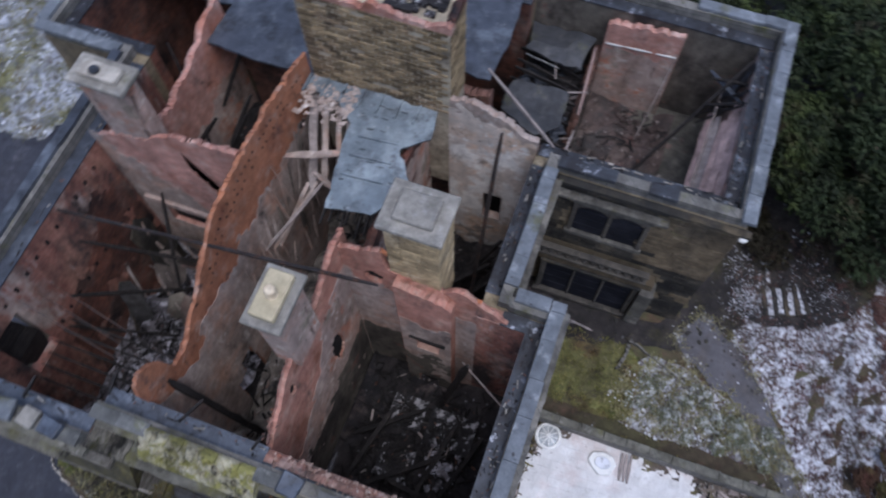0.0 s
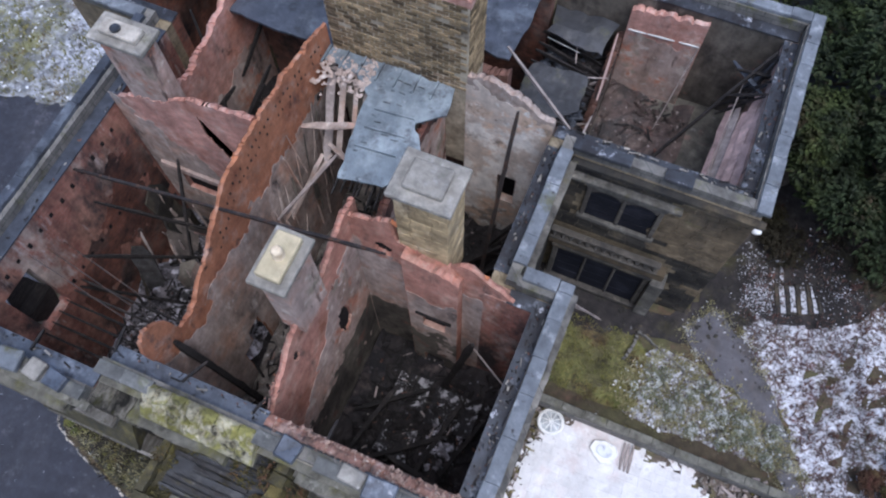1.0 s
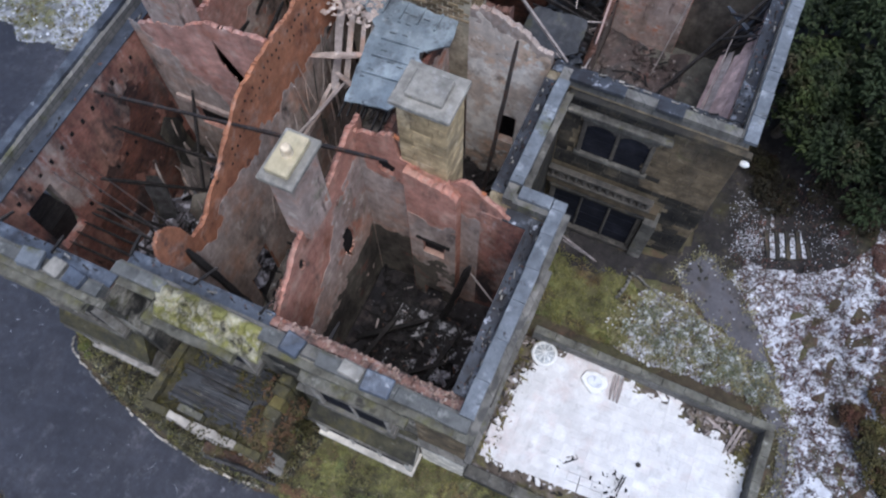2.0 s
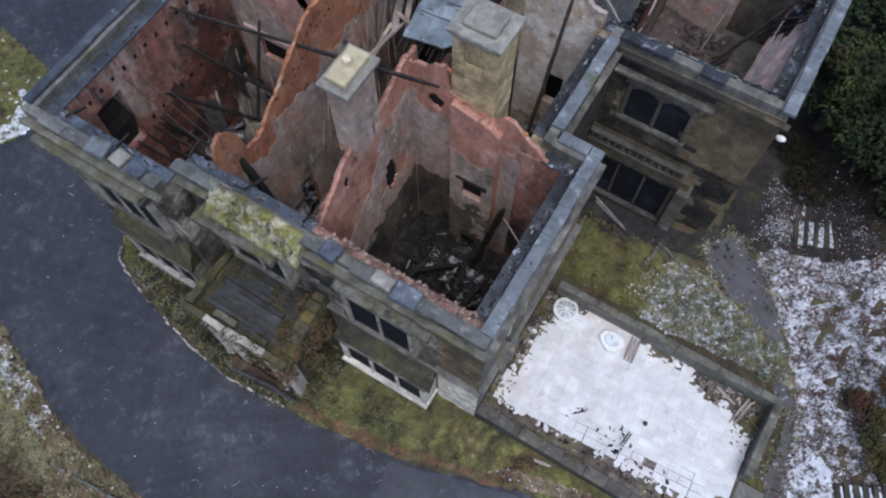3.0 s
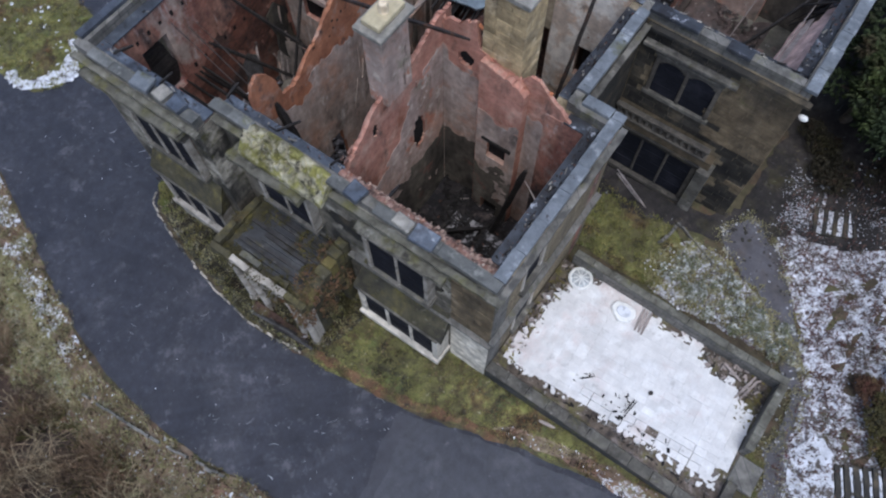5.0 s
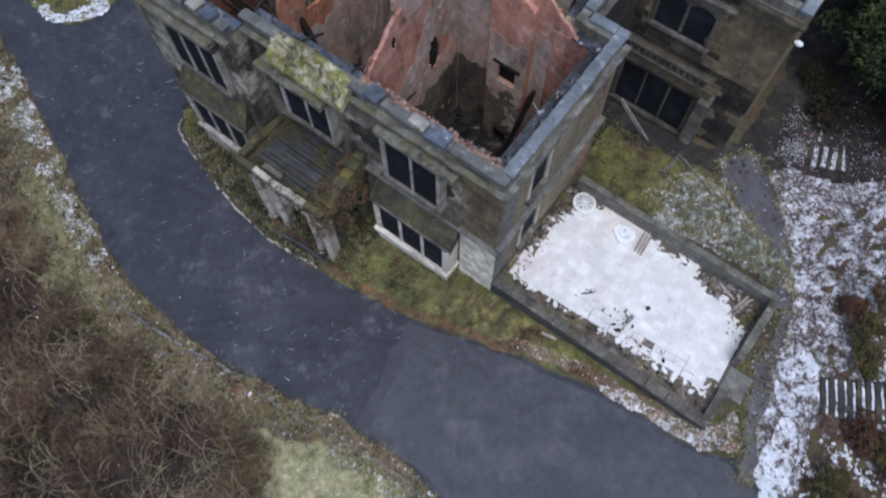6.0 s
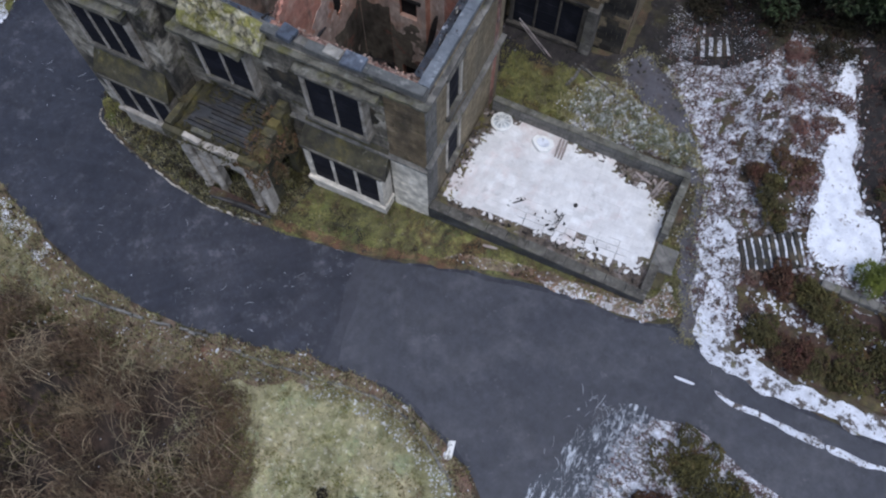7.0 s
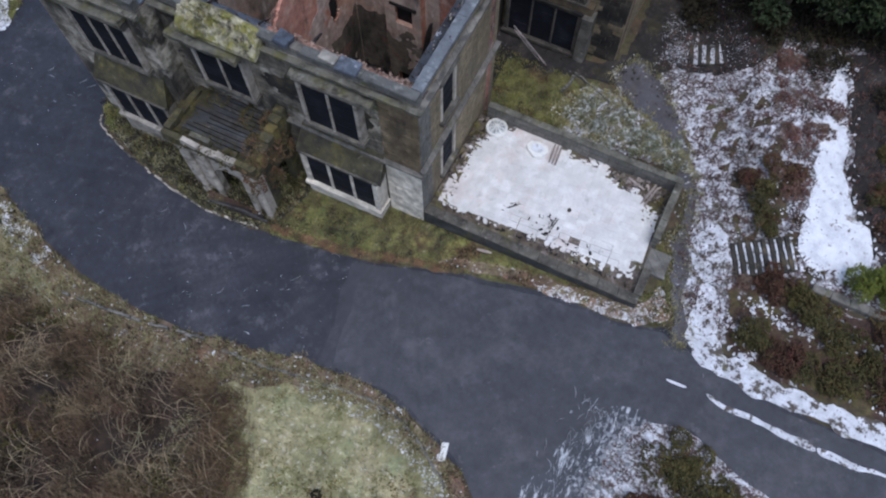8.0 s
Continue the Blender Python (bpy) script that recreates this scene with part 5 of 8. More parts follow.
inner_wall("wall_inner_5", 'y', 8.12, 13.4, -14.05, -13.75, [(8.1, 8.7), (9, 8.85), (11, 9.0), (12.2, 9.6), (13.4, 9.8)], "red brick dividing wall of the rear rooms", (), 7, mat="brick_pink", coats=[(1, "plaster", [(8, 6), (13, 7)], 0.3)])
inner_wall("wall_inner_6", 'x', -5.2, -2.27, 12.0, 12.3, [(-5.2, 9.9), (-4.4, 10.2), (-2.2, 9.0), (-1.5, 8.6)], "peeling pale plaster wall behind the court", [(-3.9, -3.2, 3.2, 5.0)], 8,
           mat="plaster_grey", coats=[(-1, "plaster_pale", [(-5.2, 9.7), (-4.4, 9.9), (-2.2, 8.8), (-1.5, 8.4)], 0.75)])
inner_wall("wall_inner_7", 'y', 6.8, 12.0, -6.2, -5.9, [(6.9, 8.6), (12, 9.0)], "sooted brick wall beside the stair hall", [(8.2, 9.4, 4.5, 6.8)], 9, mat="brick_soot", coats=[(1, "plaster", [(6.9, 7.6), (12, 8.4)], 0.4)])
inner_wall("wall_inner_8", 'y', 12.4, 18.5, -1.8, -1.5, [(12.5, 6.4), (14, 5.6), (15.2, 5.2), (16.4, 6.0), (18.8, 6.6)], "broken sooted wall dividing the wing", (), 10, mat="brick_dusty", coats=[(1, "plaster_dark", [(12, 5.6), (19, 6)], 0.5)])
inner_wall("wall_inner_9", 'x', -1.48, 1.15, 18.1, 18.48, [(-1.4, 8.15), (1.15, 8.4)], "pink limewashed gable wall inside the wing", (), 11, mat="brick_pink", coats=[(-1, "plaster", [(-1.4, 7.1), (1.15, 7.2)], 0.6)])
bm = bmesh.new()
box(bm, -1.48, 3.58, 12.42, 18.48, 3.75, 3.95)
structure("wing_floor", bm, M["wing_floor"], "littered grey-green upper floor left in the wing", "floor")
inner_wall("wall_inner_10", 'x', -13.6, -4.3, 13.4, 13.85, [(-13.6, 8.6), (-4.3, 8.6)], "brick wall behind the great stack", (), 12, mat="brick_dusty")
coat("sooted_plaster", 'y', 2.3, 7.7, -15.65, 1, -0.1, [(2.3, 3.9), (4.0, 5.4), (7.7, 7.4)], M["brick_soot"], wall_left, (), 0.25, 46, thick=0.012, label="soot-stained plaster")
for k in range(12):
    y = 0.9 + 0.56 * k
    for z in (7.65, 4.75):
        if z < 5 and y < 2.3:
            continue
        bm = bmesh.new()
        # Black blocks on the wall face stand for the dark in empty sockets.
        box(bm, -15.66, -15.632, y, y + 0.12, z + 0.03 * (k % 3), z + 0.2 + 0.02 * (k % 2), 0.012)
        part("joist_pocket", bm, M["soot"], wall_left, "black block standing for the dark socket of a burnt joist")
coat("plaster", 'y', 1.2, 6.3, -0.82, -1, -0.1, [(1, 7.4), (6, 7.6)], M["plaster"], wall_right, [(1.95, 3.0, 5.3, 7.5), (1.9, 3.05, 1.4, 4.1)], 0.35, 43)
coat("plaster", 'y', 12.6, 18.3, 3.6, -1, -0.1, [(12, 7.6), (19, 7.8)], M["plaster"], wall_wing_side, (), 0.6, 44)


# ------------------------------------------------------------------ windows
def stone_window(name, label, x0, x1, z0, z1, lights, m, depth=0.25, jamb=0.26, mull=0.16, sill_out=0.12, apron=None, arched=False, stone="dress", recess=0.1, head="stone_grime"):
    """A mullioned stone window that faces -y, in its own frame; m puts it in its wall."""
    ob = thing(name, label, "window", kind="structure")
    bm = bmesh.new()
    box(bm, x0 - jamb - 0.08, x1 + jamb + 0.08, -sill_out, depth, z0 - 0.2, z0)
    part("window_sill", bm, M[head if apron is None else stone], ob, bevel=0.02)
    bm = bmesh.new()
    box(bm, x0 - jamb, x1 + jamb, 0, depth, z1, z1 + 0.3)
    box(bm, x0 - jamb - 0.06, x1 + jamb + 0.06, -0.09, 0.0, z1 + 0.2, z1 + 0.34)
    part("lintel", bm, M[head], ob, bevel=0.02)
    for a, b in ((x0 - jamb, x0), (x1, x1 + jamb)):
        bm = bmesh.new()
        box(bm, a, b, 0, depth, z0, z1)
        part("jamb", bm, M[stone], ob, bevel=0.02)
    w = (x1 - x0 - mull * (lights - 1)) / lights
    for i in range(lights):
        a = x0 + i * (w + mull)
        if i:
            bm = bmesh.new()
            box(bm, a - mull, a, 0.03, depth, z0, z1)
            part("mullion", bm, M[stone], ob, bevel=0.025)
        bm = bmesh.new()
        box(bm, a + 0.004, a + w - 0.004, recess, recess + 0.05, z0 + 0.004, z1 - 0.004)
        for k in range(1, 4):
            zz = z0 + (z1 - z0) * k / 4
            box(bm, a + 0.01, a + w - 0.01, recess - 0.02, recess - 0.001, zz - 0.015, zz + 0.015)
        part("shutter_panel", bm, M["dark_board"], ob, "dark steel security panel")
        if arched:
            bm = bmesh.new()
            n = 10
            for k in range(n):
                u0, u1 = a + w * k / n, a + w * (k + 1) / n
                c = ((u0 + u1) / 2 - a) / w * 2 - 1
                box(bm, u0, u1, 0.02, recess - 0.021, z1 - 0.32 * (1 - math.sqrt(max(0, 1 - c * c))) - 0.03, z1)
            part("arch_head", bm, M[stone], ob)
    if apron is not None:
        bm = bmesh.new()
        box(bm, x0 - jamb, x1 + jamb, 0.02, depth, apron, z0 - 0.2)
        part("apron", bm, M[stone], ob, "pale stone apron wall", bevel=0.01)
    ob.matrix_basis = m
    return ob


def bay_roof(parent, x0, x1, y0, y1, z0, z1, mat="moss_dark"):
    """A sloping stone roof from the wall out over a bay."""
    bm = bmesh.new()
    v = [bm.verts.new(p) for p in ((x0, y0, z0 - 0.14), (x1, y0, z0 - 0.14), (x1, y0, z0), (x0, y0, z0), (x0 + 0.15, y1, z1), (x1 - 0.15, y1, z1), (x0 + 0.15, y1, z0 - 0.14), (x1 - 0.15, y1, z0 - 0.14))]
    for f in ((0, 1, 2, 3), (3, 2, 5, 4), (0, 3, 4, 6), (1, 7, 5, 2), (0, 6, 7, 1), (4, 5, 7, 6)):
        bm.faces.new([v[i] for i in f])
    bmesh.ops.subdivide_edges(bm, edges=bm.edges[:], cuts=7, use_grid_fill=True)
    for q in bm.verts:
        q.co += Vector((0, 0, 1)) * 0.05 * noise.noise(q.co * 2.7)
    return part("bay_roof", bm, M[mat], parent, "mossy sloping stone roof of the bay")


w = stone_window("window_1", "three-light mullioned bay window with dark security panels", -5.1, -1.95, 0.7, 2.85, 3, pose(0, -0.62, 0), depth=0.76, apron=-0.6, jamb=0.24, mull=0.13, stone="ashlar_plain")
bay_roof(w, -5.45, -1.5, -0.64, 0.13, 3.2, 4.3)
w = stone_window("window_2", "two-light upper window in pale stone with dark panels", -4.6, -2.4, 5.2, 7.65, 2, pose(0, -0.3, 0), depth=0.44, jamb=0.16, mull=0.1, sill_out=0.05, stone="dress_worn")
w = stone_window("window_3", "two-light upper window over the porch", -9.35, -7.25, 4.95, 7.25, 2, pose(0, -0.28, 0), depth=0.42, jamb=0.12, mull=0.09, sill_out=0.05, stone="dress_worn")
w = stone_window("window_4", "three-light upper bay window with broken stone mullions", -14.5, -11.85, 4.95, 7.35, 3, pose(0, -1.0, 0), depth=0.29, jamb=0.12, mull=0.09, sill_out=0.05, stone="dress_worn")
w = stone_window("window_5", "three-light ground floor bay window with dark panels", -14.7, -11.7, 0.65, 2.75, 3, pose(0, -1.3, 0), depth=0.59, apron=-1.3, jamb=0.2, mull=0.13, stone="dress_worn")
bay_roof(w, -15.1, -11.3, -1.33, -0.715, 3.15, 4.3)
w = stone_window("window_6", "narrow side window with a dark panel", 1.98, 2.97, 5.35, 7.45, 1, pose(0.03, 0, 0, 0, 0, 90), depth=0.2, jamb=0.16)
w = stone_window("window_7", "tall side doorway closed with a dark panel", 1.95, 3.0, 1.45, 4.0, 1, pose(0.03, 0, 0, 0, 0, 90), depth=0.2, jamb=0.16)
w = stone_window("window_8", "two-light arched upper window of the wing", -0.55, 1.7, 5.25, 7.1, 2, pose(0, 11.47, 0), depth=0.25, jamb=0.16, mull=0.14, sill_out=0.04, arched=True, stone="dress_soot_shade")
bm = bmesh.new()
box(bm, -1.3, 2.3, 11.3, 11.6, 7.55, 7.7)
part("hood_mould", bm, M["stone_grime"], w, bevel=0.02)

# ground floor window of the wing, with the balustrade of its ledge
# The dark dressing and lintel have the court's shade in their colour.
w = stone_window("window_9", "broad three-light ground floor window of the wing, boarded dark", -1.0, 2.3, 0.35, 2.8, 3, pose(0, 11.12, 0), depth=0.45, apron=-0.3, jamb=0.2, mull=0.1, stone="dress_soot_shade", head="stone_soot_shade")
bm = bmesh.new()
box(bm, -1.44, 2.9, 11.16, 11.58, 3.06, 3.5)
part("bay_roof", bm, M["block_brown"], w, "sandstone band over the bay")
bm = bmesh.new()
box(bm, 2.52, 3.05, 10.9, 11.58, -0.2, 3.05)
part("pier", bm, M["stone_grime"], w, bevel=0.02)
bal = thing("balustrade", "weathered stone balustrade over the wing's bay window", "balustrade")
bm = bmesh.new()
box(bm, -1.44, 2.6, 11.1, 11.58, 3.504, 3.6)
part("plinth", bm, M["dress_soot_shade"], bal, bevel=0.015)
bm = bmesh.new()
box(bm, -1.44, 2.6, 11.1, 11.35, 4.02, 4.14)
part("rail", bm, M["dress_soot_shade"], bal, bevel=0.02)
for i in range(13):
    bm = bmesh.new()
    lathe(bm, -1.28 + i * 0.31, 11.22, [(0.07, 3.601), (0.045, 3.67), (0.095, 3.78), (0.05, 3.92), (0.07, 4.018)], 8)
    part("baluster", bm, M["dress_soot_shade"], bal)

# hood slabs under the front parapet, and fallen or standing parapet blocks
for x0, x1, yb, out, z in ((-5.0, -1.66, 0.147, 0.5, 7.85), (-16.2, -11.6, -0.703, 0.5, 7.85), (-10.0, -6.9, 0.147, 0.85, 7.75)):
    bm = bmesh.new()
    box(bm, x0, x1, yb - out, yb, z, z + 0.17)
    worn(bm, 0.06, 22, int(x1))
    part("hood_slab", bm, M["cap_moss"], wall_front if x0 > -10 else wall_front_left, "broken grey stone hood slab", bevel=0.03)
rnd = random.Random(5)
for i, (x, y) in enumerate([(-13.2, -0.55), (-12.35, -0.5), (-11.7, -0.55), (-5.2, 0.25), (-3.45, 0.3), (-2.65, 0.24)]):
    bm = bmesh.new()
    sx, sy, sz = rnd.uniform(0.24, 0.4), rnd.uniform(0.2, 0.3), rnd.uniform(0.14, 0.26)
    box(bm, -sx, sx, -sy, sy, 0, sz, 0.03)
    ob = part("parapet_block", bm, M[("coping", "cap_stone", "lead_gutter")[i % 3] if i != 3 else "lead_gutter"], None, bevel=0.03)
    ob.matrix_basis = pose(x, y, 8.985, rnd.uniform(-3, 3), rnd.uniform(-3, 3), rnd.uniform(-9, 9))
    tagged(ob, "weathered loose stone block on the broken parapet", "stone block", "parapet blocks")

# carved crest over the porch
crest = thing("carved_crest", "moss-covered carved stone crest on the front parapet", "stone carving")


def crest_point(u, v):
    """A point of the carved face: u along the parapet, v from the back of the ridge over to the foot."""
    x = -9.5 + 3.4 * u
    hump = math.sin(math.pi * min(max(u * 1.04 - 0.02, 0), 1)) ** 0.7 * (1 - 0.3 * u)
    ridge = 8.96 + 0.44 * hump
    prof = [(0.0, 0.36, 8.52), (0.12, 0.37, ridge - 0.1), (0.25, 0.24, ridge), (0.42, 0.02, ridge - 0.05), (0.7, -0.22, 8.62 + 0.1 * hump), (0.86, -0.4, 8.4), (0.93, -0.46, 8.3), (1.0, -0.46, 8.1)]
    for (v0, y0, z0), (v1, y1, z1) in zip(prof, prof[1:]):
        if v <= v1:
            t = (v - v0) / (v1 - v0)
            y, z = y0 + (y1 - y0) * t, z0 + (z1 - z0) * t
            break
    # lobes of carved leaves, curling against each other
    k = u * 8 + 0.8 * math.sin(v * 7 + 2.2 * noise.noise(Vector((u * 5, v * 2, 1))))
    lobe = abs(math.sin(math.pi * k)) ** 0.6 - 0.6
    curl = noise.noise(Vector((u * 17, v * 6, 4)))
    on = math.sin(math.pi * min(max((v - 0.18) / 0.7, 0), 1))
    d = on * (0.3 * lobe * (0.35 + 0.8 * hump) + 0.16 * curl) + 0.025 * noise.noise(Vector((u * 40, v * 16, 2)))
    return (x + 0.05 * on * curl, y - d * 0.6, z + d * 0.8)


nv = 26
CUTS = (0.0, 0.13, 0.27, 0.4, 0.55, 0.68, 0.85, 1.0)
for u0, u1 in zip(CUTS, CUTS[1:]):
    nu = max(6, int((u1 - u0) * 90))
    verts = [crest_point(u0 + 0.003 + (u1 - u0 - 0.006) * i / nu, j / nv) for i in range(nu + 1) for j in range(nv + 1)]
    faces = [(i * (nv + 1) + j, (i + 1) * (nv + 1) + j, (i + 1) * (nv + 1) + j + 1, i * (nv + 1) + j + 1) for i in range(nu) for j in range(nv)]
    faces += [tuple(range(nv + 1)), tuple(nu * (nv + 1) + j for j in range(nv, -1, -1))]
    faces += [(i * (nv + 1), i * (nv + 1) + nv, (i + 1) * (nv + 1) + nv, (i + 1) * (nv + 1)) for i in range(nu)]
    raw("carved_leaf_block", verts, faces, M["moss_stone"], crest)

# ------------------------------------------------------------------ porch
def arch_panel(axis, a0, a1, c0, c1, z0, z1, o0, o1, spring):
    """A slab of wall with a round arch cut through it."""
    bm = bmesh.new()
    r, mid = (o1 - o0) / 2, (o0 + o1) / 2
    arc = [(mid - r * math.cos(math.pi * i / 18), spring + r * math.sin(math.pi * i / 18)) for i in range(19)]
    line = [(a0, z0), (o0, z0)] + arc + [(o1, z0), (a1, z0), (a1, z1), (a0, z1)]
    ends = [[bm.verts.new((u, c, z) if axis == 'x' else (c, u, z)) for u, z in line] for c in (c0, c1)]
    n = len(line)
    for i in range(n):
        j = (i + 1) % n
        bm.faces.new((ends[0][i], ends[0][j], ends[1][j], ends[1][i]))
    bm.faces.new(ends[0][::-1])
    bm.faces.new(ends[1])
    return bm


porch = thing("porch", "ruined arched stone porch with a bare charred roof", "porch")
part("front_arch", arch_panel('x', -10.3, -6.2, -2.45, -2.1, -0.8, 3.3, -8.75, -6.95, 1.3), M["stone_worn"], porch, "patchy worn stone arched front")
part("side_arch", arch_panel('y', -2.1, 0.14, -6.55, -6.2, -0.8, 3.3, -1.6, -0.4, 1.4), M["moss_dark"], porch)
part("side_arch", arch_panel('y', -2.1, 0.14, -10.3, -9.95, -0.8, 3.3, -1.6, -0.4, 1.4), M["stone_grey"], porch)
for x in (-9.65, -8.8, -6.9, -6.3):
    bm = bmesh.new()
    lathe(bm, x, -2.52, [(0.22, -0.6), (0.22, -0.3), (0.16, -0.2), (0.14, 2.9), (0.17, 3.0), (0.17, 3.295)], 14)
    part("column", bm, M["stone_worn"], porch)
bm = bmesh.new()
box(bm, -10.5, -6.0, -2.65, 0.13, 3.3, 3.5)
worn(bm, 0.06, 18, 3)
part("entablature", bm, M["moss_dark"], porch, bevel=0.03)
for k, (x0, x1, y0, y1) in enumerate([(-9.95, -8.3, -2.1, -0.95), (-8.28, -6.5, -2.15, -1.2), (-9.6, -7.9, -0.93, 0.08), (-7.88, -6.55, -1.18, 0.08)]):
    bm = bmesh.new()
    box(bm, x0, x1, y0, y1, 3.502, 3.53 + 0.015 * (k % 3), 0.02)
    part("roof_sheet", bm, M["slate"], porch, "charred roof board", bevel=0.008)
g = random.Random(15)
for i in range(10):
    bm = bmesh.new()
    y = -1.95 + i * 0.215 + g.uniform(-0.03, 0.03)
    bar(bm, (-9.95 + g.choice((0, 0.1, 0.3, 0.8)), y, 3.6 + g.uniform(-0.02, 0.05)), (-6.5 - g.choice((0, 0.05, 0.2, 0.7)), y + g.uniform(-0.06, 0.06), 3.6 + g.uniform(-0.02, 0.05)), g.uniform(0.08, 0.13), 0.1)
    part("roof_slat", bm, M["beam_grey" if i % 3 else "slate"], porch, "grey weathered roof beam")
rnd = random.Random(12)
for (x0, x1, y0, y1) in [(-10.5, -9.55, -2.65, -2.4), (-9.53, -8.72, -2.66, -2.42), (-8.7, -7.92, -2.66, -2.4), (-9.3, -8.4, -2.3, -2.08), (-7.9, -6.98, -2.65, -2.4), (-7.75, -7.1, -2.32, -2.1), (-6.96, -6.05, -2.63, -2.4), (-10.5, -10.2, -2.35, -1.4), (-10.5, -10.22, -1.38, -0.1)]:
    bm = bmesh.new()
    box(bm, x0, x1, y0, y1, 3.5, 3.66 + rnd.uniform(0, 0.24), 0.02)
    worn(bm, 0.04, 5, int(x0 * 3))
    part("parapet_stone", bm, M["moss_dark" if x0 < -9.9 or rnd.random() < 0.35 else "stone_worn" if rnd.random() < 0.5 else "cap_moss"], porch)
for k in range(7):
    bm = bmesh.new()
    y = -2.5 + 2.3 * k / 6
    box(bm, -6.45 - 0.1 * (k % 2), -6.02, y, min(y + 0.378, 0.1), 3.5, 3.6 + 1.1 * (k / 6) ** 0.8, 0.03)
    part("gable_stone", bm, M["moss" if k % 3 == 1 else "moss_dark"], porch, "mossy stepped gable stone", bevel=0.03)
bm = bmesh.new()
box(bm, -9.3, -6.6, -3.05, -2.66, -0.9, -0.12, 0.02)
worn(bm, 0.07, 14, 9)
part("step", bm, M["soil_rust"], porch, "buried step under rusty mud", bevel=0.02)
for k in range(5):
    bm = bmesh.new()
    bar(bm, (-9.0 + 0.35 * k, -3.2 + 0.1 * (k % 3), 0.04), (-7.3 + 0.3 * k, -3.0 + 0.12 * (k % 2), 0.08), 0.09, 0.08)
    part("fallen_slat", bm, M["char" if k % 2 else "beam_grey"], porch, "fallen charred slat on the steps")

# kerb of the front bed
kerb = thing("kerb", "pale curved stone kerb round the front bed", "kerb")
line = spline([(-16.7, -1.3), (-16.2, -1.9), (-13.6, -2.75), (-9.6, -3.5), (-6.4, -3.3)], 9)
kr = random.Random(44)
for a, b in zip(line, line[1:]):
    for half in (0, 1):
        if kr.random() < 0.12:
            continue
        p, q = a.lerp(b, 0.5 * half + 0.02), a.lerp(b, 0.5 * half + 0.47)
        o = Vector((kr.uniform(-0.025, 0.025), kr.uniform(-0.03, 0.03)))
        bm = bmesh.new()
        lift = kr.uniform(-0.03, 0.03)
        bar(bm, (p.x + o.x, p.y + o.y, land(p.x, p.y) + lift), (q.x + o.x, q.y + o.y + kr.uniform(-0.02, 0.02), land(q.x, q.y) + lift), kr.uniform(0.05, 0.1), 0.22)
        part("kerb_stone", bm, M["dress" if kr.random() < 0.7 else "stone_grey"], kerb, bevel=0.015)


# ------------------------------------------------------------------ chimneys
SHAFTS = []


def capped_stack(name, label, x0, x1, y0, y1, z0, z1, mat, cap_mat, over=0.16, pots=(), tops=None):
    ob = thing(name, label, "chimney")
    bm = bmesh.new()
    laid = mat == "stone_yellow"
    k = 0.03 if laid else 0.0
    box(bm, x0 + k, x1 - k, y0 + k, y1 - k, z0, z1)
    part("shaft", bm, M["mortar_dark" if laid else mat], ob, bevel=0.015)
    if laid:
        SHAFTS.append((ob, x0, x1, y0, y1, max(z0, 7.5), z1))
    bm = bmesh.new()
    box(bm, x0 - over * 0.5, x1 + over * 0.5, y0 - over * 0.5, y1 + over * 0.5, z1, z1 + 0.14)
    box(bm, x0 - over, x1 + over, y0 - over, y1 + over, z1 + 0.14, z1 + 0.3)
    part("cap", bm, M[cap_mat], ob, bevel=0.025)
    zt = z1 + 0.3
    if tops:
        t0, t1, u0, u1, h, tm = tops
        bm = bmesh.new()
        box(bm, t0, t1, u0, u1, zt, zt + h)
        part("top_slab", bm, M[tm], ob, bevel=0.03)
        zt += h
    for px, py, r, h, pm in pots:
        bm = bmesh.new()
        lathe(bm, px, py, [(r * 1.1, zt), (r, zt + h * 0.2), (r, zt + h * 0.72), (r * 0.92, zt + h * 0.86), (r * 0.7, zt + h * 0.96), (r * 0.3, zt + h)] if pm == "pot" else [(r, zt), (r, zt + h)], 18)
        part("chimney_pot", bm, M[pm], ob)
    return ob


capped_stack("chimney", "square stone chimney with a cream slab and one pale pot", -6.85, -6.15, 3.15, 4.4, 9.2, 12.2, "plaster", "cap_stone", pots=[(-6.5, 3.8, 0.14, 0.34, "pot")], tops=(-6.85, -6.2, 3.2, 4.4, 0.2, "cream"))
capped_stack("chimney", "broad sandstone chimney sealed with a grey slab", -4.85, -3.4, 6.35, 7.5, 6.0, 12.35, "stone_yellow", "cap_stone", over=0.14, tops=(-4.65, -3.6, 6.5, 7.35, 0.16, "cap_stone"))
capped_stack("chimney", "scorched brick chimney with an empty flue hole", -14.55, -13.1, 7.84, 8.5, 9.0, 11.9, "plaster", "cap_stone", over=0.16, pots=[(-13.9, 8.1, 0.15, 0.06, "gutter")], tops=(-14.4, -13.2, 7.9, 8.4, 0.18, "dress"))

# the great stack: its courses of brick are laid one by one
stack = thing("great_chimney", "massive yellowish brick stack with a broken pink crest", "chimney")
M["stack_mortar"] = surface("beige_mortar", (0.44, 0.385, 0.29), layers=[((0.2, 0.165, 0.12), 1.3, 0.5, 0.68), ((0.06, 0.053, 0.047), 0.8, 0.58, 0.74)])
bm = bmesh.new()
box(bm, -9.75, -5.15, 11.998, 13.35, 5.0, 12.86)
part("core", bm, M["stack_mortar"], stack, "beige recessed mortar")
part("broken_crest", ruin_bm('x', -9.75, -5.08, 11.98, 12.28, 12.862, [(-9.75, 13.08), (-8.9, 13.2), (-8.1, 13.05), (-7.0, 13.16), (-6.0, 13.08), (-5.08, 13.2)], seed=27), M["brick_pink"], stack, "broken pink brick edge")
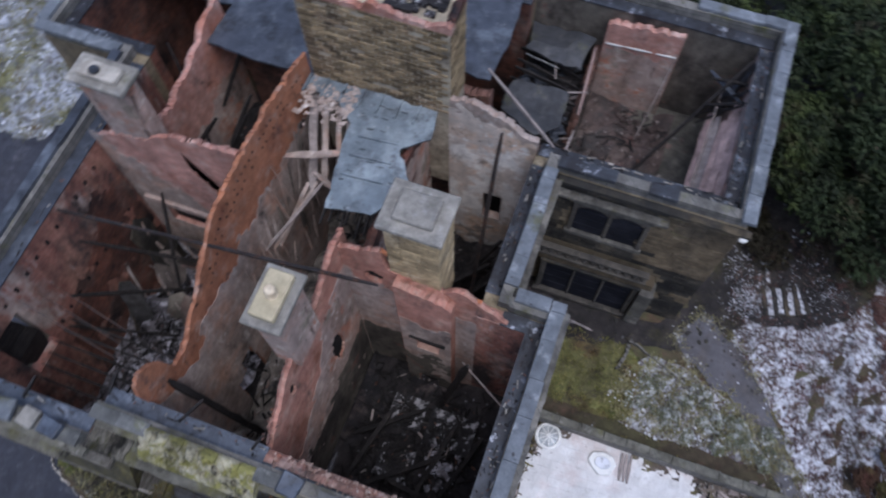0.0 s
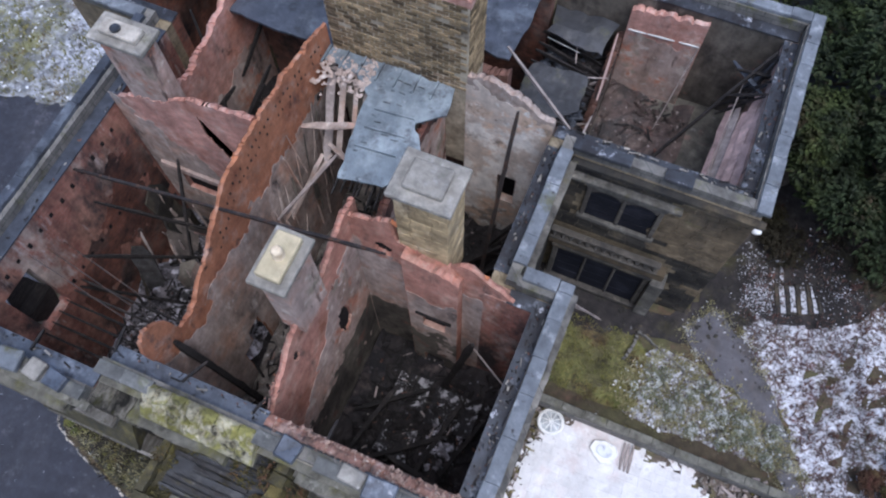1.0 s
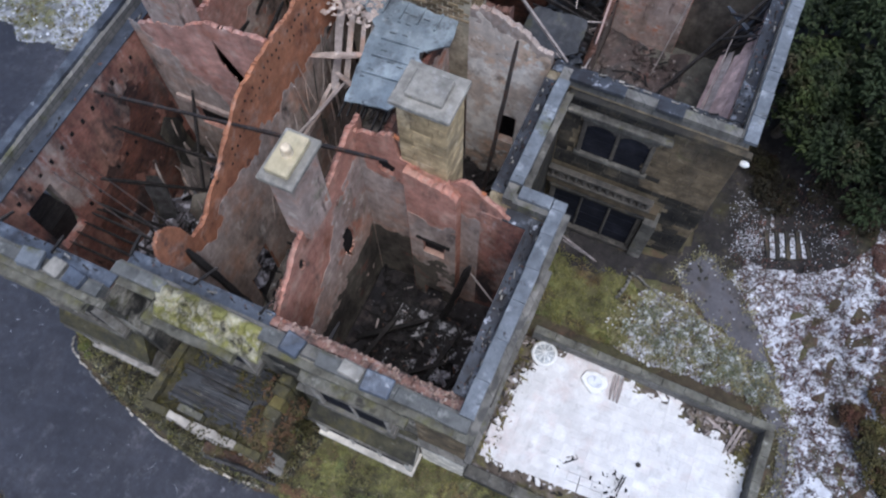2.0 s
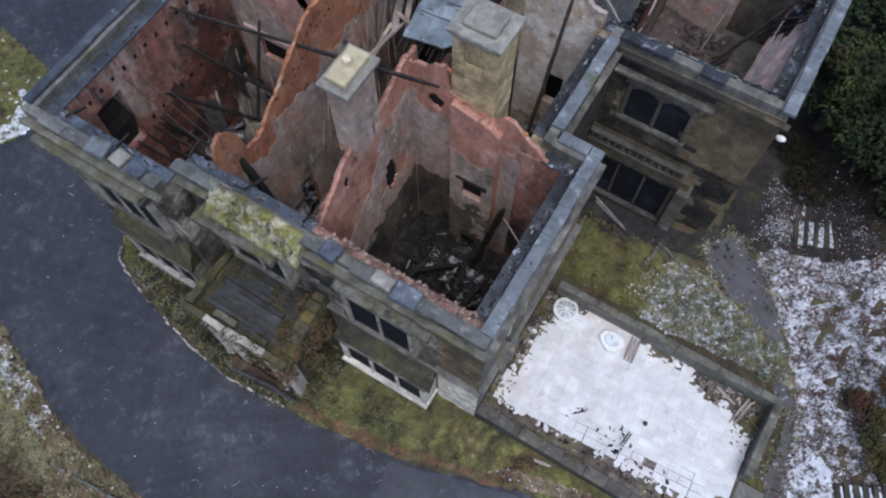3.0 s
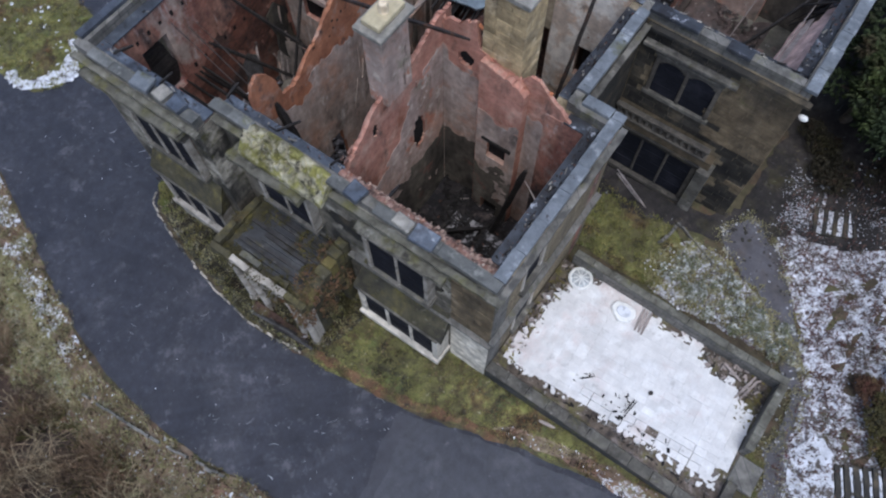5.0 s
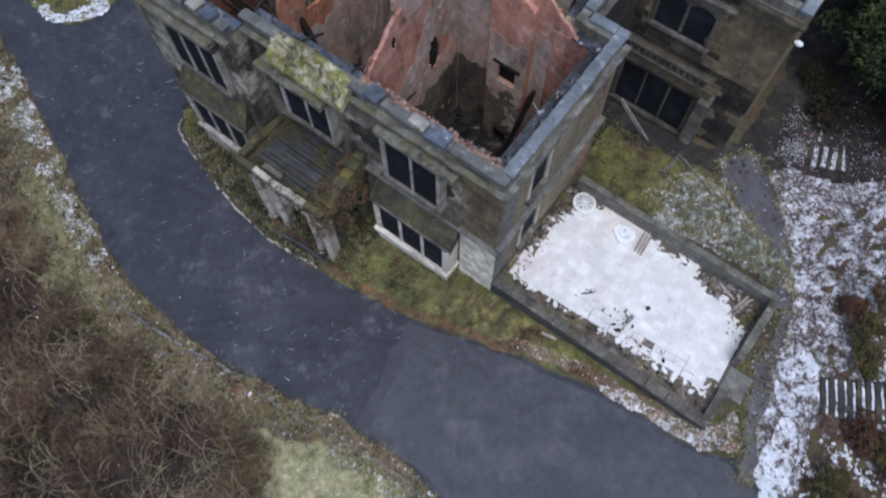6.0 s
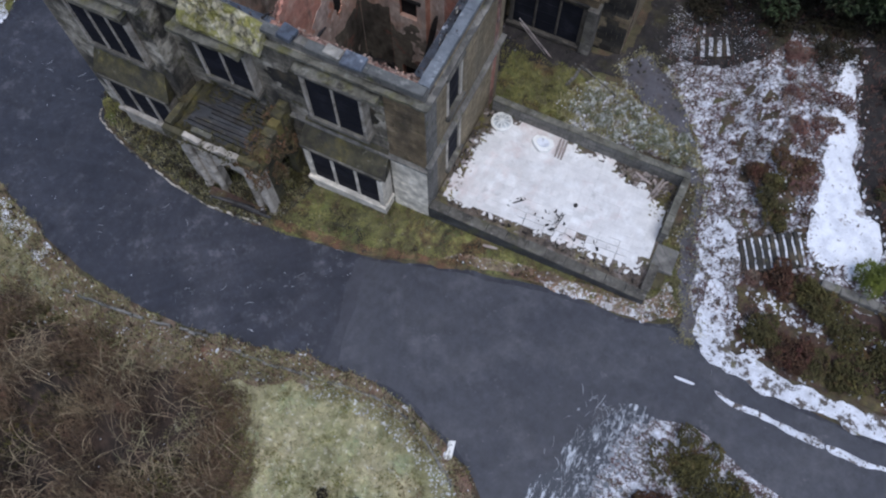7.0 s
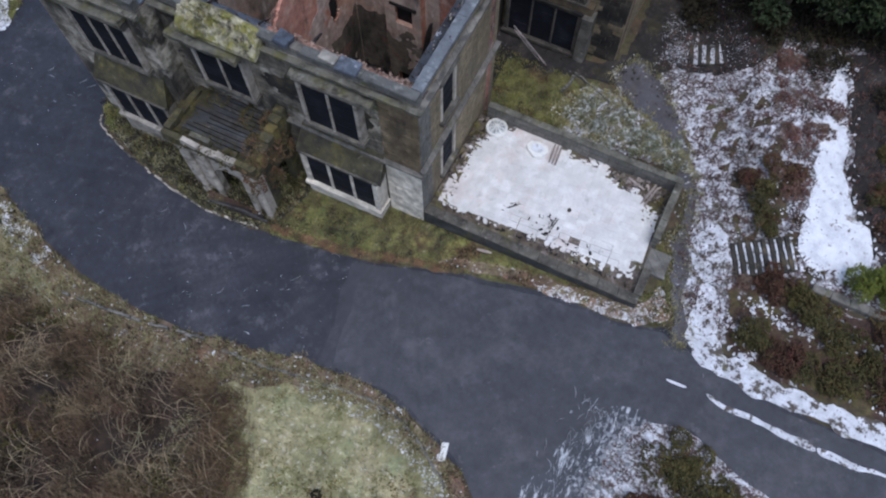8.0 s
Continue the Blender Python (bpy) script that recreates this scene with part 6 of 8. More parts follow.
part("broken_side", ruin_bm('y', 12.3, 13.35, -5.38, -5.1, 12.862, [(12.3, 13.1), (12.9, 13.25), (13.35, 12.95)], seed=28), M["brick_soot"], stack, "sooted brick edge")
rnd = random.Random(271)
bm = bmesh.new()
for k in range(46):
    cx, cy, r = rnd.uniform(-9.5, -5.6), rnd.uniform(12.42, 13.2), rnd.uniform(0.06, 0.16)
    box(bm, cx - r * 1.4, cx + r * 1.4, cy - r, cy + r * 0.7, 12.85, 12.86 + r * rnd.uniform(0.5, 1.3))
part("flue_rubble", bm, M["ash_white"], stack, "charred rubble dusted with white ash")


# ------------------------------------------------------------------ roof remains
def sheet(name, pts, z, thick, material, label, category, amp=0.07, seed=1, sag=0.08):
    line = rough_line([Vector(p) for p in pts], amp, seed)
    bm = bmesh.new()
    f = bm.faces.new([bm.verts.new((p.x, p.y, z)) for p in line])
    if f.normal.z < 0:
        f.normal_flip()
    bmesh.ops.triangulate(bm, faces=bm.faces)
    for ax in ((1, 0, 0), (0, 1, 0)):
        for g in np.arange(-22, 22, 0.5):
            bmesh.ops.bisect_plane(bm, geom=bm.verts[:] + bm.edges[:] + bm.faces[:], plane_co=Vector(ax) * float(g), plane_no=ax)
    for v in bm.verts:
        v.co.z += sag * noise.noise(Vector((v.co.x * 0.7, v.co.y * 0.7, seed)))
    r = bmesh.ops.extrude_face_region(bm, geom=bm.faces[:])
    for v in r["geom"]:
        if isinstance(v, bmesh.types.BMVert):
            v.co.z -= thick
    ob = part(name, bm, material, None)
    return tagged(ob, label, category)


roof = sheet("lead_roof", [(-9.8, 11.45), (-9.8, 11.96), (-5.5, 11.96), (-5.35, 10.9), (-6.1, 10.3), (-5.8, 9.9), (-5.35, 9.1), (-6.15, 8.0), (-7.5, 7.75), (-7.75, 9.2), (-7.9, 10.6), (-8.6, 11.3)], 9.25, 0.07, M["lead"],
             "torn remnant of blue-grey lead flat roof", "roof", 0.14, 3)
bm = bmesh.new()
for x in np.arange(-9.8, -5.6, 0.62):
    bar(bm, (x, 11.25, 9.3), (x, 11.95, 9.3), 0.06, 0.07)
for y in (8.9, 9.6, 10.3):
    bar(bm, (-7.5, y, 9.3), (-6.2, y + 0.1, 9.3), 0.05, 0.06)
part("seam_roll", bm, M["lead"], roof)
rs = random.Random(91)
bm = bmesh.new()
for y in np.arange(8.7, 11.6, 0.4):
    for x in np.arange(-7.4, -6.0, 0.42):
        if rs.random() < 0.4:
            u, w = float(x) + rs.uniform(-0.1, 0.1), float(y) + rs.uniform(-0.08, 0.08)
            bar(bm, (u, w, 9.27 + 0.08 * noise.noise(Vector((u * 0.7, w * 0.7, 3)))), (u + rs.uniform(0.1, 0.26), w + rs.uniform(-0.03, 0.03), 9.275 + 0.08 * noise.noise(Vector((u * 0.7, w * 0.7, 3)))), rs.uniform(0.01, 0.03), 0.02)
part("torn_fold", bm, M["slate"], roof, "dark torn folds in the lead")
spine = bpy.data.objects["wall_inner_1"]
bm = bmesh.new()
# Two rows of dark blocks imitate the shade in small wall pits.
for d in (0.55, 0.95):
    for y in np.arange(4.6, 11.4, 0.24):
        z = lerp_profile(SPINE, float(y)) - d + rs.uniform(-0.05, 0.05)
        if rs.random() < 0.75:
            box(bm, -9.9, -9.832, float(y), float(y) + rs.uniform(0.03, 0.07), z, z + rs.uniform(0.05, 0.11))
part("joist_end", bm, M["char"], spine, "rows of dark blocks standing for pits in the wall")
sheet("lead_roof", [(-13.7, 12.15), (-11.8, 12.0), (-9.8, 12.1), (-9.8, 13.85), (-13.7, 13.85)], 8.98, 0.1, M["lead_dark"], "dull dark lead roof strip beside the great stack", "roof", 0.12, 4)
roof = sheet("lead_roof", [(-15.4, 13.9), (-4.4, 13.9), (-4.4, 17.6), (-18.6, 17.6), (-18.6, 14.6)], 8.9, 0.08, M["lead_dark"], "dark lead flat roof over the rear rooms", "roof", 0.1, 5)
def timber(label, p, q, w=0.16, h=0.2, mat="char", name="beam", cat="beam", group="fallen timbers", spin=0.0):
    bm = bmesh.new()
    P, Q = Vector(p), Vector(q)
    k = max(2, int((Q - P).length / 0.5))
    pts = [P.lerp(Q, i / k) + Vector((random.uniform(-1, 1), random.uniform(-1, 1), random.uniform(-1, 1))) * w * 0.07 for i in range(k + 1)]
    d = (Q - P).normalized()
    side = d.cross(Vector((0, 0, 1)))
    side = Vector((1, 0, 0)) if side.length < 0.05 else side.normalized()
    up = side.cross(d)
    c, s = math.cos(spin), math.sin(spin)
    side, up = side * c + up * s, up * c - side * s
    prev = None
    for i, e in enumerate(pts):
        f = random.uniform(0.8, 1.05) * (0.6 if i in (0, k) else 1)
        ring = [bm.verts.new(e + side * a * w / 2 * f + up * b * h / 2 * f) for a, b in ((-1, -1), (1, -1), (1, 1), (-1, 1))]
        if prev:
            for a in range(4):
                b = (a + 1) % 4
                bm.faces.new((prev[a], prev[b], ring[b], ring[a]))
        else:
            bm.faces.new(ring[::-1])
        prev = ring
    bm.faces.new(prev)
    ob = part(name, bm, M[mat], None)
    return tagged(ob, label, cat, group)


random.seed(21)
# Added panel: keeps the open window dark where daylight would show through.
timber("dark panel added for the dark of the gaping side window", (-15.9, 1.5, 4.45), (-15.9, 1.5, 7.15), 1.15, 0.08, "char", "shutter_panel", "panel", "", 1.5708)
# the long iron pole that spans the shell
timber("long rusted iron tie bar spanning the roofless rooms", (-15.8, 5.3, 8.12), (-4.6, 5.25, 11.4), 0.09, 0.11, "iron", "tie_bar", "tie bar")
timber("charred beam leaning from the spine wall", (-9.82, 1.7, 8.1), (-7.95, 1.8, 1.6), 0.2, 0.26)
for i in range(6):
    timber("charred floor joist still spanning the room", (-15.7, 0.75 + i * 0.42, 4.5), (-10.3, 0.75 + i * 0.42, 4.5 - 0.03 * i), 0.07, 0.2, "char", "joist", "joist", "floor joists")
timber("charred post fallen against the front room wall", (-3.15, 5.1, 0.3), (-2.25, 5.55, 5.85), 0.18, 0.22)
timber("thin pale batten across the front room", (-2.55, 5.9, 4.75), (-0.84, 5.0, 4.4), 0.06, 0.06, "wood_pale", "batten", "batten")
for p, q in [((-4.9, 1.4, 0.9), (-2.2, 3.4, 1.2)), ((-5.8, 3.0, 0.8), (-3.4, 4.8, 1.1)), ((-4.2, 2.0, 1.0), (-1.4, 1.6, 0.9)), ((-3.0, 1.2, 0.8), (-2.2, 4.6, 1.3)), ((-5.4, 1.6, 0.7), (-4.6, 4.4, 1.2)), ((-2.0, 2.0, 0.8), (-1.2, 4.4, 1.4)),
             ((-9.2, 3.0, 0.8), (-7.2, 4.6, 1.3)), ((-8.9, 5.2, 0.9), (-7.0, 3.0, 1.4)), ((-15.0, 3.0, 0.8), (-12.0, 5.0, 1.2)), ((-13.8, 2.0, 0.7), (-11.0, 6.4, 1.5)), ((-12.4, 3.2, 0.8), (-10.8, 5.6, 1.3)), ((-15.2, 5.4, 0.7), (-13.0, 7.0, 1.5))]:
    timber("charred beam lying across the ash heap", p, q, 0.17, 0.2)
timber("scorched panelling leaning in the end room", (-12.9, 7.7, 1.2), (-12.9, 6.0, 4.3), 1.8, 0.09, "plaster_grime_shade", "panel", "panel", "end room wreckage")
timber("scorched panelling leaning in the end room", (-14.6, 6.9, 1.0), (-15.3, 6.6, 4.6), 1.3, 0.09, "stone_soot_shade", "panel", "panel", "end room wreckage")
for p, q in [((-15.4, 3.4, 5.6), (-13.0, 6.4, 1.2)), ((-15.5, 5.0, 6.6), (-12.2, 7.2, 2.0)), ((-14.2, 7.7, 6.0), (-13.6, 5.0, 1.2)), ((-11.2, 7.7, 5.4), (-12.0, 5.4, 1.2)), ((-15.5, 2.6, 4.6), (-13.4, 4.2, 1.0)), ((-10.3, 6.2, 4.8), (-12.0, 4.6, 1.1))]:
    timber("charred rafter propped in the end room", p, q, 0.1, 0.13, "char", "rafter", "rafter", "end room wreckage")
er = random.Random(58)
for i in range(14):
    x, y = er.uniform(-15.3, -11.0), er.uniform(4.6, 7.6)
    z = er.uniform(0.9, 1.6)
    timber("pale broken door lining in the end room", (x, y, z), (x + er.uniform(-0.7, 0.7), min(7.75, y + er.uniform(-0.3, 0.9)), z + er.uniform(1.2, 3.2)), er.choice((0.06, 0.1, 0.16)), 0.05, "plaster_grey" if i % 2 else "wood_pale", "door_lining", "timber", "end room wreckage", er.uniform(0, 1.5))
for i in range(9):
    x, y, z = er.uniform(-15.2, -11.6), er.uniform(3.0, 6.6), er.uniform(0.9, 1.7)
    timber("scorched board leaning in the end room", (x, y, z), (x + er.uniform(-0.4, 0.7), y + er.uniform(0.4, 1.1), z + er.uniform(1.0, 2.6)), er.uniform(0.4, 1.2), 0.06, ("plaster_grime_shade", "stone_soot_shade", "plaster_dark", "beam_grey")[i % 4], "board", "board", "end room wreckage", er.uniform(-0.5, 0.5))
clods("end_room_ash", [(er.gauss(-11.3, 0.7), er.gauss(6.2, 0.8)) for _ in range(260)] + [(er.uniform(-15, -10.6), er.uniform(2, 7.4)) for _ in range(200)], M["ash_white"], "pale ash and plaster lumps on the end room's heap", "rubble", (0.03, 0.2), 0.4, 97, 0.0, 1.5)
for k in range(3):
    timber("thin sagging wire across the end room", (-15.6, 2.4 + 0.5 * k, 7.6 - 0.5 * k), (-10.2, 1.6 + 0.4 * k, 7.0 - 0.4 * k), 0.035, 0.035, "iron", "wire", "wire", "end room wires")
# stair hall: pale broken framing
for k, (x0, y0, z0, x1, y1, z1, wd) in enumerate([(-9.6, 11.6, 9.1, -8.7, 8.9, 7.6, 0.3), (-9.2, 11.7, 9.2, -8.3, 9.0, 7.8, 0.22), (-8.8, 11.8, 9.2, -8.0, 9.6, 8.4, 0.16), (-8.4, 11.9, 9.2, -7.9, 10.2, 8.8, 0.14), (-9.75, 9.4, 8.3, -7.7, 9.8, 8.9, 0.3),
                                               (-8.7, 9.2, 8.2, -7.6, 8.6, 8.6, 0.24), (-9.7, 11.3, 9.0, -7.8, 11.5, 9.2, 0.2), (-8.9, 9.0, 7.7, -9.76, 7.6, 5.2, 0.2), (-8.6, 9.1, 7.8, -9.76, 7.2, 5.6, 0.14), (-8.2, 9.0, 8.3, -9.76, 6.9, 6.2, 0.12)]):
    timber("pale broken panelling leaning in the stair hall", (x0, y0, z0), (x1, y1, z1), wd, 0.06, "plaster_grey" if k % 3 else "wood_pale", "board", "board", "stair hall boards", 0.2 * (k % 3))
rl = random.Random(6)
for i in range(24):
    y = rl.uniform(5.2, 11.6)
    z = rl.uniform(3.5, 7.9)
    ln = rl.uniform(0.4, 1.7)
    timber("thin pale lath hanging on the spine wall", (-9.79, y, z), (-9.76 + rl.uniform(0, 0.12), y - rl.uniform(0.1, 0.5), z - ln), rl.uniform(0.03, 0.1), 0.03, "plaster_grime_shade" if i % 2 else "plaster_grey", "lath", "lath", "hanging laths")
clods("plaster_rubble", [(rl.uniform(-9.75, -8.1), rl.gauss(11.2, 0.4)) for _ in range(150)], M["plaster_grey"], "crumbled pale plaster heaped on the stair hall's head", "rubble", (0.03, 0.15), 0.4, 67, 0.0, 9.24)
bm = bmesh.new()
for i in range(18):
    y = rl.uniform(6.4, 11.4)
    p = Vector((-9.8, y, rl.uniform(5.2, 8.8)))
    q = Vector((rl.uniform(-9.72, -9.2), y - rl.uniform(0.1, 0.7), p.z - rl.uniform(0.6, 2.2)))
    bar(bm, p, q, rl.choice((0.04, 0.07, 0.14, 0.26)), 0.025, rl.uniform(0.9, 1.6))
tagged(part("lath_wreckage", bm, M["plaster_grey"], None), "splintered pale laths hanging off the stair hall's wall", "wreckage", kind="stuff")
for i in range(9):
    x = -7.6 + 0.18 * i
    timber("charred joist end under the torn roof", (x, 9.0, 9.12), (x + 0.06, 7.3 + 0.2 * (i % 3), 8.9 - 0.12 * (i % 4)), 0.06, 0.13, "char", "joist", "joist", "roof joist ends")
# court room behind the front room
timber("tall leaning iron stanchion", (-3.1, 8.0, 3.0), (-3.3, 11.4, 10.0), 0.14, 0.14, "iron", "stanchion", "post")
timber("sloping grey rafter over the back room", (-4.4, 13.4, 10.1), (-1.8, 12.2, 8.8), 0.08, 0.1, "wood_pale", "rafter", "rafter")
for i in range(7):
    timber("charred beam jammed in the back room", (-5.6 + 0.3 * i, 8.0 + 0.3 * (i % 4), 1.0 + 0.4 * (i % 3)), (-3.2 + 0.15 * i, 10.8 - 0.4 * (i % 3), 2.6 + 0.5 * (i % 4)), 0.15, 0.18)
# wing room
sheet("lead_sheet", [(-4.15, 14.6), (-4.15, 15.9), (-2.1, 16.1), (-1.95, 14.6), (-2.75, 14.0)], 6.45, 0.05, M["slate"], "slate-blue lead sheet sagging over the wing's side room", "lead sheet", 0.14, 14, 0.3)
sheet("lead_sheet", [(-4.1, 17.2), (-1.9, 16.9), (-1.8, 18.3), (-4.1, 18.4)], 6.9, 0.05, M["slate"], "torn blue lead sheet at the back of the wing", "lead sheet", 0.2, 15, 0.4)
rw = random.Random(404)
for i in range(10):
    y = 13.1 + 0.5 * i + rw.uniform(-0.1, 0.1)
    timber("charred floor joist sagging over the wing's side room", (-4.3, y, 6.35 + rw.uniform(-0.1, 0.1)), (-1.75 - rw.uniform(0, 0.7) * (i % 2), y + rw.uniform(-0.2, 0.2), 6.0 + rw.uniform(-0.5, 0.1)), 0.08, 0.18, "char", "joist", "joist", "wing side room joists")
for i in range(9):
    x, y, a = rw.uniform(-4.0, -1.9), rw.uniform(13.6, 17.4), rw.uniform(0, 6.28)
    ln = rw.uniform(0.35, 0.8)
    timber("broken pale lath lying on charred joists", (x - ln * math.cos(a), y - ln * math.sin(a), 6.42), (x + ln * math.cos(a), y + ln * math.sin(a), 6.38), 0.05, 0.03, "white" if i % 3 == 0 else "wood_pale", "lath", "lath", "wing side room laths")
timber("charred rafter leaning across the wing", (0.9, 15.0, 4.3), (3.5, 17.9, 8.45), 0.1, 0.13)
for i in range(6):
    timber("charred upright stud in the wing", (-3.9 + 0.4 * i, 13.0, 4.0), (-3.8 + 0.4 * i, 13.3, 6.0 + 0.3 * (i % 3)), 0.1, 0.12, "char", "stud", "stud", "wing studs")
for i in range(9):
    timber("grey scorched batten in the wing", (-3.9 + 0.1 * i, 13.4 + 0.55 * i, 4.0 + 0.25 * (i % 3)), (-1.45, 13.6 + 0.5 * i, lerp_profile([(12.5, 6.4), (14, 5.6), (15.2, 5.2), (16.4, 6.0), (18.8, 6.6)], 13.6 + 0.5 * i)), 0.07, 0.09, "wood_pale" if i % 3 == 0 else "char", "batten", "batten", "wing battens")
timber("bleached wall plate over the wing's dividing wall", (-1.6, 12.6, 6.55), (-1.5, 14.9, 6.0), 0.07, 0.08, "wood_pale", "batten", "batten", "wing battens")
timber("bleached wall plate over the wing's dividing wall", (-1.55, 15.6, 6.0), (-1.7, 18.0, 6.9), 0.08, 0.08, "wood_pink", "batten", "batten", "wing battens")
for i in range(5):
    timber("pinkish scorched roof board hanging along the wing wall", (2.72 + 0.19 * i, 12.7 + 0.15 * (i % 2), 6.2 + 0.36 * i), (2.9 + 0.19 * i, 17.0 - 0.35 * (i % 3), 6.3 + 0.38 * i), 0.38, 0.04, "wood_pink" if i != 1 else "wood_pale", "board", "board", "wing boards", 0.95)
timber("pale batten along the wing wall", (2.7, 12.3, 6.5), (2.95, 17.6, 7.0), 0.045, 0.04, "wood_pale", "batten", "batten")
for u0, u1 in ((-1.4, -0.75), (-0.7, 0.25), (0.4, 1.1)):
    timber("broken white batten across the wing gable", (u0, 18.05, 7.2 + 0.07 * (u0 + 1.4)), (u1, 18.05, 7.2 + 0.07 * (u1 + 1.4)), 0.05, 0.06, "white", "batten", "batten", "gable battens")
timber("dangling strip of white lath in the wing", (1.1, 18.06, 7.3), (0.7, 16.6, 4.1), 0.05, 0.05, "wood_pale", "batten", "batten", "wing battens")
for i in range(14):
    x, y = -15 + 0.4 * (i % 5) + 3.4 * random.random(), 9.0 + 0.5 * (i % 6)
    timber("charred beam in the rear end room", (x, y, 5.5 + 0.4 * (i % 3)), (x + random.uniform(-0.6, 1.4), y + random.uniform(0.4, 1.6), 7.4 + 0.5 * (i % 3)), 0.11, 0.14)
for i in range(16):
    x = -15.3 + 0.72 * i
    if -10.4 < x < -9.4:
        continue
    y = -0.1 if x < -11 else 0.75
    if i % 3:
        continue
    timber("charred rafter stub on the wall head", (x, y, 8.55), (x + random.uniform(-0.3, 0.3), y + random.uniform(0.35, 0.8), 8.4), 0.1, 0.12, "char", "rafter_stub", "rafter", "rafter stubs")


def rubble(name, x0, x1, y0, y1, base, height, material, label, seed, n=220):
    """A heap of ash on a floor, with broken sticks and lumps."""
    nx, ny = int((x1 - x0) / 0.25) + 1, int((y1 - y0) / 0.25) + 1
    verts, faces = [], []
    for j in range(ny + 1):
        for i in range(nx + 1):
            x, y = x0 + (x1 - x0) * i / nx, y0 + (y1 - y0) * j / ny
            v = Vector((x * 0.6, y * 0.6, seed))
            verts.append((x, y, base + height * (0.45 + 0.7 * noise.noise(v) + 0.3 * noise.noise(v * 3) + 0.16 * noise.noise(v * 8))))
    for j in range(ny):
        for i in range(nx):
            a = j * (nx + 1) + i
            faces.append((a, a + 1, a + nx + 2, a + nx + 1))
    heap = tagged(raw(name, verts, faces, material), label, "rubble", kind="stuff")
    rnd = random.Random(seed)
    for mat, share in (("char", 0.9), ("wood_pale", 0.03), ("brick_dusty", 0.07)):
        bm = bmesh.new()
        for _ in range(int(n * share)):
            x, y = rnd.uniform(x0 + 0.3, x1 - 0.3), rnd.uniform(y0 + 0.3, y1 - 0.3)
            a, ln = rnd.uniform(0, 6.3), rnd.uniform(0.12, 0.5) * (0.5 if mat == "brick_dusty" else 1.5)
            z = base + height * (0.45 + 0.7 * noise.noise(Vector((x * 0.6, y * 0.6, seed)))) + rnd.uniform(0.0, 0.12)
            bar(bm, (x, y, z), (x + ln * math.cos(a), y + ln * math.sin(a), z + rnd.uniform(-0.1, 0.22)), rnd.uniform(0.02, 0.09), rnd.uniform(0.02, 0.07), rnd.uniform(0, 3))
        part("debris", bm, M[mat], heap)
    return heap


rubble("rubble_heap", -15.6, -10.2, 0.4, 7.75, 0.2, 1.7, M["ash_pale"], "heap of pale ash and charred sticks on the room floor", 3, 420)
rubble("rubble_heap", -9.7, -6.8, 1.0, 12.0, 0.6, 1.5, M["rubble_grey"], "dark rubble heap in the middle room", 4, 300)
rubble("rubble_heap", -6.2, -0.9, 1.0, 6.3, 0.0, 0.9, M["ash"], "black wet ash heap in the front room", 5, 420)
rubble("rubble_heap", -5.7, -2.3, 6.9, 11.95, 0.4, 1.4, M["ash"], "rubble heap in the back room", 6, 160)
rubble("rubble_heap", -1.44, 1.9, 14.2, 18.05, 3.8, 0.75, M["rubble_pink"], "crushed pink brick rubble on the wing's floor", 7, 26)
clods("brick_rubble", [(random.uniform(-1.3, 1.8), random.uniform(14.3, 17.9)) for _ in range(260)], M["rubble_pink"], "broken brick pieces on the wing's floor", "rubble", (0.04, 0.16), 0.7, 63, 0.0, 4.15)
rubble("rubble_heap", -1.44, 2.2, 12.45, 14.6, 3.75, 0.45, M["ash"], "charred litter on the wing's floor", 9, 110)
clods("slate_rubble", [(random.uniform(-4.0, -1.95), random.uniform(13.0, 18.2)) for _ in range(330)], M["lead_dark"], "heaped slates and lead scraps behind the wing", "rubble", (0.06, 0.26), 0.45, 65, 0.0, 5.25)
rw = random.Random(33)
for i in range(16):
    x, y = rw.uniform(2.3, 3.5), rw.uniform(16.6, 18.0)
    timber("charred roof wreckage hanging in the wing's corner", (3.58, rw.uniform(16.2, 18.0), rw.uniform(7.4, 8.4)), (x, y, rw.uniform(5.2, 7.6)), rw.uniform(0.06, 0.2), rw.uniform(0.04, 0.12), "char" if i % 4 else "lead_dark", "rafter", "rafter", "corner wreckage")
rubble("rubble_heap", -4.1, -1.85, 12.4, 18.4, 4.6, 1.2, M["ash"], "charred litter beside the wing's dividing wall", 10, 220)
rubble("rubble_heap", -15.6, -10.3, 8.4, 13.3, 3.6, 1.2, M["ash"], "charred rubble on the rear west floor", 8, 220)
rubble("ash_patch", -3.3, -1.5, 3.6, 5.0, 0.5, 0.75, M["ash_white"], "pale ash in the front room", 21, 60)
rubble("ash_patch", -4.8, -3.5, 3.9, 5.1, 0.5, 0.7, M["ash_white"], "pale ash in the front room", 22, 40)
rubble("ash_patch", -4.6, -3.3, 2.0, 3.2, 0.5, 0.7, M["ash_white"], "pale ash in the front room", 23, 40)
# a heap of white ash in the front room
clods("ash_lumps", [(-2.3 + 0.55 * math.cos(a) * r, 3.0 + 0.8 * math.sin(a) * r) for a, r in ((random.uniform(0, 6.3), random.uniform(0, 1.3)) for _ in range(60))], M["ash_pale"], "scattered pale ash lumps", "ash", (0.06, 0.2), 0.6, 3, 0.0, 0.75)


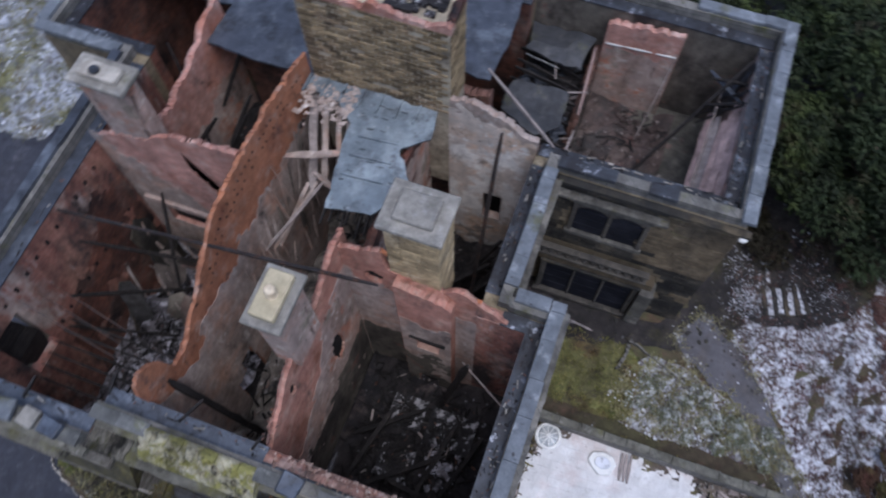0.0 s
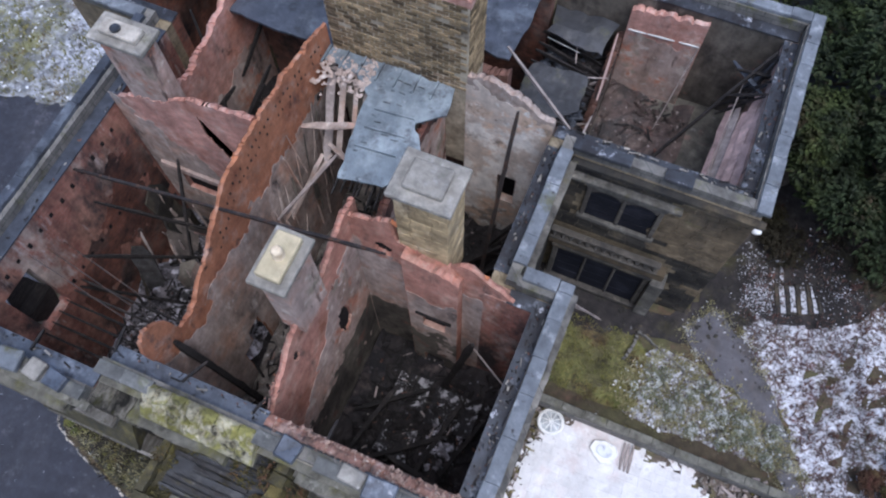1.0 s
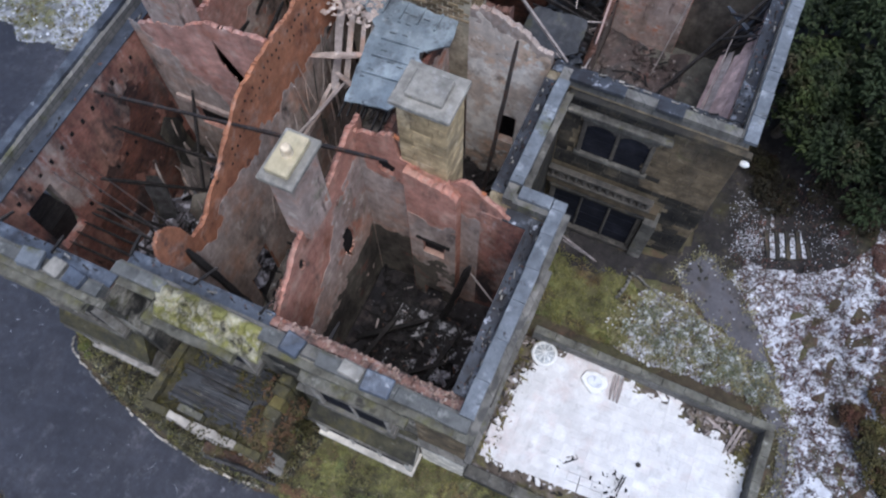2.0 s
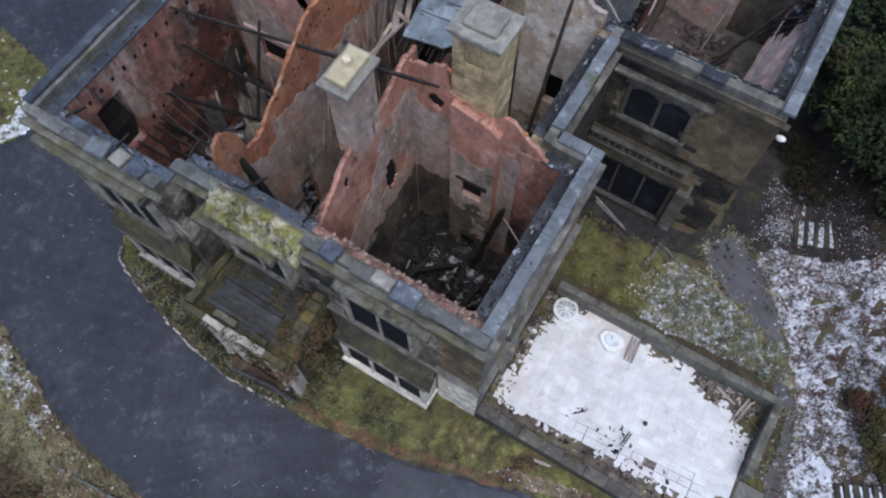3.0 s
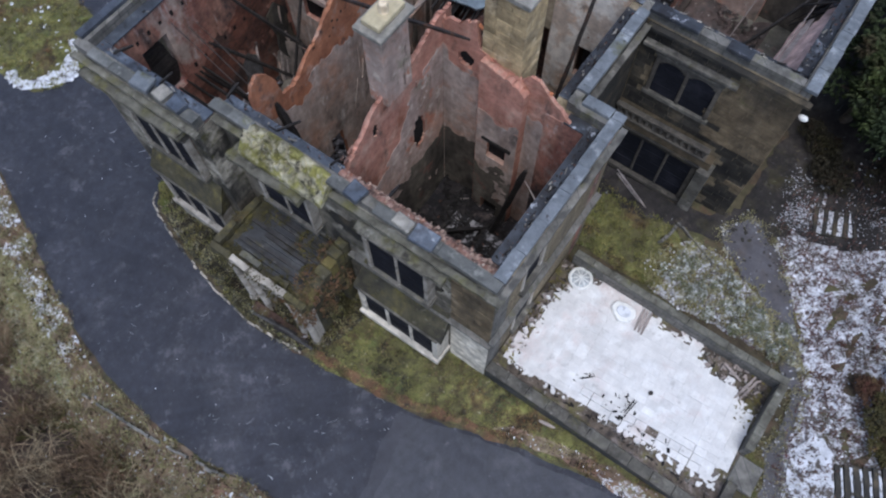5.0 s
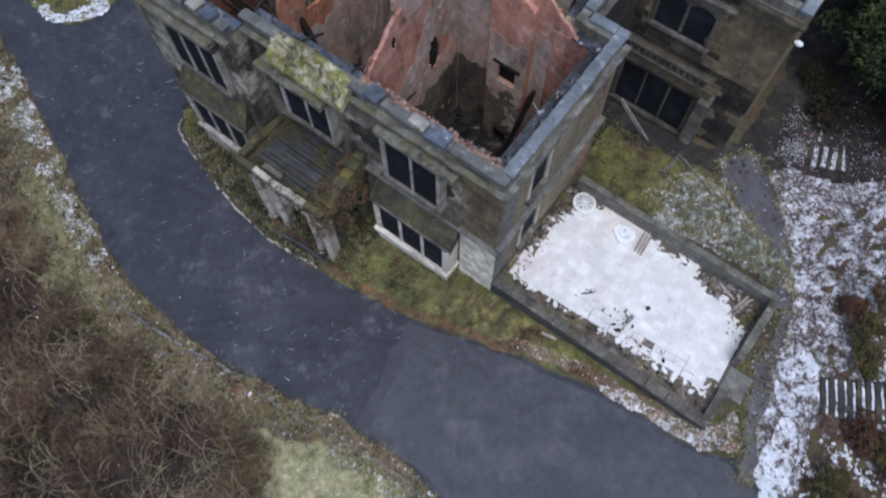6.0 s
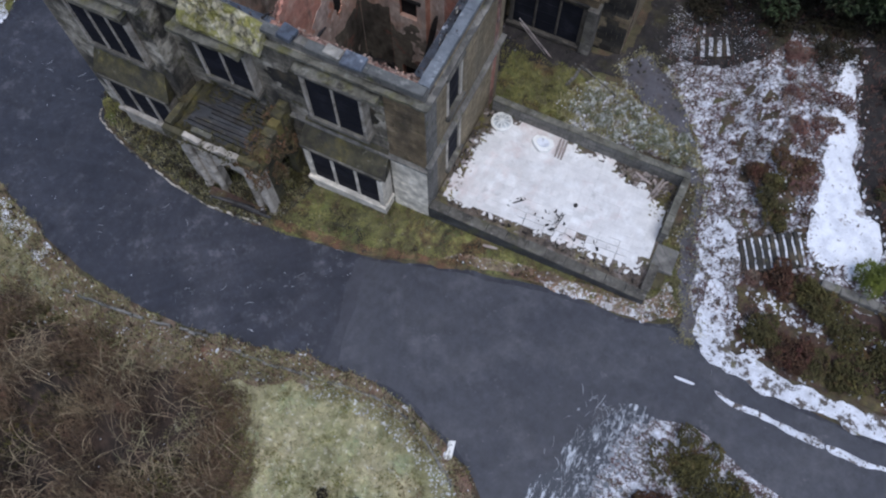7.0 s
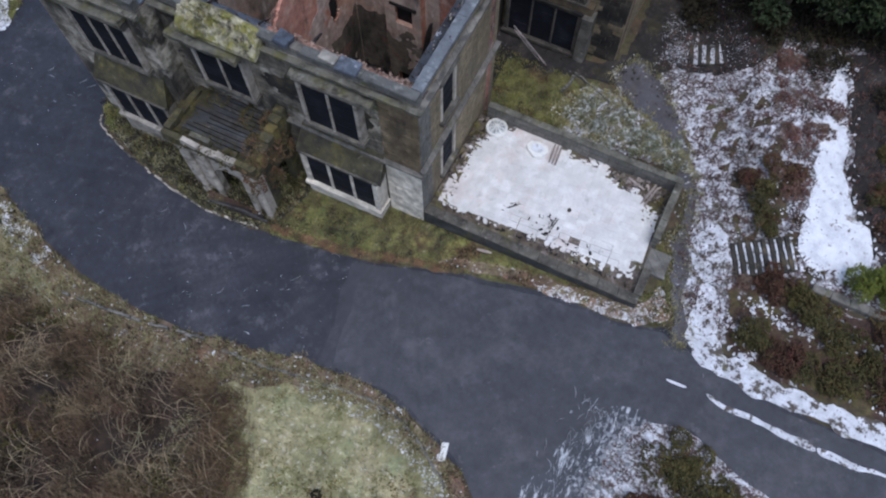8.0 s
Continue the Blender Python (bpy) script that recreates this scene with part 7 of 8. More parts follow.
def gutter_litter(name, x0, x1, y0, y1, n, seed, mats=("char", "brick_dusty", "char", "gutter", "char", "cap_stone")):
    """Burnt scraps lying in a gutter: crumbs and a few torn strips."""
    rnd = random.Random(seed)
    first = None
    lengthwise = 0 if x1 - x0 > y1 - y0 else 1.5708
    for k, mat in enumerate(mats):
        bm = bmesh.new()
        for i in range(max(4, n // len(mats) // 2)):
            x, y = rnd.uniform(x0, x1), rnd.uniform(y0, y1)
            big = i % 3 == 0 and mat != "brick_dusty"
            a, ln = (lengthwise + rnd.uniform(-0.35, 0.35), rnd.uniform(0.08, 0.32)) if big else (rnd.uniform(0, 6.3), rnd.uniform(0.02, 0.1))
            w, h = (rnd.uniform(0.02, 0.06), 0.02) if big else (rnd.uniform(0.015, 0.05), rnd.uniform(0.015, 0.04))
            bar(bm, (x, y, 8.515), (x + ln * math.cos(a), y + ln * math.sin(a), 8.515 + rnd.uniform(0, 0.05)), w, h, 0 if big else rnd.uniform(0, 3))
        if first is None:
            first = tagged(part(name, bm, M[mat], None), "burnt scraps of slate, brick and lead in the gutter", "debris", kind="stuff")
        else:
            part("scrap", bm, M[mat], first)


gutter_litter("gutter_debris", -11.0, -6.4, 0.7, 0.95, 60, 1)
clods("wall_head_rubble", [(random.uniform(-6.1, -0.5), random.uniform(0.55, 0.95)) for _ in range(260)], M["rubble_pale"], "crumbled brick and mortar on the front wall head", "rubble", (0.02, 0.09), 0.7, 64, 0.0, 8.55)
gutter_litter("gutter_debris", -0.78, -0.44, 1.0, 6.6, 190, 2)
gutter_litter("gutter_debris", -2.2, -1.9, 7.2, 11.5, 120, 3)
gutter_litter("gutter_debris", -2.0, 3.9, 12.0, 12.4, 160, 4, ("char", "cap_stone", "char", "dress"))
gutter_litter("gutter_debris", 3.6, 4.0, 12.5, 18.4, 160, 5)
gutter_litter("gutter_debris", -16.0, -11.4, -0.08, 0.08, 40, 6)
gutter_litter("gutter_debris", -15.8, -15.68, 0.2, 10.5, 30, 7)
gutter_litter("gutter_debris", -6.6, -6.3, 1.0, 2.0, 40, 8, ("brick",))

# ------------------------------------------------------------------ terrace base beside the house
annex = thing("roofless_annex", "roofless single-storey annex with low stone walls", "annex", kind="structure")
annex.matrix_basis = pose(0, 0.15, 0, 0, 0, 3.0)
for nm, x0, x1, y0, y1, zt, mt in (("front_wall", 0.02, 9.62, 0.08, 0.46, 0.92, "slate"), ("back_wall", 0.35, 9.44, 5.82, 6.06, 1.45, "stone_grey"), ("side_wall", 9.33, 9.62, 0.46, 1.75, 0.95, "slate"), ("side_wall", 9.2, 9.44, 2.95, 5.82, 1.4, "stone_grey")):
    bm = bmesh.new()
    box(bm, x0, x1, y0, y1, -0.6, zt)
    wl = part(nm, bm, M[mt], annex)
    horizontal = x1 - x0 > 2
    L0, L1 = (x0, x1) if horizontal else (y0, y1)
    k = max(1, int((L1 - L0) / 0.8))
    for i in range(k):
        bm = bmesh.new()
        u0, u1 = L0 + (L1 - L0) * i / k + 0.004, L0 + (L1 - L0) * (i + 1) / k - 0.004
        sh = random.uniform(-0.015, 0.015)
        if horizontal:
            box(bm, u0, u1, y0 - 0.03 + sh, y1 + 0.04 + sh, zt, zt + 0.1 + random.uniform(-0.02, 0.015))
        else:
            box(bm, x0 - 0.04 + sh, x1 + 0.04 + sh, u0, u1, zt, zt + 0.1)
        part("coping_stone", bm, M["cap_moss" if zt > 1.2 else "annex_coping"], wl, bevel=0.02)
bm = bmesh.new()
box(bm, 0.02, 9.2, 0.46, 5.82, -0.6, 0.66)
box(bm, 9.2, 9.33, 0.46, 2.95, -0.6, 0.658)
part("annex_floor", bm, M["annex_mud"], annex, "muddy littered floor edge")
bm = bmesh.new()
box(bm, 9.3, 10.25, 1.75, 2.9, -0.2, 0.7)
part("threshold", bm, M["stone_grey"], annex, bevel=0.03)
# the white of the floor stops short of the walls along a ragged line
EDGE = [(0.65, 0.7), (3.2, 0.78), (5.2, 0.62), (6.7, 0.72), (8.5, 0.75), (9.1, 1.5), (9.15, 3.2), (8.7, 4.2), (7.4, 4.4), (6.5, 5.2), (5.3, 5.0), (3.9, 5.55), (1.75, 5.4), (0.75, 3.8), (0.6, 2.4)]
white_line = rough_line(spline(EDGE, 5, True), 0.2, 66)
tile_mesh = {}
for i in range(20):
    for j in range(18):
        x, y = 0.3 + i * 0.45, 0.5 + j * 0.3
        cx, cy = x + 0.225, y + 0.15
        bare = cy < 1.35 + 0.5 * noise.noise(Vector((cx * 0.7, 3, 5))) and 3.6 < cx < 8.6
        if not in_poly(cx, cy, white_line) or (bare and random.random() < 0.07):
            continue
        key = "bare" if bare else "tile"
        if key not in tile_mesh:
            g0 = 0.007 if bare else 0.0015
            bm = bmesh.new()
            box(bm, g0, 0.45 - g0, g0, 0.3 - g0, 0, 0.07)
            tile_mesh[key] = mesh_of("floor_tile", bm, M["annex_floor"], 0.006 if bare else 0.0025)
        ob = new("floor_tile", tile_mesh[key])
        ob.parent = annex
        ob.location = (x + (random.uniform(-0.015, 0.015) if bare else 0), y, 0.66 + random.uniform(-0.003, 0.004))
rn = random.Random(8)
snowspots = []
for p in white_line:
    for _ in range(3):
        q = annex.matrix_basis @ Vector((p.x + rn.gauss(0, 0.13), p.y + rn.gauss(0, 0.13), 0))
        if 0.35 < q.x < 9.1 and 0.85 < q.y < 6.0:
            snowspots.append((q.x, q.y))
clods("annex_snow", snowspots, M["annex_floor"], "thin snow breaking up at the floor's edge", "snow", (0.04, 0.2), 0.06, 4, 0.0, 0.715)


def shards(name, spots, material, label, size, seed, ground):
    """Angular broken pieces lying about, one stuff object."""
    rn3 = random.Random(seed)
    bm = bmesh.new()
    for x, y in spots:
        a, ln = rn3.uniform(0, 6.3), rn3.uniform(*size)
        bar(bm, (x, y, ground + rn3.uniform(0, 0.04)), (x + ln * math.cos(a), y + ln * math.sin(a), ground + rn3.uniform(0, 0.1)), ln * rn3.uniform(0.2, 0.7), ln * rn3.uniform(0.1, 0.4), rn3.uniform(0, 3))
    return tagged(part(name, bm, M[material], None), label, "rubble", kind="stuff")


def along(n, x0, x1, y0, y1):
    return [(rn.uniform(x0, x1), rn.uniform(y0, y1)) for _ in range(n)]


shards("annex_rubble", along(34, 0.1, 0.75, 1.0, 6.0) + along(46, 6.6, 8.9, 5.0, 6.3) + along(16, 3.6, 6.0, 5.85, 6.2), "wood_pale", "broken grey boards and laths along the annex walls", (0.06, 0.26), 5, 0.69)
shards("annex_char", along(40, 0.1, 0.7, 1.0, 6.0) + along(40, 6.6, 9.0, 4.9, 6.3) + along(70, 0.8, 9.0, 0.78, 1.05), "char", "black charred bits along the annex walls", (0.04, 0.16), 6, 0.68)
shards("annex_stones", along(40, 0.1, 0.8, 1.0, 6.0) + along(40, 6.5, 9.0, 4.9, 6.3) + along(40, 3.0, 9.0, 0.85, 1.2), "cap_stone", "broken stones along the annex walls", (0.04, 0.15), 7, 0.69)
shards("annex_moss", along(90, 0.1, 0.7, 1.0, 6.0) + along(120, 0.4, 8.9, 6.0, 6.25) + along(80, 8.3, 9.0, 3.8, 6.2), "moss", "mossy clumps along the annex walls", (0.06, 0.2), 8, 0.67)
twigs = [(3.2, 2.1), (3.35, 2.25), (3.0, 1.85), (4.55, 2.0), (4.75, 1.8), (4.4, 1.75), (5.0, 1.7), (5.15, 1.95), (5.3, 2.1), (5.05, 2.3), (4.9, 1.4), (5.5, 1.3), (6.0, 1.45), (6.5, 1.35), (7.0, 1.5)]
shards("annex_twigs", [(x + rn.gauss(0, 0.12), y + rn.gauss(0, 0.12)) for x, y in twigs for _ in range(3)], "char", "small blackened twigs on the annex floor", (0.05, 0.17), 9, 0.735)

# round wire-covered vent
vent = thing("roof_vent", "round white wire-covered roof vent lying on the annex floor", "vent")
bm = bmesh.new()
lathe(bm, 1.02, 5.4, [(0.48, 0.72), (0.5, 0.8), (0.46, 0.86), (0.4, 0.86), (0.38, 0.8)], 22)
part("rim", bm, M["white"], vent)
bm = bmesh.new()
for k in range(10):
    a = math.pi * k / 5
    bar(bm, (1.02, 5.4, 0.98), (1.02 + 0.44 * math.cos(a), 5.4 + 0.44 * math.sin(a), 0.86), 0.035, 0.03)
part("spoke", bm, M["white"], vent)
bm = bmesh.new()
lathe(bm, 1.02, 5.4, [(0.38, 0.801), (0.3, 0.86), (0.14, 0.9), (0.05, 0.9)], 14)
part("hub", bm, M["dishmetal"], vent)
slab = thing("broken_basin", "broken white round basin slab on the annex floor", "basin")
bm = bmesh.new()
prism(bm, [(3.12 + r * 0.52 * math.cos(a), 5.12 + r * 0.42 * math.sin(a)) for a, r in ((0.2, 1), (0.9, 1.05), (1.7, 0.95), (2.5, 1.05), (3.2, 1), (3.9, 0.85), (4.7, 1.05), (5.5, 1))], 0.73, 0.9)
part("slab", bm, M["white"], slab, bevel=0.03)
bm = bmesh.new()
prism(bm, [(3.12 + 0.3 * math.cos(a), 5.12 + 0.22 * math.sin(a)) for a in np.arange(0, 6.2, 0.6)], 0.9, 0.97)
part("boss", bm, M["snow"], slab, bevel=0.02)
for k in range(3):
    timber("grey board lying on the annex floor", (3.85 + 0.14 * k, 4.75, 0.78), (3.75 + 0.15 * k, 5.75, 0.8 + 0.03 * k), 0.13, 0.04, "wood_pale", "board", "board", "annex boards")
for p, q in [((5.12, 1.75, 0.76), (5.2, 2.4, 0.8)), ((5.2, 1.75, 0.76), (5.3, 2.38, 0.78)), ((3.1, 1.9, 0.75), (3.5, 2.25, 0.8)), ((8.2, 4.6, 0.76), (8.5, 5.8, 0.8)), ((8.35, 4.6, 0.76), (8.62, 5.7, 0.8)), ((7.3, 5.6, 0.76), (8.1, 5.3, 0.8))]:
    timber("blackened stick lying on the annex floor", p, q, 0.05 if p[0] < 7 else 0.12, 0.04, "char" if p[0] < 7 else "wood_pale", "stick", "stick", "annex sticks")
bm = bmesh.new()
lathe(bm, 5.56, 2.95, [(0.07, 0.73), (0.09, 0.82), (0.08, 0.86), (0.05, 0.86)], 12)
tagged(part("flue_cap", bm, M["iron"], None), "small dark flue cap on the annex floor", "flue cap")
timber("bleached plank lying in the verge", (2.7, -0.2, 0.2), (3.32, -0.1, 0.22), 0.13, 0.05, "wood_pale", "plank", "plank")
timber("pale pole leaning in the court", (-0.02, 9.2, 3.05), (1.55, 10.1, 0.1), 0.06, 0.06, "wood_pale", "pole", "pole", "court poles")
timber("pale pole leaning in the court", (0.05, 9.1, 2.95), (1.15, 10.2, 0.1), 0.05, 0.05, "wood_pale", "pole", "pole", "court poles")

# ------------------------------------------------------------------ lamp, kerbs, steps, garden walls
lamp = thing("security_lamp", "white bulkhead lamp bracketed on the wing's corner", "lamp")
bm = bmesh.new()
box(bm, 4.4, 4.62, 11.9, 12.1, 7.1, 7.2)
part("bracket", bm, M["iron"], lamp)
bm = bmesh.new()
bmesh.ops.create_icosphere(bm, subdivisions=2, radius=0.15)
for v in bm.verts:
    v.co = Vector((v.co.x * 1.2 + 4.62, v.co.y * 0.8 + 11.95, v.co.z * 0.7 + 7.22))
part("housing", bm, M["white"], lamp)


def kerb_run(label, pts, w=0.14, h=0.3, mat="dress", lift=0.03, ln=0.7):
    k = thing("kerb", label, "kerb")
    line = spline(pts, 8)
    for a, b in zip(line, line[1:]):
        bm = bmesh.new()
        sx, sy, sz = random.uniform(-0.03, 0.03), random.uniform(-0.03, 0.03), random.uniform(-0.04, 0.03)
        if random.random() < 0.1:
            continue
        bar(bm, (a.x + sx, a.y + sy, land(a.x, a.y) + lift + sz), (b.x + sx, b.y + sy + random.uniform(-0.02, 0.02), land(b.x, b.y) + lift + sz), w * random.uniform(0.7, 1.1), h)
        part("kerb_stone", bm, M[mat], k, bevel=0.012)


kerb_run("stone edging beside the wing's court", [(3.0, 10.2), (4.4, 9.6), (6.0, 8.7)], 0.09, 0.22, "stone_grey")
kerb_run("stone edging beside the wing's court", [(3.05, 10.1), (2.95, 9.4), (2.8, 8.9)], 0.13, 0.4, "stone_grey")
kerb_run("low stone kerb along the far side of the drive", [(-12.4, -9.55), (-8.6, -9.15), (-5.7, -8.65)], 0.12, 0.5, "stone_grey")
kerb_run("low broken stone edging of the lawn", [(-4.8, -8.75), (-2.4, -8.5), (0.6, -8.0), (2.6, -8.0), (4.2, -8.6), (5.8, -9.6)], 0.11, 0.2, "stone_grey")
wall_bits = thing("retaining_wall", "low mossy retaining wall of the terrace", "garden wall")
for i in range(9):
    bm = bmesh.new()
    x = 15.6 + i * 0.75
    box(bm, x, x + 0.74, 3.42, 3.8, land(x, 2.2) - 0.3, land(x, 4.4) + 0.12, 0.02)
    part("wall_stone", bm, M["stone_grey"], wall_bits, bevel=0.03)


def garden_steps(p, q, width, n, rise, label, snow, bare):
    """A flight of stone steps from its foot p up towards q, broken snow on the treads."""
    ob = thing("garden_steps", label, "steps", "garden steps")
    p, q = Vector(p), Vector(q)
    d = (q - p) / n
    side = Vector((-d.y, d.x)).normalized() * width / 2
    z0 = land(p.x, p.y)
    for i in range(n):
        a, b = p + d * i, p + d * (i + 1)
        z = z0 + rise * (i + 1)
        bm = bmesh.new()
        prism(bm, [tuple(a - side), tuple(b - side), tuple(b + side), tuple(a + side)], z0 - 0.3, z)
        st = part("step", bm, M["stone_soot_shade"], ob, bevel=0.012)
        a2, b = a + d * random.uniform(bare, bare + 0.1), b - d * random.uniform(0.03, 0.09)
        lo, hi = side * random.uniform(-0.95, -0.86), side * random.uniform(0.86, 0.95)
        edge = rough_line([a2 + lo, b + lo, b + hi, a2 + hi], 0.05, 30 + i + p.x)
        bm = bmesh.new()
        prism(bm, [tuple(e) for e in edge], z + 0.002, z + 0.035)
        part("snow_cover", bm, M[snow], st)


garden_steps((12.55, 3.85), (14.6, 4.82), 1.55, 8, 0.105, "snow-dusted stone garden steps up to the terrace", "snow_patchy", 0.58)
garden_steps((7.55, 13.43), (9.3, 13.97), 1.25, 5, 0.11, "snow-dusted stone steps beside the wing", "snow_tread", 0.4)


# ------------------------------------------------------------------ plants
def leaf_cloud(blobs, count, size, rnd, droop=0.5):
    """Many small bent leaves scattered through the outer parts of a few uneven masses."""
    verts, faces = [], []
    total = sum(b[3] * b[4] for b in blobs)
    for cx, cy, cz, r, h in blobs:
        for _ in range(int(count * r * h / total)):
            a, u = rnd.uniform(0, 2 * math.pi), rnd.uniform(-0.35, 1)
            q = rnd.uniform(0.55, 1.0) ** 0.5
            s = math.sqrt(max(0, 1 - u * u)) * q
            n = Vector((math.cos(a) * s, math.sin(a) * s, u * q))
            lump = 1 + 0.35 * noise.noise(n * 2.6 + Vector((cx, cy, cz)))
            if noise.noise(n * 3.4 + Vector((cy, cz, cx))) < -0.28:
                continue
            c = Vector((cx + n.x * r * lump, cy + n.y * r * lump, cz + n.z * h * lump))
            d = Vector((n.x + rnd.uniform(-0.8, 0.8), n.y + rnd.uniform(-0.8, 0.8), rnd.uniform(-droop, droop) + 0.2)).normalized()
            w = d.cross(Vector((rnd.uniform(-0.4, 0.4), rnd.uniform(-0.4, 0.4), 1))).normalized()
            L, W = size * rnd.uniform(0.6, 1.4), size * rnd.uniform(0.22, 0.4)
            k = len(verts)
            mid = c + d * L * 0.5 + Vector((0, 0, 0.08 * L))
            verts += [tuple(c), tuple(mid + w * W), tuple(c + d * L - Vector((0, 0, 0.15 * L))), tuple(mid - w * W)]
            faces += [(k, k + 1, k + 2, k + 3)]
    return verts, faces


def tree(x, y, height, spread, seed, label, mat="leaf", count=9000, size=0.26):
    rnd = random.Random(seed)
    z = land(x, y)
    ob = thing("tree", label, "tree", "woodland trees", (x, y, z))
    bm = bmesh.new()
    lathe(bm, x, y, [(0.28, z - 0.2), (0.2, z + 0.5), (0.15, z + height * 0.5), (0.05, z + height * 0.85)], 9)
    part("trunk", bm, M["bark"], ob)
    blobs = []
    for i in range(13):
        a = i * 2.4 + rnd.uniform(-0.4, 0.4)
        f = rnd.uniform(0.15, 0.85)
        r = spread * rnd.uniform(0.28, 0.5)
        hz = z + height * (0.95 - 0.6 * f) * rnd.uniform(0.8, 1.05)
        blobs.append((x + spread * f * math.cos(a), y + spread * f * math.sin(a), hz, r, r * rnd.uniform(0.6, 0.9)))
        bm = bmesh.new()
        s = Vector((x, y, z + height * rnd.uniform(0.3, 0.6)))
        bar(bm, s, Vector(blobs[-1][:3]), 0.09, 0.09)
        part("limb", bm, M["bark"], ob)
    v, f = leaf_cloud(blobs, count, size, rnd)
    cr = raw("crown", v, f, M[mat], ob)
    cr.matrix_parent_inverse = ob.matrix_basis.inverted()
    return ob


def shrub(x, y, h, r, seed, label, mat="shrub", count=1400, size=0.13, lumps=8, group="garden shrubs"):
    rnd = random.Random(seed)
    z = land(x, y)
    ob = thing("shrub", label, "shrub", group, (x, y, z))
    blobs = [(x + r * rnd.uniform(-0.9, 0.9), y + r * rnd.uniform(-0.7, 0.7), z + h * rnd.uniform(0.15, 0.45), r * rnd.uniform(0.22, 0.55), h * rnd.uniform(0.25, 0.6)) for _ in range(lumps)]
    bm = bmesh.new()
    for b in blobs:
        bar(bm, (x + rnd.uniform(-0.1, 0.1), y, z - 0.05), b[:3], 0.03, 0.03)
    tagged(part("stem_tangle", bm, M["bark"], ob), kind="stuff")
    v, f = leaf_cloud(blobs, count, size, rnd)
    cr = raw("foliage", v, f, M[mat], ob)
    cr.matrix_parent_inverse = ob.matrix_basis.inverted()
    return ob


LB = "dark evergreen tree crowding the wing of the mansion"
for i, (x, y, h, s) in enumerate([(9.2, 18.2, 6.0, 2.8), (7.6, 22.0, 7.0, 3.0), (12.5, 20.4, 6.5, 3.2), (11.0, 25.0, 8.0, 3.4), (16.5, 21.0, 6.5, 3.2), (15.5, 26.0, 8.0, 3.6), (6.5, 27.0, 7.5, 3.2), (20.5, 20.0, 6.0, 3.0), (20.5, 25.5, 8.0, 3.6), (1.5, 24.0, 6.5, 3.0), (24, 17, 6, 3), (6.6, 18.6, 5.0, 2.0), (10.6, 16.6, 4.2, 2.2), (13.0, 17.6, 4.6, 2.3), (17.2, 17.4, 4.6, 2.4), (20.2, 15.6, 4.4, 2.4), (19.5, 12.6, 3.6, 1.8)]):
    tree(x, y, h, s, 100 + i, LB, count=int(950 * s * s) + 1500, size=0.24)
for i, (x, y, h, r) in enumerate([(14.4, 1.0, 0.7, 0.8), (15.6, 0.7, 0.7, 0.9), (17.0, 0.8, 0.7, 0.9), (18.6, 1.1, 0.8, 1.1), (20.2, 1.0, 0.9, 1), (21.6, 2, 0.9, 1.2), (17.9, 2.3, 0.7, 0.9), (19.6, 2.7, 0.7, 0.9), (15.2, 3.1, 0.7, 0.7), (16.4, 2.9, 0.9, 0.9), (14.4, 3.4, 0.9, 0.7), (13.1, -5.6, 0.9, 1.1), (14.6, -6.3, 0.9, 1), (12.6, -7, 0.8, 0.8), (13.7, -4.8, 0.7, 0.9), (15.6, -5.6, 0.7, 0.9), (18.8, 3, 0.8, 0.8)]):
    shrub(x, y, h, r, 200 + i, "low olive and rust shrub beside the road", "shrub_rust" if i % 3 == 1 else "shrub")
for i, (x, y, h, r) in enumerate([(17, 8.9, 0.6, 0.7), (18, 7.3, 0.7, 0.9), (20.5, 8, 0.8, 1.1), (20, 11.8, 0.9, 1.2), (12.9, 6.9, 0.5, 0.8), (13.1, 8.2, 0.4, 0.8), (13.2, 5.9, 0.5, 0.6), (12.3, 7.6, 0.3, 0.6), (17.4, 11.2, 0.6, 0.9), (18.4, 8.4, 0.6, 0.9), (18.4, 13.2, 0.9, 1.1), (13.2, 14.6, 0.7, 1), (16.8, 14.2, 0.9, 1), (11.2, 15.6, 0.9, 0.9), (19.6, 10, 0.9, 1)]):
    shrub(x, y, h, r, 230 + i, "dark bare shrub at the snowy garden's far side" if y > 13 else "low olive and rust shrub in the snowy garden", "shrub_dark" if y > 13 else "shrub_rust" if i % 2 else "shrub")
shrub(17.65, 4.45, 1.6, 0.85, 259, "rounded bright green clipped bush on the terrace", "leaf_bright", 6500, 0.09, 10)
for i, (x, y) in enumerate([(13.4, 9.8), (14.2, 10.6), (12.6, 12.2), (11.4, 13.4), (13.9, 2.9), (13.6, 7.6), (17.4, 9.2), (17.0, 12.8), (18.2, 10.4), (12.2, 13.8), (14.2, 12.2)]):
    shrub(x, y, 0.35, 0.85, 260 + i, "maroon winter heather clump among the snow", "heather", 900, 0.1, 4, "heather clumps")
shrub(-6.2, -0.75, 0.0 + 0.5, 0.35, 270, "green weed growing by the porch corner", "shrub", 300, 0.1, 3)

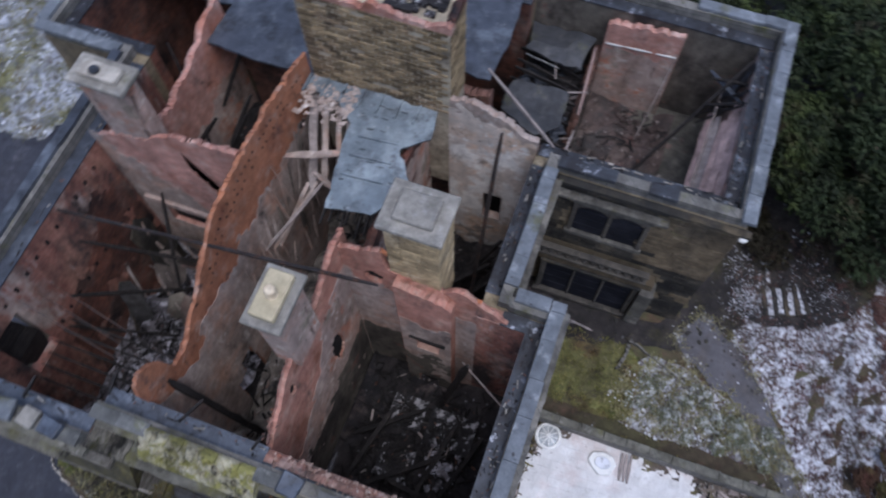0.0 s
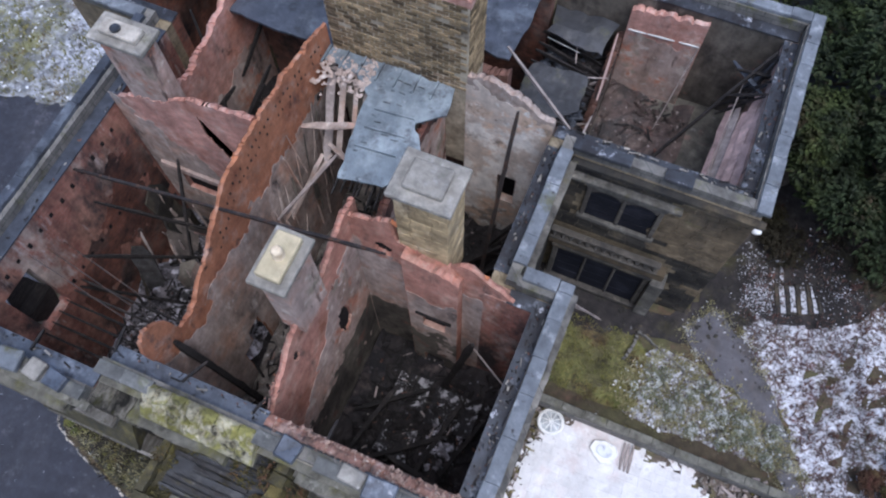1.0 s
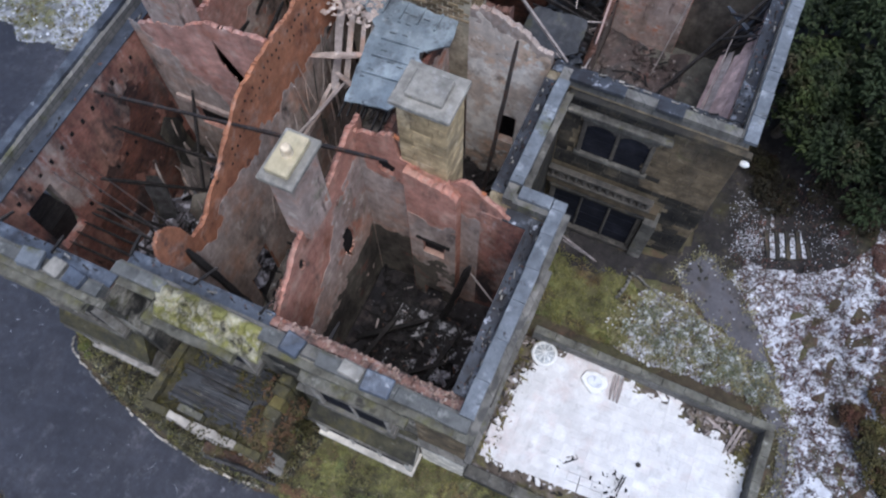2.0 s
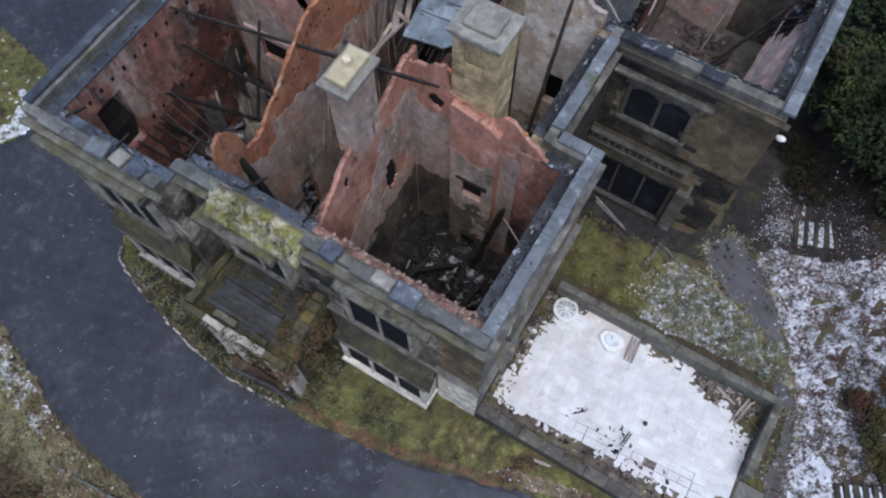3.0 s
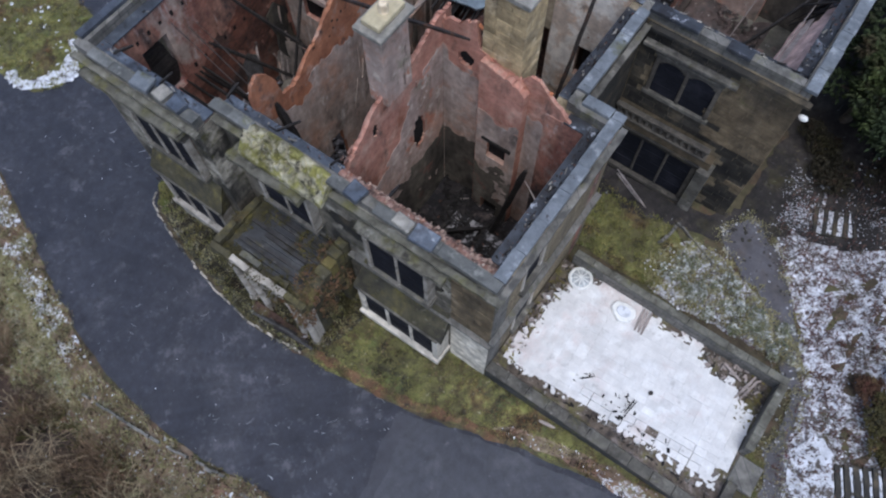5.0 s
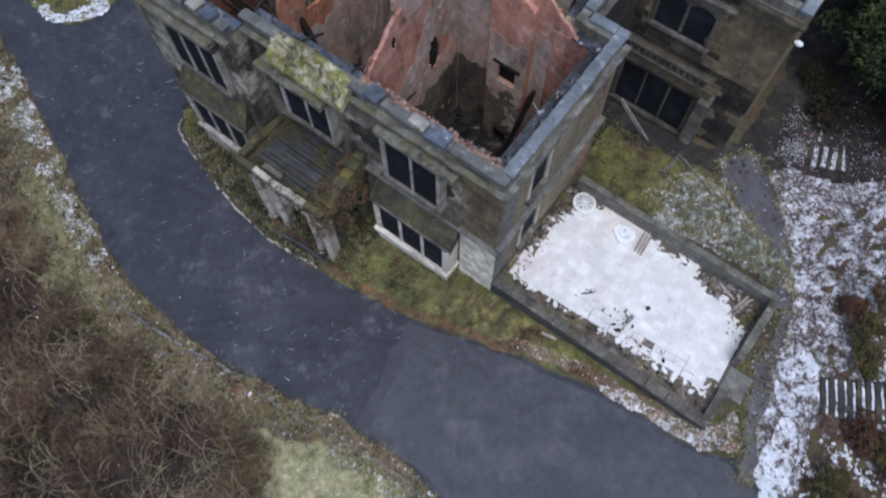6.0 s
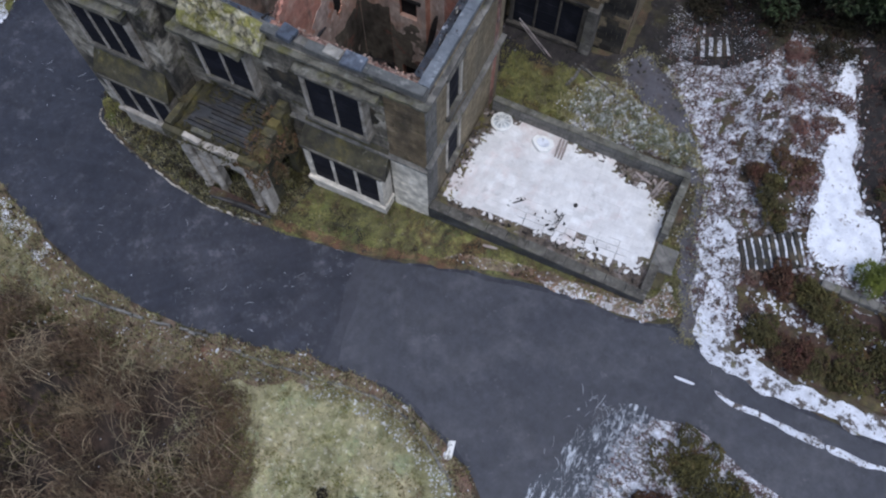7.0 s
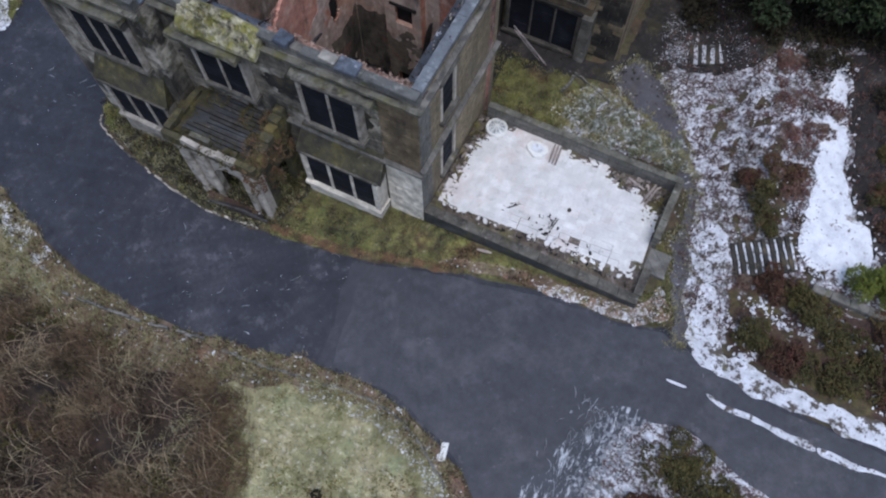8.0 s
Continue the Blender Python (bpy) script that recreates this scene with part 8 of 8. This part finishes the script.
# dead creeper on the porch's gable and over its roof
rn4 = random.Random(61)
ivy = thing("dead_creeper", "brown withered creeper hanging over the porch gable", "creeper")
v, f = leaf_cloud([(-6.15, -1.2, 3.2, 0.4, 0.9), (-6.1, -0.5, 2.6, 0.35, 1.2), (-6.3, -1.9, 3.6, 0.4, 0.5), (-6.1, -1.6, 1.6, 0.3, 1.0), (-6.5, -0.4, 4.0, 0.45, 0.5), (-6.35, -2.45, 3.1, 0.4, 0.9), (-6.3, -2.5, 2.2, 0.3, 0.8), (-6.5, -1.7, 3.9, 0.5, 0.45)], 2300, 0.1, rn4)
raw("foliage", v, f, M["rust"], ivy)
v, f = leaf_cloud([(-9.7, -2.4, 3.55, 0.45, 0.3), (-8.4, -2.3, 3.6, 0.5, 0.22), (-10.2, -1.2, 3.65, 0.4, 0.3), (-7.3, -2.4, 3.6, 0.5, 0.3), (-9.4, -0.2, 3.7, 0.6, 0.3), (-7.4, -0.3, 3.7, 0.7, 0.35), (-6.7, -1.4, 3.8, 0.35, 0.4)], 1700, 0.1, rn4)
tagged(raw("moss_growth", v, f, M["shrub"], ivy), kind="stuff")
for i, (x, y, h, r) in enumerate([(13.0, 16.0, 0.9, 1.2), (15.2, 16.6, 1.0, 1.3), (9.6, 15.9, 0.8, 1.0), (18.4, 15.4, 0.9, 1.2), (11.6, 16.9, 1.0, 1.2), (7.2, 15.6, 1.0, 0.9), (6.2, 16.8, 1.2, 0.9)]):
    shrub(x, y, h, r, 300 + i, "dark bare shrub under the evergreen trees", "shrub_dark", 1300, 0.14)
for i, (x, y) in enumerate([(4.3, 8.6), (5.2, 8.1), (5.9, 8.8), (6.6, 7.9), (7.4, 8.1), (8.1, 7.7), (8.9, 7.3), (7.2, 7.4), (4.8, 7.5), (5.6, 7.3), (3.9, 8.0), (8.4, 8.1)]):
    shrub(x, y, 0.45, 0.5, 320 + i, "frost-whitened low plant beside the wet path", "frost_leaf", 420, 0.09, 5, "frosted plants")
for i, (x, y) in enumerate([(1.9, -12.3), (2.6, -11.9)]):
    shrub(x, y, 0.5, 0.5, 340 + i, "dark dead plant in the frosty lawn", "shrub_dark", 600, 0.1, 4, "lawn plants")
shrub(-16.35, -1.0, 0.35, 0.5, 310, "yellow-green moss cushion by the bay", "grass", 900, 0.07, 5)
shrub(-15.9, -1.6, 0.25, 0.4, 311, "yellow-green moss cushion by the kerb", "grass", 600, 0.07, 5)
rnd = random.Random(31)
tufts("heather", [p for p in sample(heath_line, 4200, rnd) if not in_poly(p[0], p[1], sp_line)], M["heather"], "brown winter heather stalks poking through snow", "heather", 6, 0.2, 0.035, 0.16, 2)
clods("garden_snow", sample(heath_line, 5200, rnd), M["snow"], "broken patches of snow over the garden bed", "snow", (0.015, 0.08), 0.25, 3, 0.02)
tufts("court_tufts", sample(court_line, 650, rnd), M["grass"], "olive mossy tufts in the court", "grass", 8, 0.12, 0.03, 0.14, 4)
tufts("bed_tufts", sample(bed_line, 800, rnd), M["frost"], "frosted stalks beside the path", "plants", 8, 0.18, 0.03, 0.15, 5)
clods("bed_snow", sample(bed_line, 420, rnd), M["snow"], "flecks of snow beside the path", "snow", (0.02, 0.08), 0.3, 6, 0.03)
tufts("verge_grass", sample(verge_line, 1500, rnd), M["grass"], "mossy olive grass of the verge", "grass", 7, 0.1, 0.03, 0.14, 7)
tufts("verge_brown", [p for p in sample(verge_line, 1600, rnd) if noise.noise(Vector((p[0] * 0.9, p[1] * 0.9, 12))) > 0.05], M["twig"], "brown dead stalks through the verge", "grass", 6, 0.1, 0.03, 0.14, 84)
tufts("verge_dark", [p for p in sample(verge_line, 1400, rnd) if noise.noise(Vector((p[0] * 0.7, p[1] * 0.7, 19))) > 0.15], M["shrub_dark"], "dark weeds through the verge", "grass", 6, 0.1, 0.03, 0.14, 85)
clods("bed_crumbs", [(rnd.gauss(cx, 0.3), rnd.gauss(cy, 0.22)) for cx, cy in ((15.2, 2.1), (16.1, 1.9), (17.3, 2.0), (14.0, 2.3), (13.5, 1.1), (18.6, 2.3), (15.9, 2.9), (19.8, 0.4), (14.2, 0.2)) for _ in range(45)], M["snow"], "clumps of snow among the roadside shrubs", "snow", (0.02, 0.13), 0.3, 94, 0.06)
clods("verge_snow", sample(lit_line, 90, rnd) + sample(rime_line, 420, rnd), M["snow"], "flecks of snow on the verge", "snow", (0.01, 0.05), 0.3, 8, 0.05)
tufts("verge_leaves", sample(lit_line, 500, rnd), M["twig"], "rust-brown dead leaves along the verge", "leaf litter", 7, 0.06, 0.05, 0.12, 9)
tufts("front_weeds", sample(front_line, 1200, rnd), M["frost"], "frosted weeds in the front bed", "weeds", 7, 0.17, 0.025, 0.14, 10)
tufts("front_moss", sample(front_line, 260, rnd), M["grass"], "olive weeds in the front bed", "weeds", 7, 0.2, 0.03, 0.16, 44)
tufts("front_bracken", sample(front_line, 420, rnd), M["shrub_dark"], "dead stalks in the front bed", "weeds", 7, 0.3, 0.025, 0.2, 45)
tufts("lawn_grass", sample(lawn_line, 4200, rnd), M["frost"], "frost-tipped lawn grass", "grass", 7, 0.11, 0.028, 0.16, 11)
tufts("edge_leaves", sample(outl_line, 2600, rnd), M["twig"], "dead leaves and stalks along the drive edge", "leaf litter", 6, 0.14, 0.04, 0.17, 12)
tufts("edge_grass", sample(outl_line, 3200, rnd), M["frost"], "pale dry frosted grass along the drive edge", "grass", 7, 0.2, 0.025, 0.2, 33)
tufts("frost_tufts", sample(frost_line, 500, rnd), M["frost"], "frosted grass tufts at the thicket's edge", "grass", 8, 0.16, 0.03, 0.18, 35)
tufts("edge_moss", sample(outl_line, 900, rnd), M["grass"], "olive tufts along the drive edge", "grass", 7, 0.15, 0.03, 0.2, 34)
tufts("edge_shade", sample(outl_line, 900, rnd), M["shrub_dark"], "dark stalks among the drive edge's grass", "plants", 6, 0.2, 0.03, 0.2, 82)
clods("edge_snow", sample(outl_line, 700, rnd), M["snow"], "flecks of snow along the drive edge", "snow", (0.02, 0.09), 0.4, 13, 0.04)
thicket = [Vector(p) for p in ((-33, -5.5), (-22, -7.6), (-16, -9.8), (-10.5, -10.5), (-5.2, -9.9), (-3.4, -10.9), (-1.8, -13.0), (-1.4, -16), (-3, -22), (-33, -22))]
tufts("bracken", [p for p in sample(thicket, 11500, rnd) if noise.noise(Vector((p[0] * 0.55, p[1] * 0.55, 2))) > -0.06], M["twig"], "tangled brown dead bracken and brambles", "bracken", 12, 0.6, 0.017, 0.45, 14)
tufts("bracken_undergrowth", [p for p in sample(thicket, 5000, rnd) if noise.noise(Vector((p[0] * 0.35, p[1] * 0.35, 8))) > 0.1], M["shrub"], "olive undergrowth among the bracken", "undergrowth", 7, 0.35, 0.05, 0.35, 15)


def brambles(name, spots, label, seed):
    """Long arching stems."""
    rn2 = random.Random(seed)
    verts, faces = [], []
    for x, y in spots:
        a, ln, h = rn2.uniform(0, 6.3), rn2.uniform(0.4, 1.5), rn2.uniform(0.2, 0.8)
        z = land(x, y)
        w = rn2.uniform(0.004, 0.011)
        px, py = -math.sin(a) * w, math.cos(a) * w
        bend = rn2.uniform(-0.35, 0.35)
        cx, cy = x, y
        k = len(verts)
        for i in range(8):
            t = i / 7
            zz = z + h * math.sin(math.pi * min(1, t * 0.85 + 0.08)) + 0.1
            verts += [(cx - px, cy - py, zz), (cx + px, cy + py, zz + 0.01)]
            b = a + bend * t
            cx += math.cos(b) * ln / 7
            cy += math.sin(b) * ln / 7
            if i:
                j = k + 2 * i
                faces.append((j - 2, j - 1, j + 1, j))
    return tagged(raw(name, verts, faces, M["twig_pale"]), label, "brambles", kind="stuff")


M["twig_pale"] = surface("bleached_stems", (0.31, 0.25, 0.16), layers=[((0.21, 0.15, 0.1), 0.9, 0.45, 0.65), ((0.24, 0.25, 0.13), 0.6, 0.56, 0.7)], rough=0.85)
brambles("bramble_stems", [(cx + rnd.gauss(0, 0.35), cy + rnd.gauss(0, 0.35)) for cx, cy in sample(thicket, 280, rnd) for _ in range(15)], "bleached arching bramble stems over the bracken", 16)
seam = [Vector(p) for p in ((-5.6, -10.0), (-3.0, -9.9), (-1.4, -11.8), (-0.7, -14), (-1.0, -21), (-3.4, -21), (-2.2, -15), (-3.4, -11.6))]
tufts("seam_bracken", sample(seam, 900, rnd), M["twig"], "dead bracken straggling into the lawn", "bracken", 9, 0.35, 0.02, 0.3, 41)
tufts("seam_grass", sample(seam, 500, rnd), M["grass"], "olive grass between lawn and thicket", "grass", 7, 0.22, 0.03, 0.25, 42)
tufts("lawn_hummocks", [(x, y) for x, y in sample(lawn_line, 3000, rnd) if noise.noise(Vector((x * 0.8, y * 0.8, 4))) > 0.12], M["grass"], "yellowish hummocks in the lawn", "grass", 8, 0.15, 0.03, 0.2, 43)
clods("lawn_rime", sample(lawn_line, 900, rnd), M["snow"], "sparkling rime on the lawn", "snow", (0.006, 0.03), 0.4, 50, 0.06)
clods("bank_snow", sample(bank_line, 500, rnd), M["snow"], "specks of snow on the grass bank", "snow", (0.02, 0.12), 0.25, 46, 0.06)
tufts("bank_grass", sample(bank_line, 1500, rnd), M["grass"], "dark tufts through the bank's snow", "grass", 6, 0.2, 0.04, 0.2, 47)
clods("island_crumbs", sample(isn_line, 160, rnd) + sample(isl_line, 60, rnd), M["snow"], "crumbs of snow over the grass island", "snow", (0.02, 0.14), 0.2, 53, 0.06)
tufts("island_grass", sample(isl_line, 900, rnd), M["grass"], "olive grass of the island", "grass", 7, 0.16, 0.035, 0.18, 54)
near_wing = [p for p in sample(soil_line, 2600, rnd) if p[1] < 17]
clods("court_stones", near_wing[:420], M["stone_soot_shade"], "stones and slates strewn on the wet ground", "rubble", (0.03, 0.14), 0.4, 55, 0.05)
tufts("court_stalks", near_wing[420:1100], M["shrub_dark"], "dark stalks round the rear wing", "plants", 7, 0.25, 0.03, 0.2, 57, 0.04)
clods("soil_snow", [(rnd.uniform(6.2, 10.8), rnd.uniform(12.2, 15.6)) for _ in range(420)] + [(rnd.gauss(6.95, 0.33), rnd.gauss(13.35, 0.42)) for _ in range(620)] + [(rnd.gauss(6.3, 0.3), rnd.gauss(14.6, 0.5)) for _ in range(160)] + [(rnd.gauss(9.55, 0.25), rnd.gauss(14.2, 0.22)) for _ in range(130)], M["snow_tread"], "specks of snow on the dark ground by the steps", "snow", (0.008, 0.045), 0.25, 59, 0.06)
clods("path_edge_snow", [(p.x + rnd.gauss(0, 0.22), p.y + rnd.gauss(0, 0.22)) for p in sp_line for _ in range(4)], M["snow"], "snow breaking up along the garden path", "snow", (0.02, 0.13), 0.2, 60, 0.06)
clods("path_grit", sample(path_line, 70, rnd), M["path_mud"], "mud and leaves on the footpath", "leaf litter", (0.02, 0.1), 0.06, 58, 0.06)
tufts("path_fringe", [(p.x + rnd.gauss(0, 0.14), p.y + rnd.gauss(0, 0.14)) for p in path_line for _ in range(5)], M["frost"], "frosted stalks hanging over the footpath's edge", "plants", 6, 0.14, 0.03, 0.14, 95)
clods("path_fringe_snow", [(p.x + rnd.gauss(0, 0.2), p.y + rnd.gauss(0, 0.2)) for p in path_line if p.y > 1.5 for _ in range(3)], M["snow_tread"], "snow crumbs along the footpath's edge", "snow", (0.01, 0.07), 0.25, 96, 0.06)
clods("outer_snow", [p for p in sample(esn_line, 1900, rnd) if noise.noise(Vector((p[0] * 1.1, p[1] * 1.1, 7))) > -0.05], M["snow"], "crumbled snow along the drive's outer edge", "snow", (0.02, 0.13), 0.25, 75, 0.04)
clods("rim_snow", sample(rim_line, 700, rnd), M["snow"], "crumbs of snow along the lawn's rim", "snow", (0.01, 0.07), 0.25, 48, 0.03)
tufts("rim_grass", sample(rim_line, 500, rnd), M["frost"], "frosted grass along the lawn's rim", "grass", 7, 0.13, 0.025, 0.15, 49)
clods("thicket_snow", sample(thicket, 160, rnd), M["snow"], "flecks of snow in the thicket", "snow", (0.01, 0.05), 0.4, 17, 0.15)
clods("road_snow", [(x, y) for x, y in sample(road_line, 900, rnd) if -24 < x < 22 and -14 < y < 14][:260], M["snow"], "stray flecks of snow on the asphalt", "snow", (0.006, 0.028), 0.15, 18, 0.035)
def smears(name, spots, label, heading, seed, size=(0.12, 0.5)):
    """Thin curling streaks of snow pressed into the asphalt."""
    rn2 = random.Random(seed)
    verts, faces = [], []
    for x, y in spots:
        a, ln, w = heading + rn2.gauss(0, 0.45), rn2.uniform(*size), rn2.uniform(0.006, 0.022)
        bend = rn2.uniform(-1.6, 1.6)
        k = len(verts)
        for i in range(6):
            t = i / 5
            b = a + bend * t
            px, py = -math.sin(b) * w * math.sin(math.pi * (0.12 + 0.76 * t)) * rn2.uniform(0.5, 1.3), math.cos(b) * w * math.sin(math.pi * (0.12 + 0.76 * t))
            z = land(x, y) + 0.072
            verts += [(x - px, y - py, z - 0.02), (x - px * 0.7, y - py * 0.7, z), (x + px * 0.7, y + py * 0.7, z), (x + px, y + py, z - 0.02)]
            x, y = x + math.cos(b) * ln / 5, y + math.sin(b) * ln / 5
            if i:
                j = k + 4 * i
                faces += [(j - 4 + e, j - 3 + e, j + 1 + e, j + e) for e in range(3)]
    return tagged(raw(name, verts, faces, M["slush_grey"]), label, "snow", kind="stuff")


smears("snow_smears", [p for p in sample(road_line, 1500, rnd) if -24 < p[0] < 14 and -10 < p[1] < 6 and noise.noise(Vector((p[0] * 0.5, p[1] * 0.5, 3))) > 0.22 and not (-1.5 < p[0] < 12)][:26], "curled smears of snow pressed on the asphalt", 0.4, 91)
smears("slush_streaks", [(rnd.gauss(10.0, 0.55), rnd.uniform(-10.5, -4.2)) for _ in range(170)], "streaks of slush left by wheels at the fork", 1.45, 92, (0.12, 0.7))
clods("slush_crumbs", [(rnd.gauss(10.8, 0.5), rnd.uniform(-8.5, -4.0)) for _ in range(260)], M["slush_grey"], "crumbled slush at the fork's corner", "snow", (0.02, 0.12), 0.2, 93, 0.06)
mark = [(4.95, -8.15), (5.2, -8.05), (5.35, -8.75), (5.1, -8.85)]
bm = bmesh.new()
prism(bm, mark, land(5.1, -8.4) + 0.03, land(5.1, -8.4) + 0.08)
tagged(part("plank", bm, M["white"], None, bevel=0.01), "short white board lying on the drive", "plank")

# ------------------------------------------------------------------ ashlar blocks and single bricks, last
BLOCKS = {}


def ashlar(parent, axis, a0, a1, c, sign, z0, z1, pick, holes=(), course=0.29, length=0.62, thick=0.035, seed=1):
    """Facing blocks laid in courses on a wall's face at c; pick names the stone of each."""
    rnd = random.Random(seed)
    row, z = 0, z0
    while z < z1 - 0.06:
        h = min(course, z1 - z)
        u = a0 - (length * 0.5 if row % 2 else 0)
        while u < a1 - 0.03:
            ln = round(length * rnd.choice((0.8, 1.0, 1.0, 1.2)), 2)
            s, e = max(u, a0), min(u + ln, a1)
            if a1 - e < 0.08:
                e = a1
            u = e
            if e - s < 0.06 or inside_any((s + e) / 2, z + h / 2, holes):
                continue
            mat = pick((s + e) / 2, z + h / 2)
            key = (axis, sign, mat, round(e - s, 2), round(h, 2))
            if key not in BLOCKS:
                bm = bmesh.new()
                lo, hi = sorted((0.0, sign * thick))
                w = key[3] - 0.007
                if axis == 'x':
                    box(bm, 0.007, w, lo, hi, 0.006, key[4] - 0.006)
                else:
                    box(bm, lo, hi, 0.007, w, 0.006, key[4] - 0.006)
                BLOCKS[key] = mesh_of("stone_block", bm, M[mat], 0.008)
            ob = new("stone_block", BLOCKS[key])
            ob.parent = parent
            out = c + sign * rnd.uniform(-0.006, 0.008)
            ob.location = (s, out, z) if axis == 'x' else (out, s, z)
        z += course
        row += 1


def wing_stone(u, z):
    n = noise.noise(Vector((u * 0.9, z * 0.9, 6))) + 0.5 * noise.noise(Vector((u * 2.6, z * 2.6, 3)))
    # Blocks turn black towards the corner and ground: soot plus painted court shade.
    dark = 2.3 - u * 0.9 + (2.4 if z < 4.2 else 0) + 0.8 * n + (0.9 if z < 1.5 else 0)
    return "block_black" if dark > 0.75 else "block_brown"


for stk, x0, x1, y0, y1, z0, z1 in SHAFTS:
    for axis, a0, a1, c, sg in (('x', x0, x1, y0 + 0.032, -1), ('x', x0, x1, y1 - 0.032, 1), ('y', y0, y1, x0 + 0.032, -1), ('y', y0, y1, x1 - 0.032, 1)):
        ashlar(stk, axis, a0, a1, c, sg, z0, z1, lambda u, z: "block_yellow", course=0.26, length=0.55, seed=int(a0 * 7) + 40)
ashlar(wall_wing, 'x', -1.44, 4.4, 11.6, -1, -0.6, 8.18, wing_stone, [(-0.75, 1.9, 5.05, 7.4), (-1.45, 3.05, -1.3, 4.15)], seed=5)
ashlar(wall_front, 'x', -1.62, -0.02, 0.148, -1, -1.3, 3.6, lambda u, z: "block_pale", course=0.34, length=0.7, thick=0.05, seed=6)
ashlar(wall_front, 'x', -1.62, -0.02, 0.148, -1, 4.13, 8.18, lambda u, z: "block_brown", thick=0.05, seed=7)
rnd = random.Random(77)
bm = bmesh.new()
box(bm, 0.012, 0.355, 0, 0.1, 0.014, 0.126)
M["stack_brick"] = surface("yellow_sooted_brick", (0.25, 0.19, 0.11), layers=[((0.14, 0.1, 0.066), 0.9, 0.45, 0.68), ((0.3, 0.225, 0.13), 2.2, 0.55, 0.72), ((0.04, 0.035, 0.032), 0.7, 0.58, 0.74)], vary=0.6)
brick_mesh = mesh_of("brick", bm, M["stack_brick"], 0.01)
for row in range(25):
    for i in range(12):
        x = -9.72 + i * 0.38 - (0.19 if row % 2 else 0)
        if x < -9.75:
            x = -9.75
        if rnd.random() < 0.03:
            continue
        ob = new("brick", brick_mesh)
        ob.parent = stack
        ob.location = (x, 11.97 + rnd.uniform(-0.014, 0.014), 9.21 + row * 0.148)
bm = bmesh.new()
box(bm, 0, 0.07, 0.008, 0.312, 0.012, 0.134)
header_mesh = mesh_of("brick", bm, M["stack_brick"], 0.01)
for row in range(25):
    for i in range(4):
        ob = new("brick", header_mesh)
        ob.parent = stack
        ob.location = (-5.19 + rnd.uniform(-0.012, 0.012), 12.08 + i * 0.318 - (0.0 if row % 2 else 0.012), 9.21 + row * 0.148)
bm = bmesh.new()
box(bm, 0, 0.22, 0, 0.105, 0, 0.07)
loose_mesh = mesh_of("brick", bm, M["brick_clean"], 0.006)
for nm, axis, a0, a1, c0, c1, prof, n in (("wall_inner_1", 'y', 1.0, 12, -9.95, -9.93, SPINE, 14),
                                          ("wall_inner_2", 'y', 1.0, 6.5, -6.45, -6.42, CROSS, 10),
                                          ("wall_inner_3", 'x', -6.2, -2.4, 6.4, 6.43, BACK, 8)):
    host = bpy.data.objects[nm]
    for _ in range(n):
        a, c = rnd.uniform(a0, a1), rnd.uniform(c0, c1)
        ob = new("brick", loose_mesh)
        ob.parent = host
        z = lerp_profile(prof, a) - rnd.uniform(0.16, 0.3)
        ob.matrix_basis = pose(c if axis == 'y' else a, a if axis == 'y' else c, z, rnd.uniform(-6, 6), rnd.uniform(-6, 6), rnd.uniform(-20, 20) + (90 if axis == 'y' else 0))
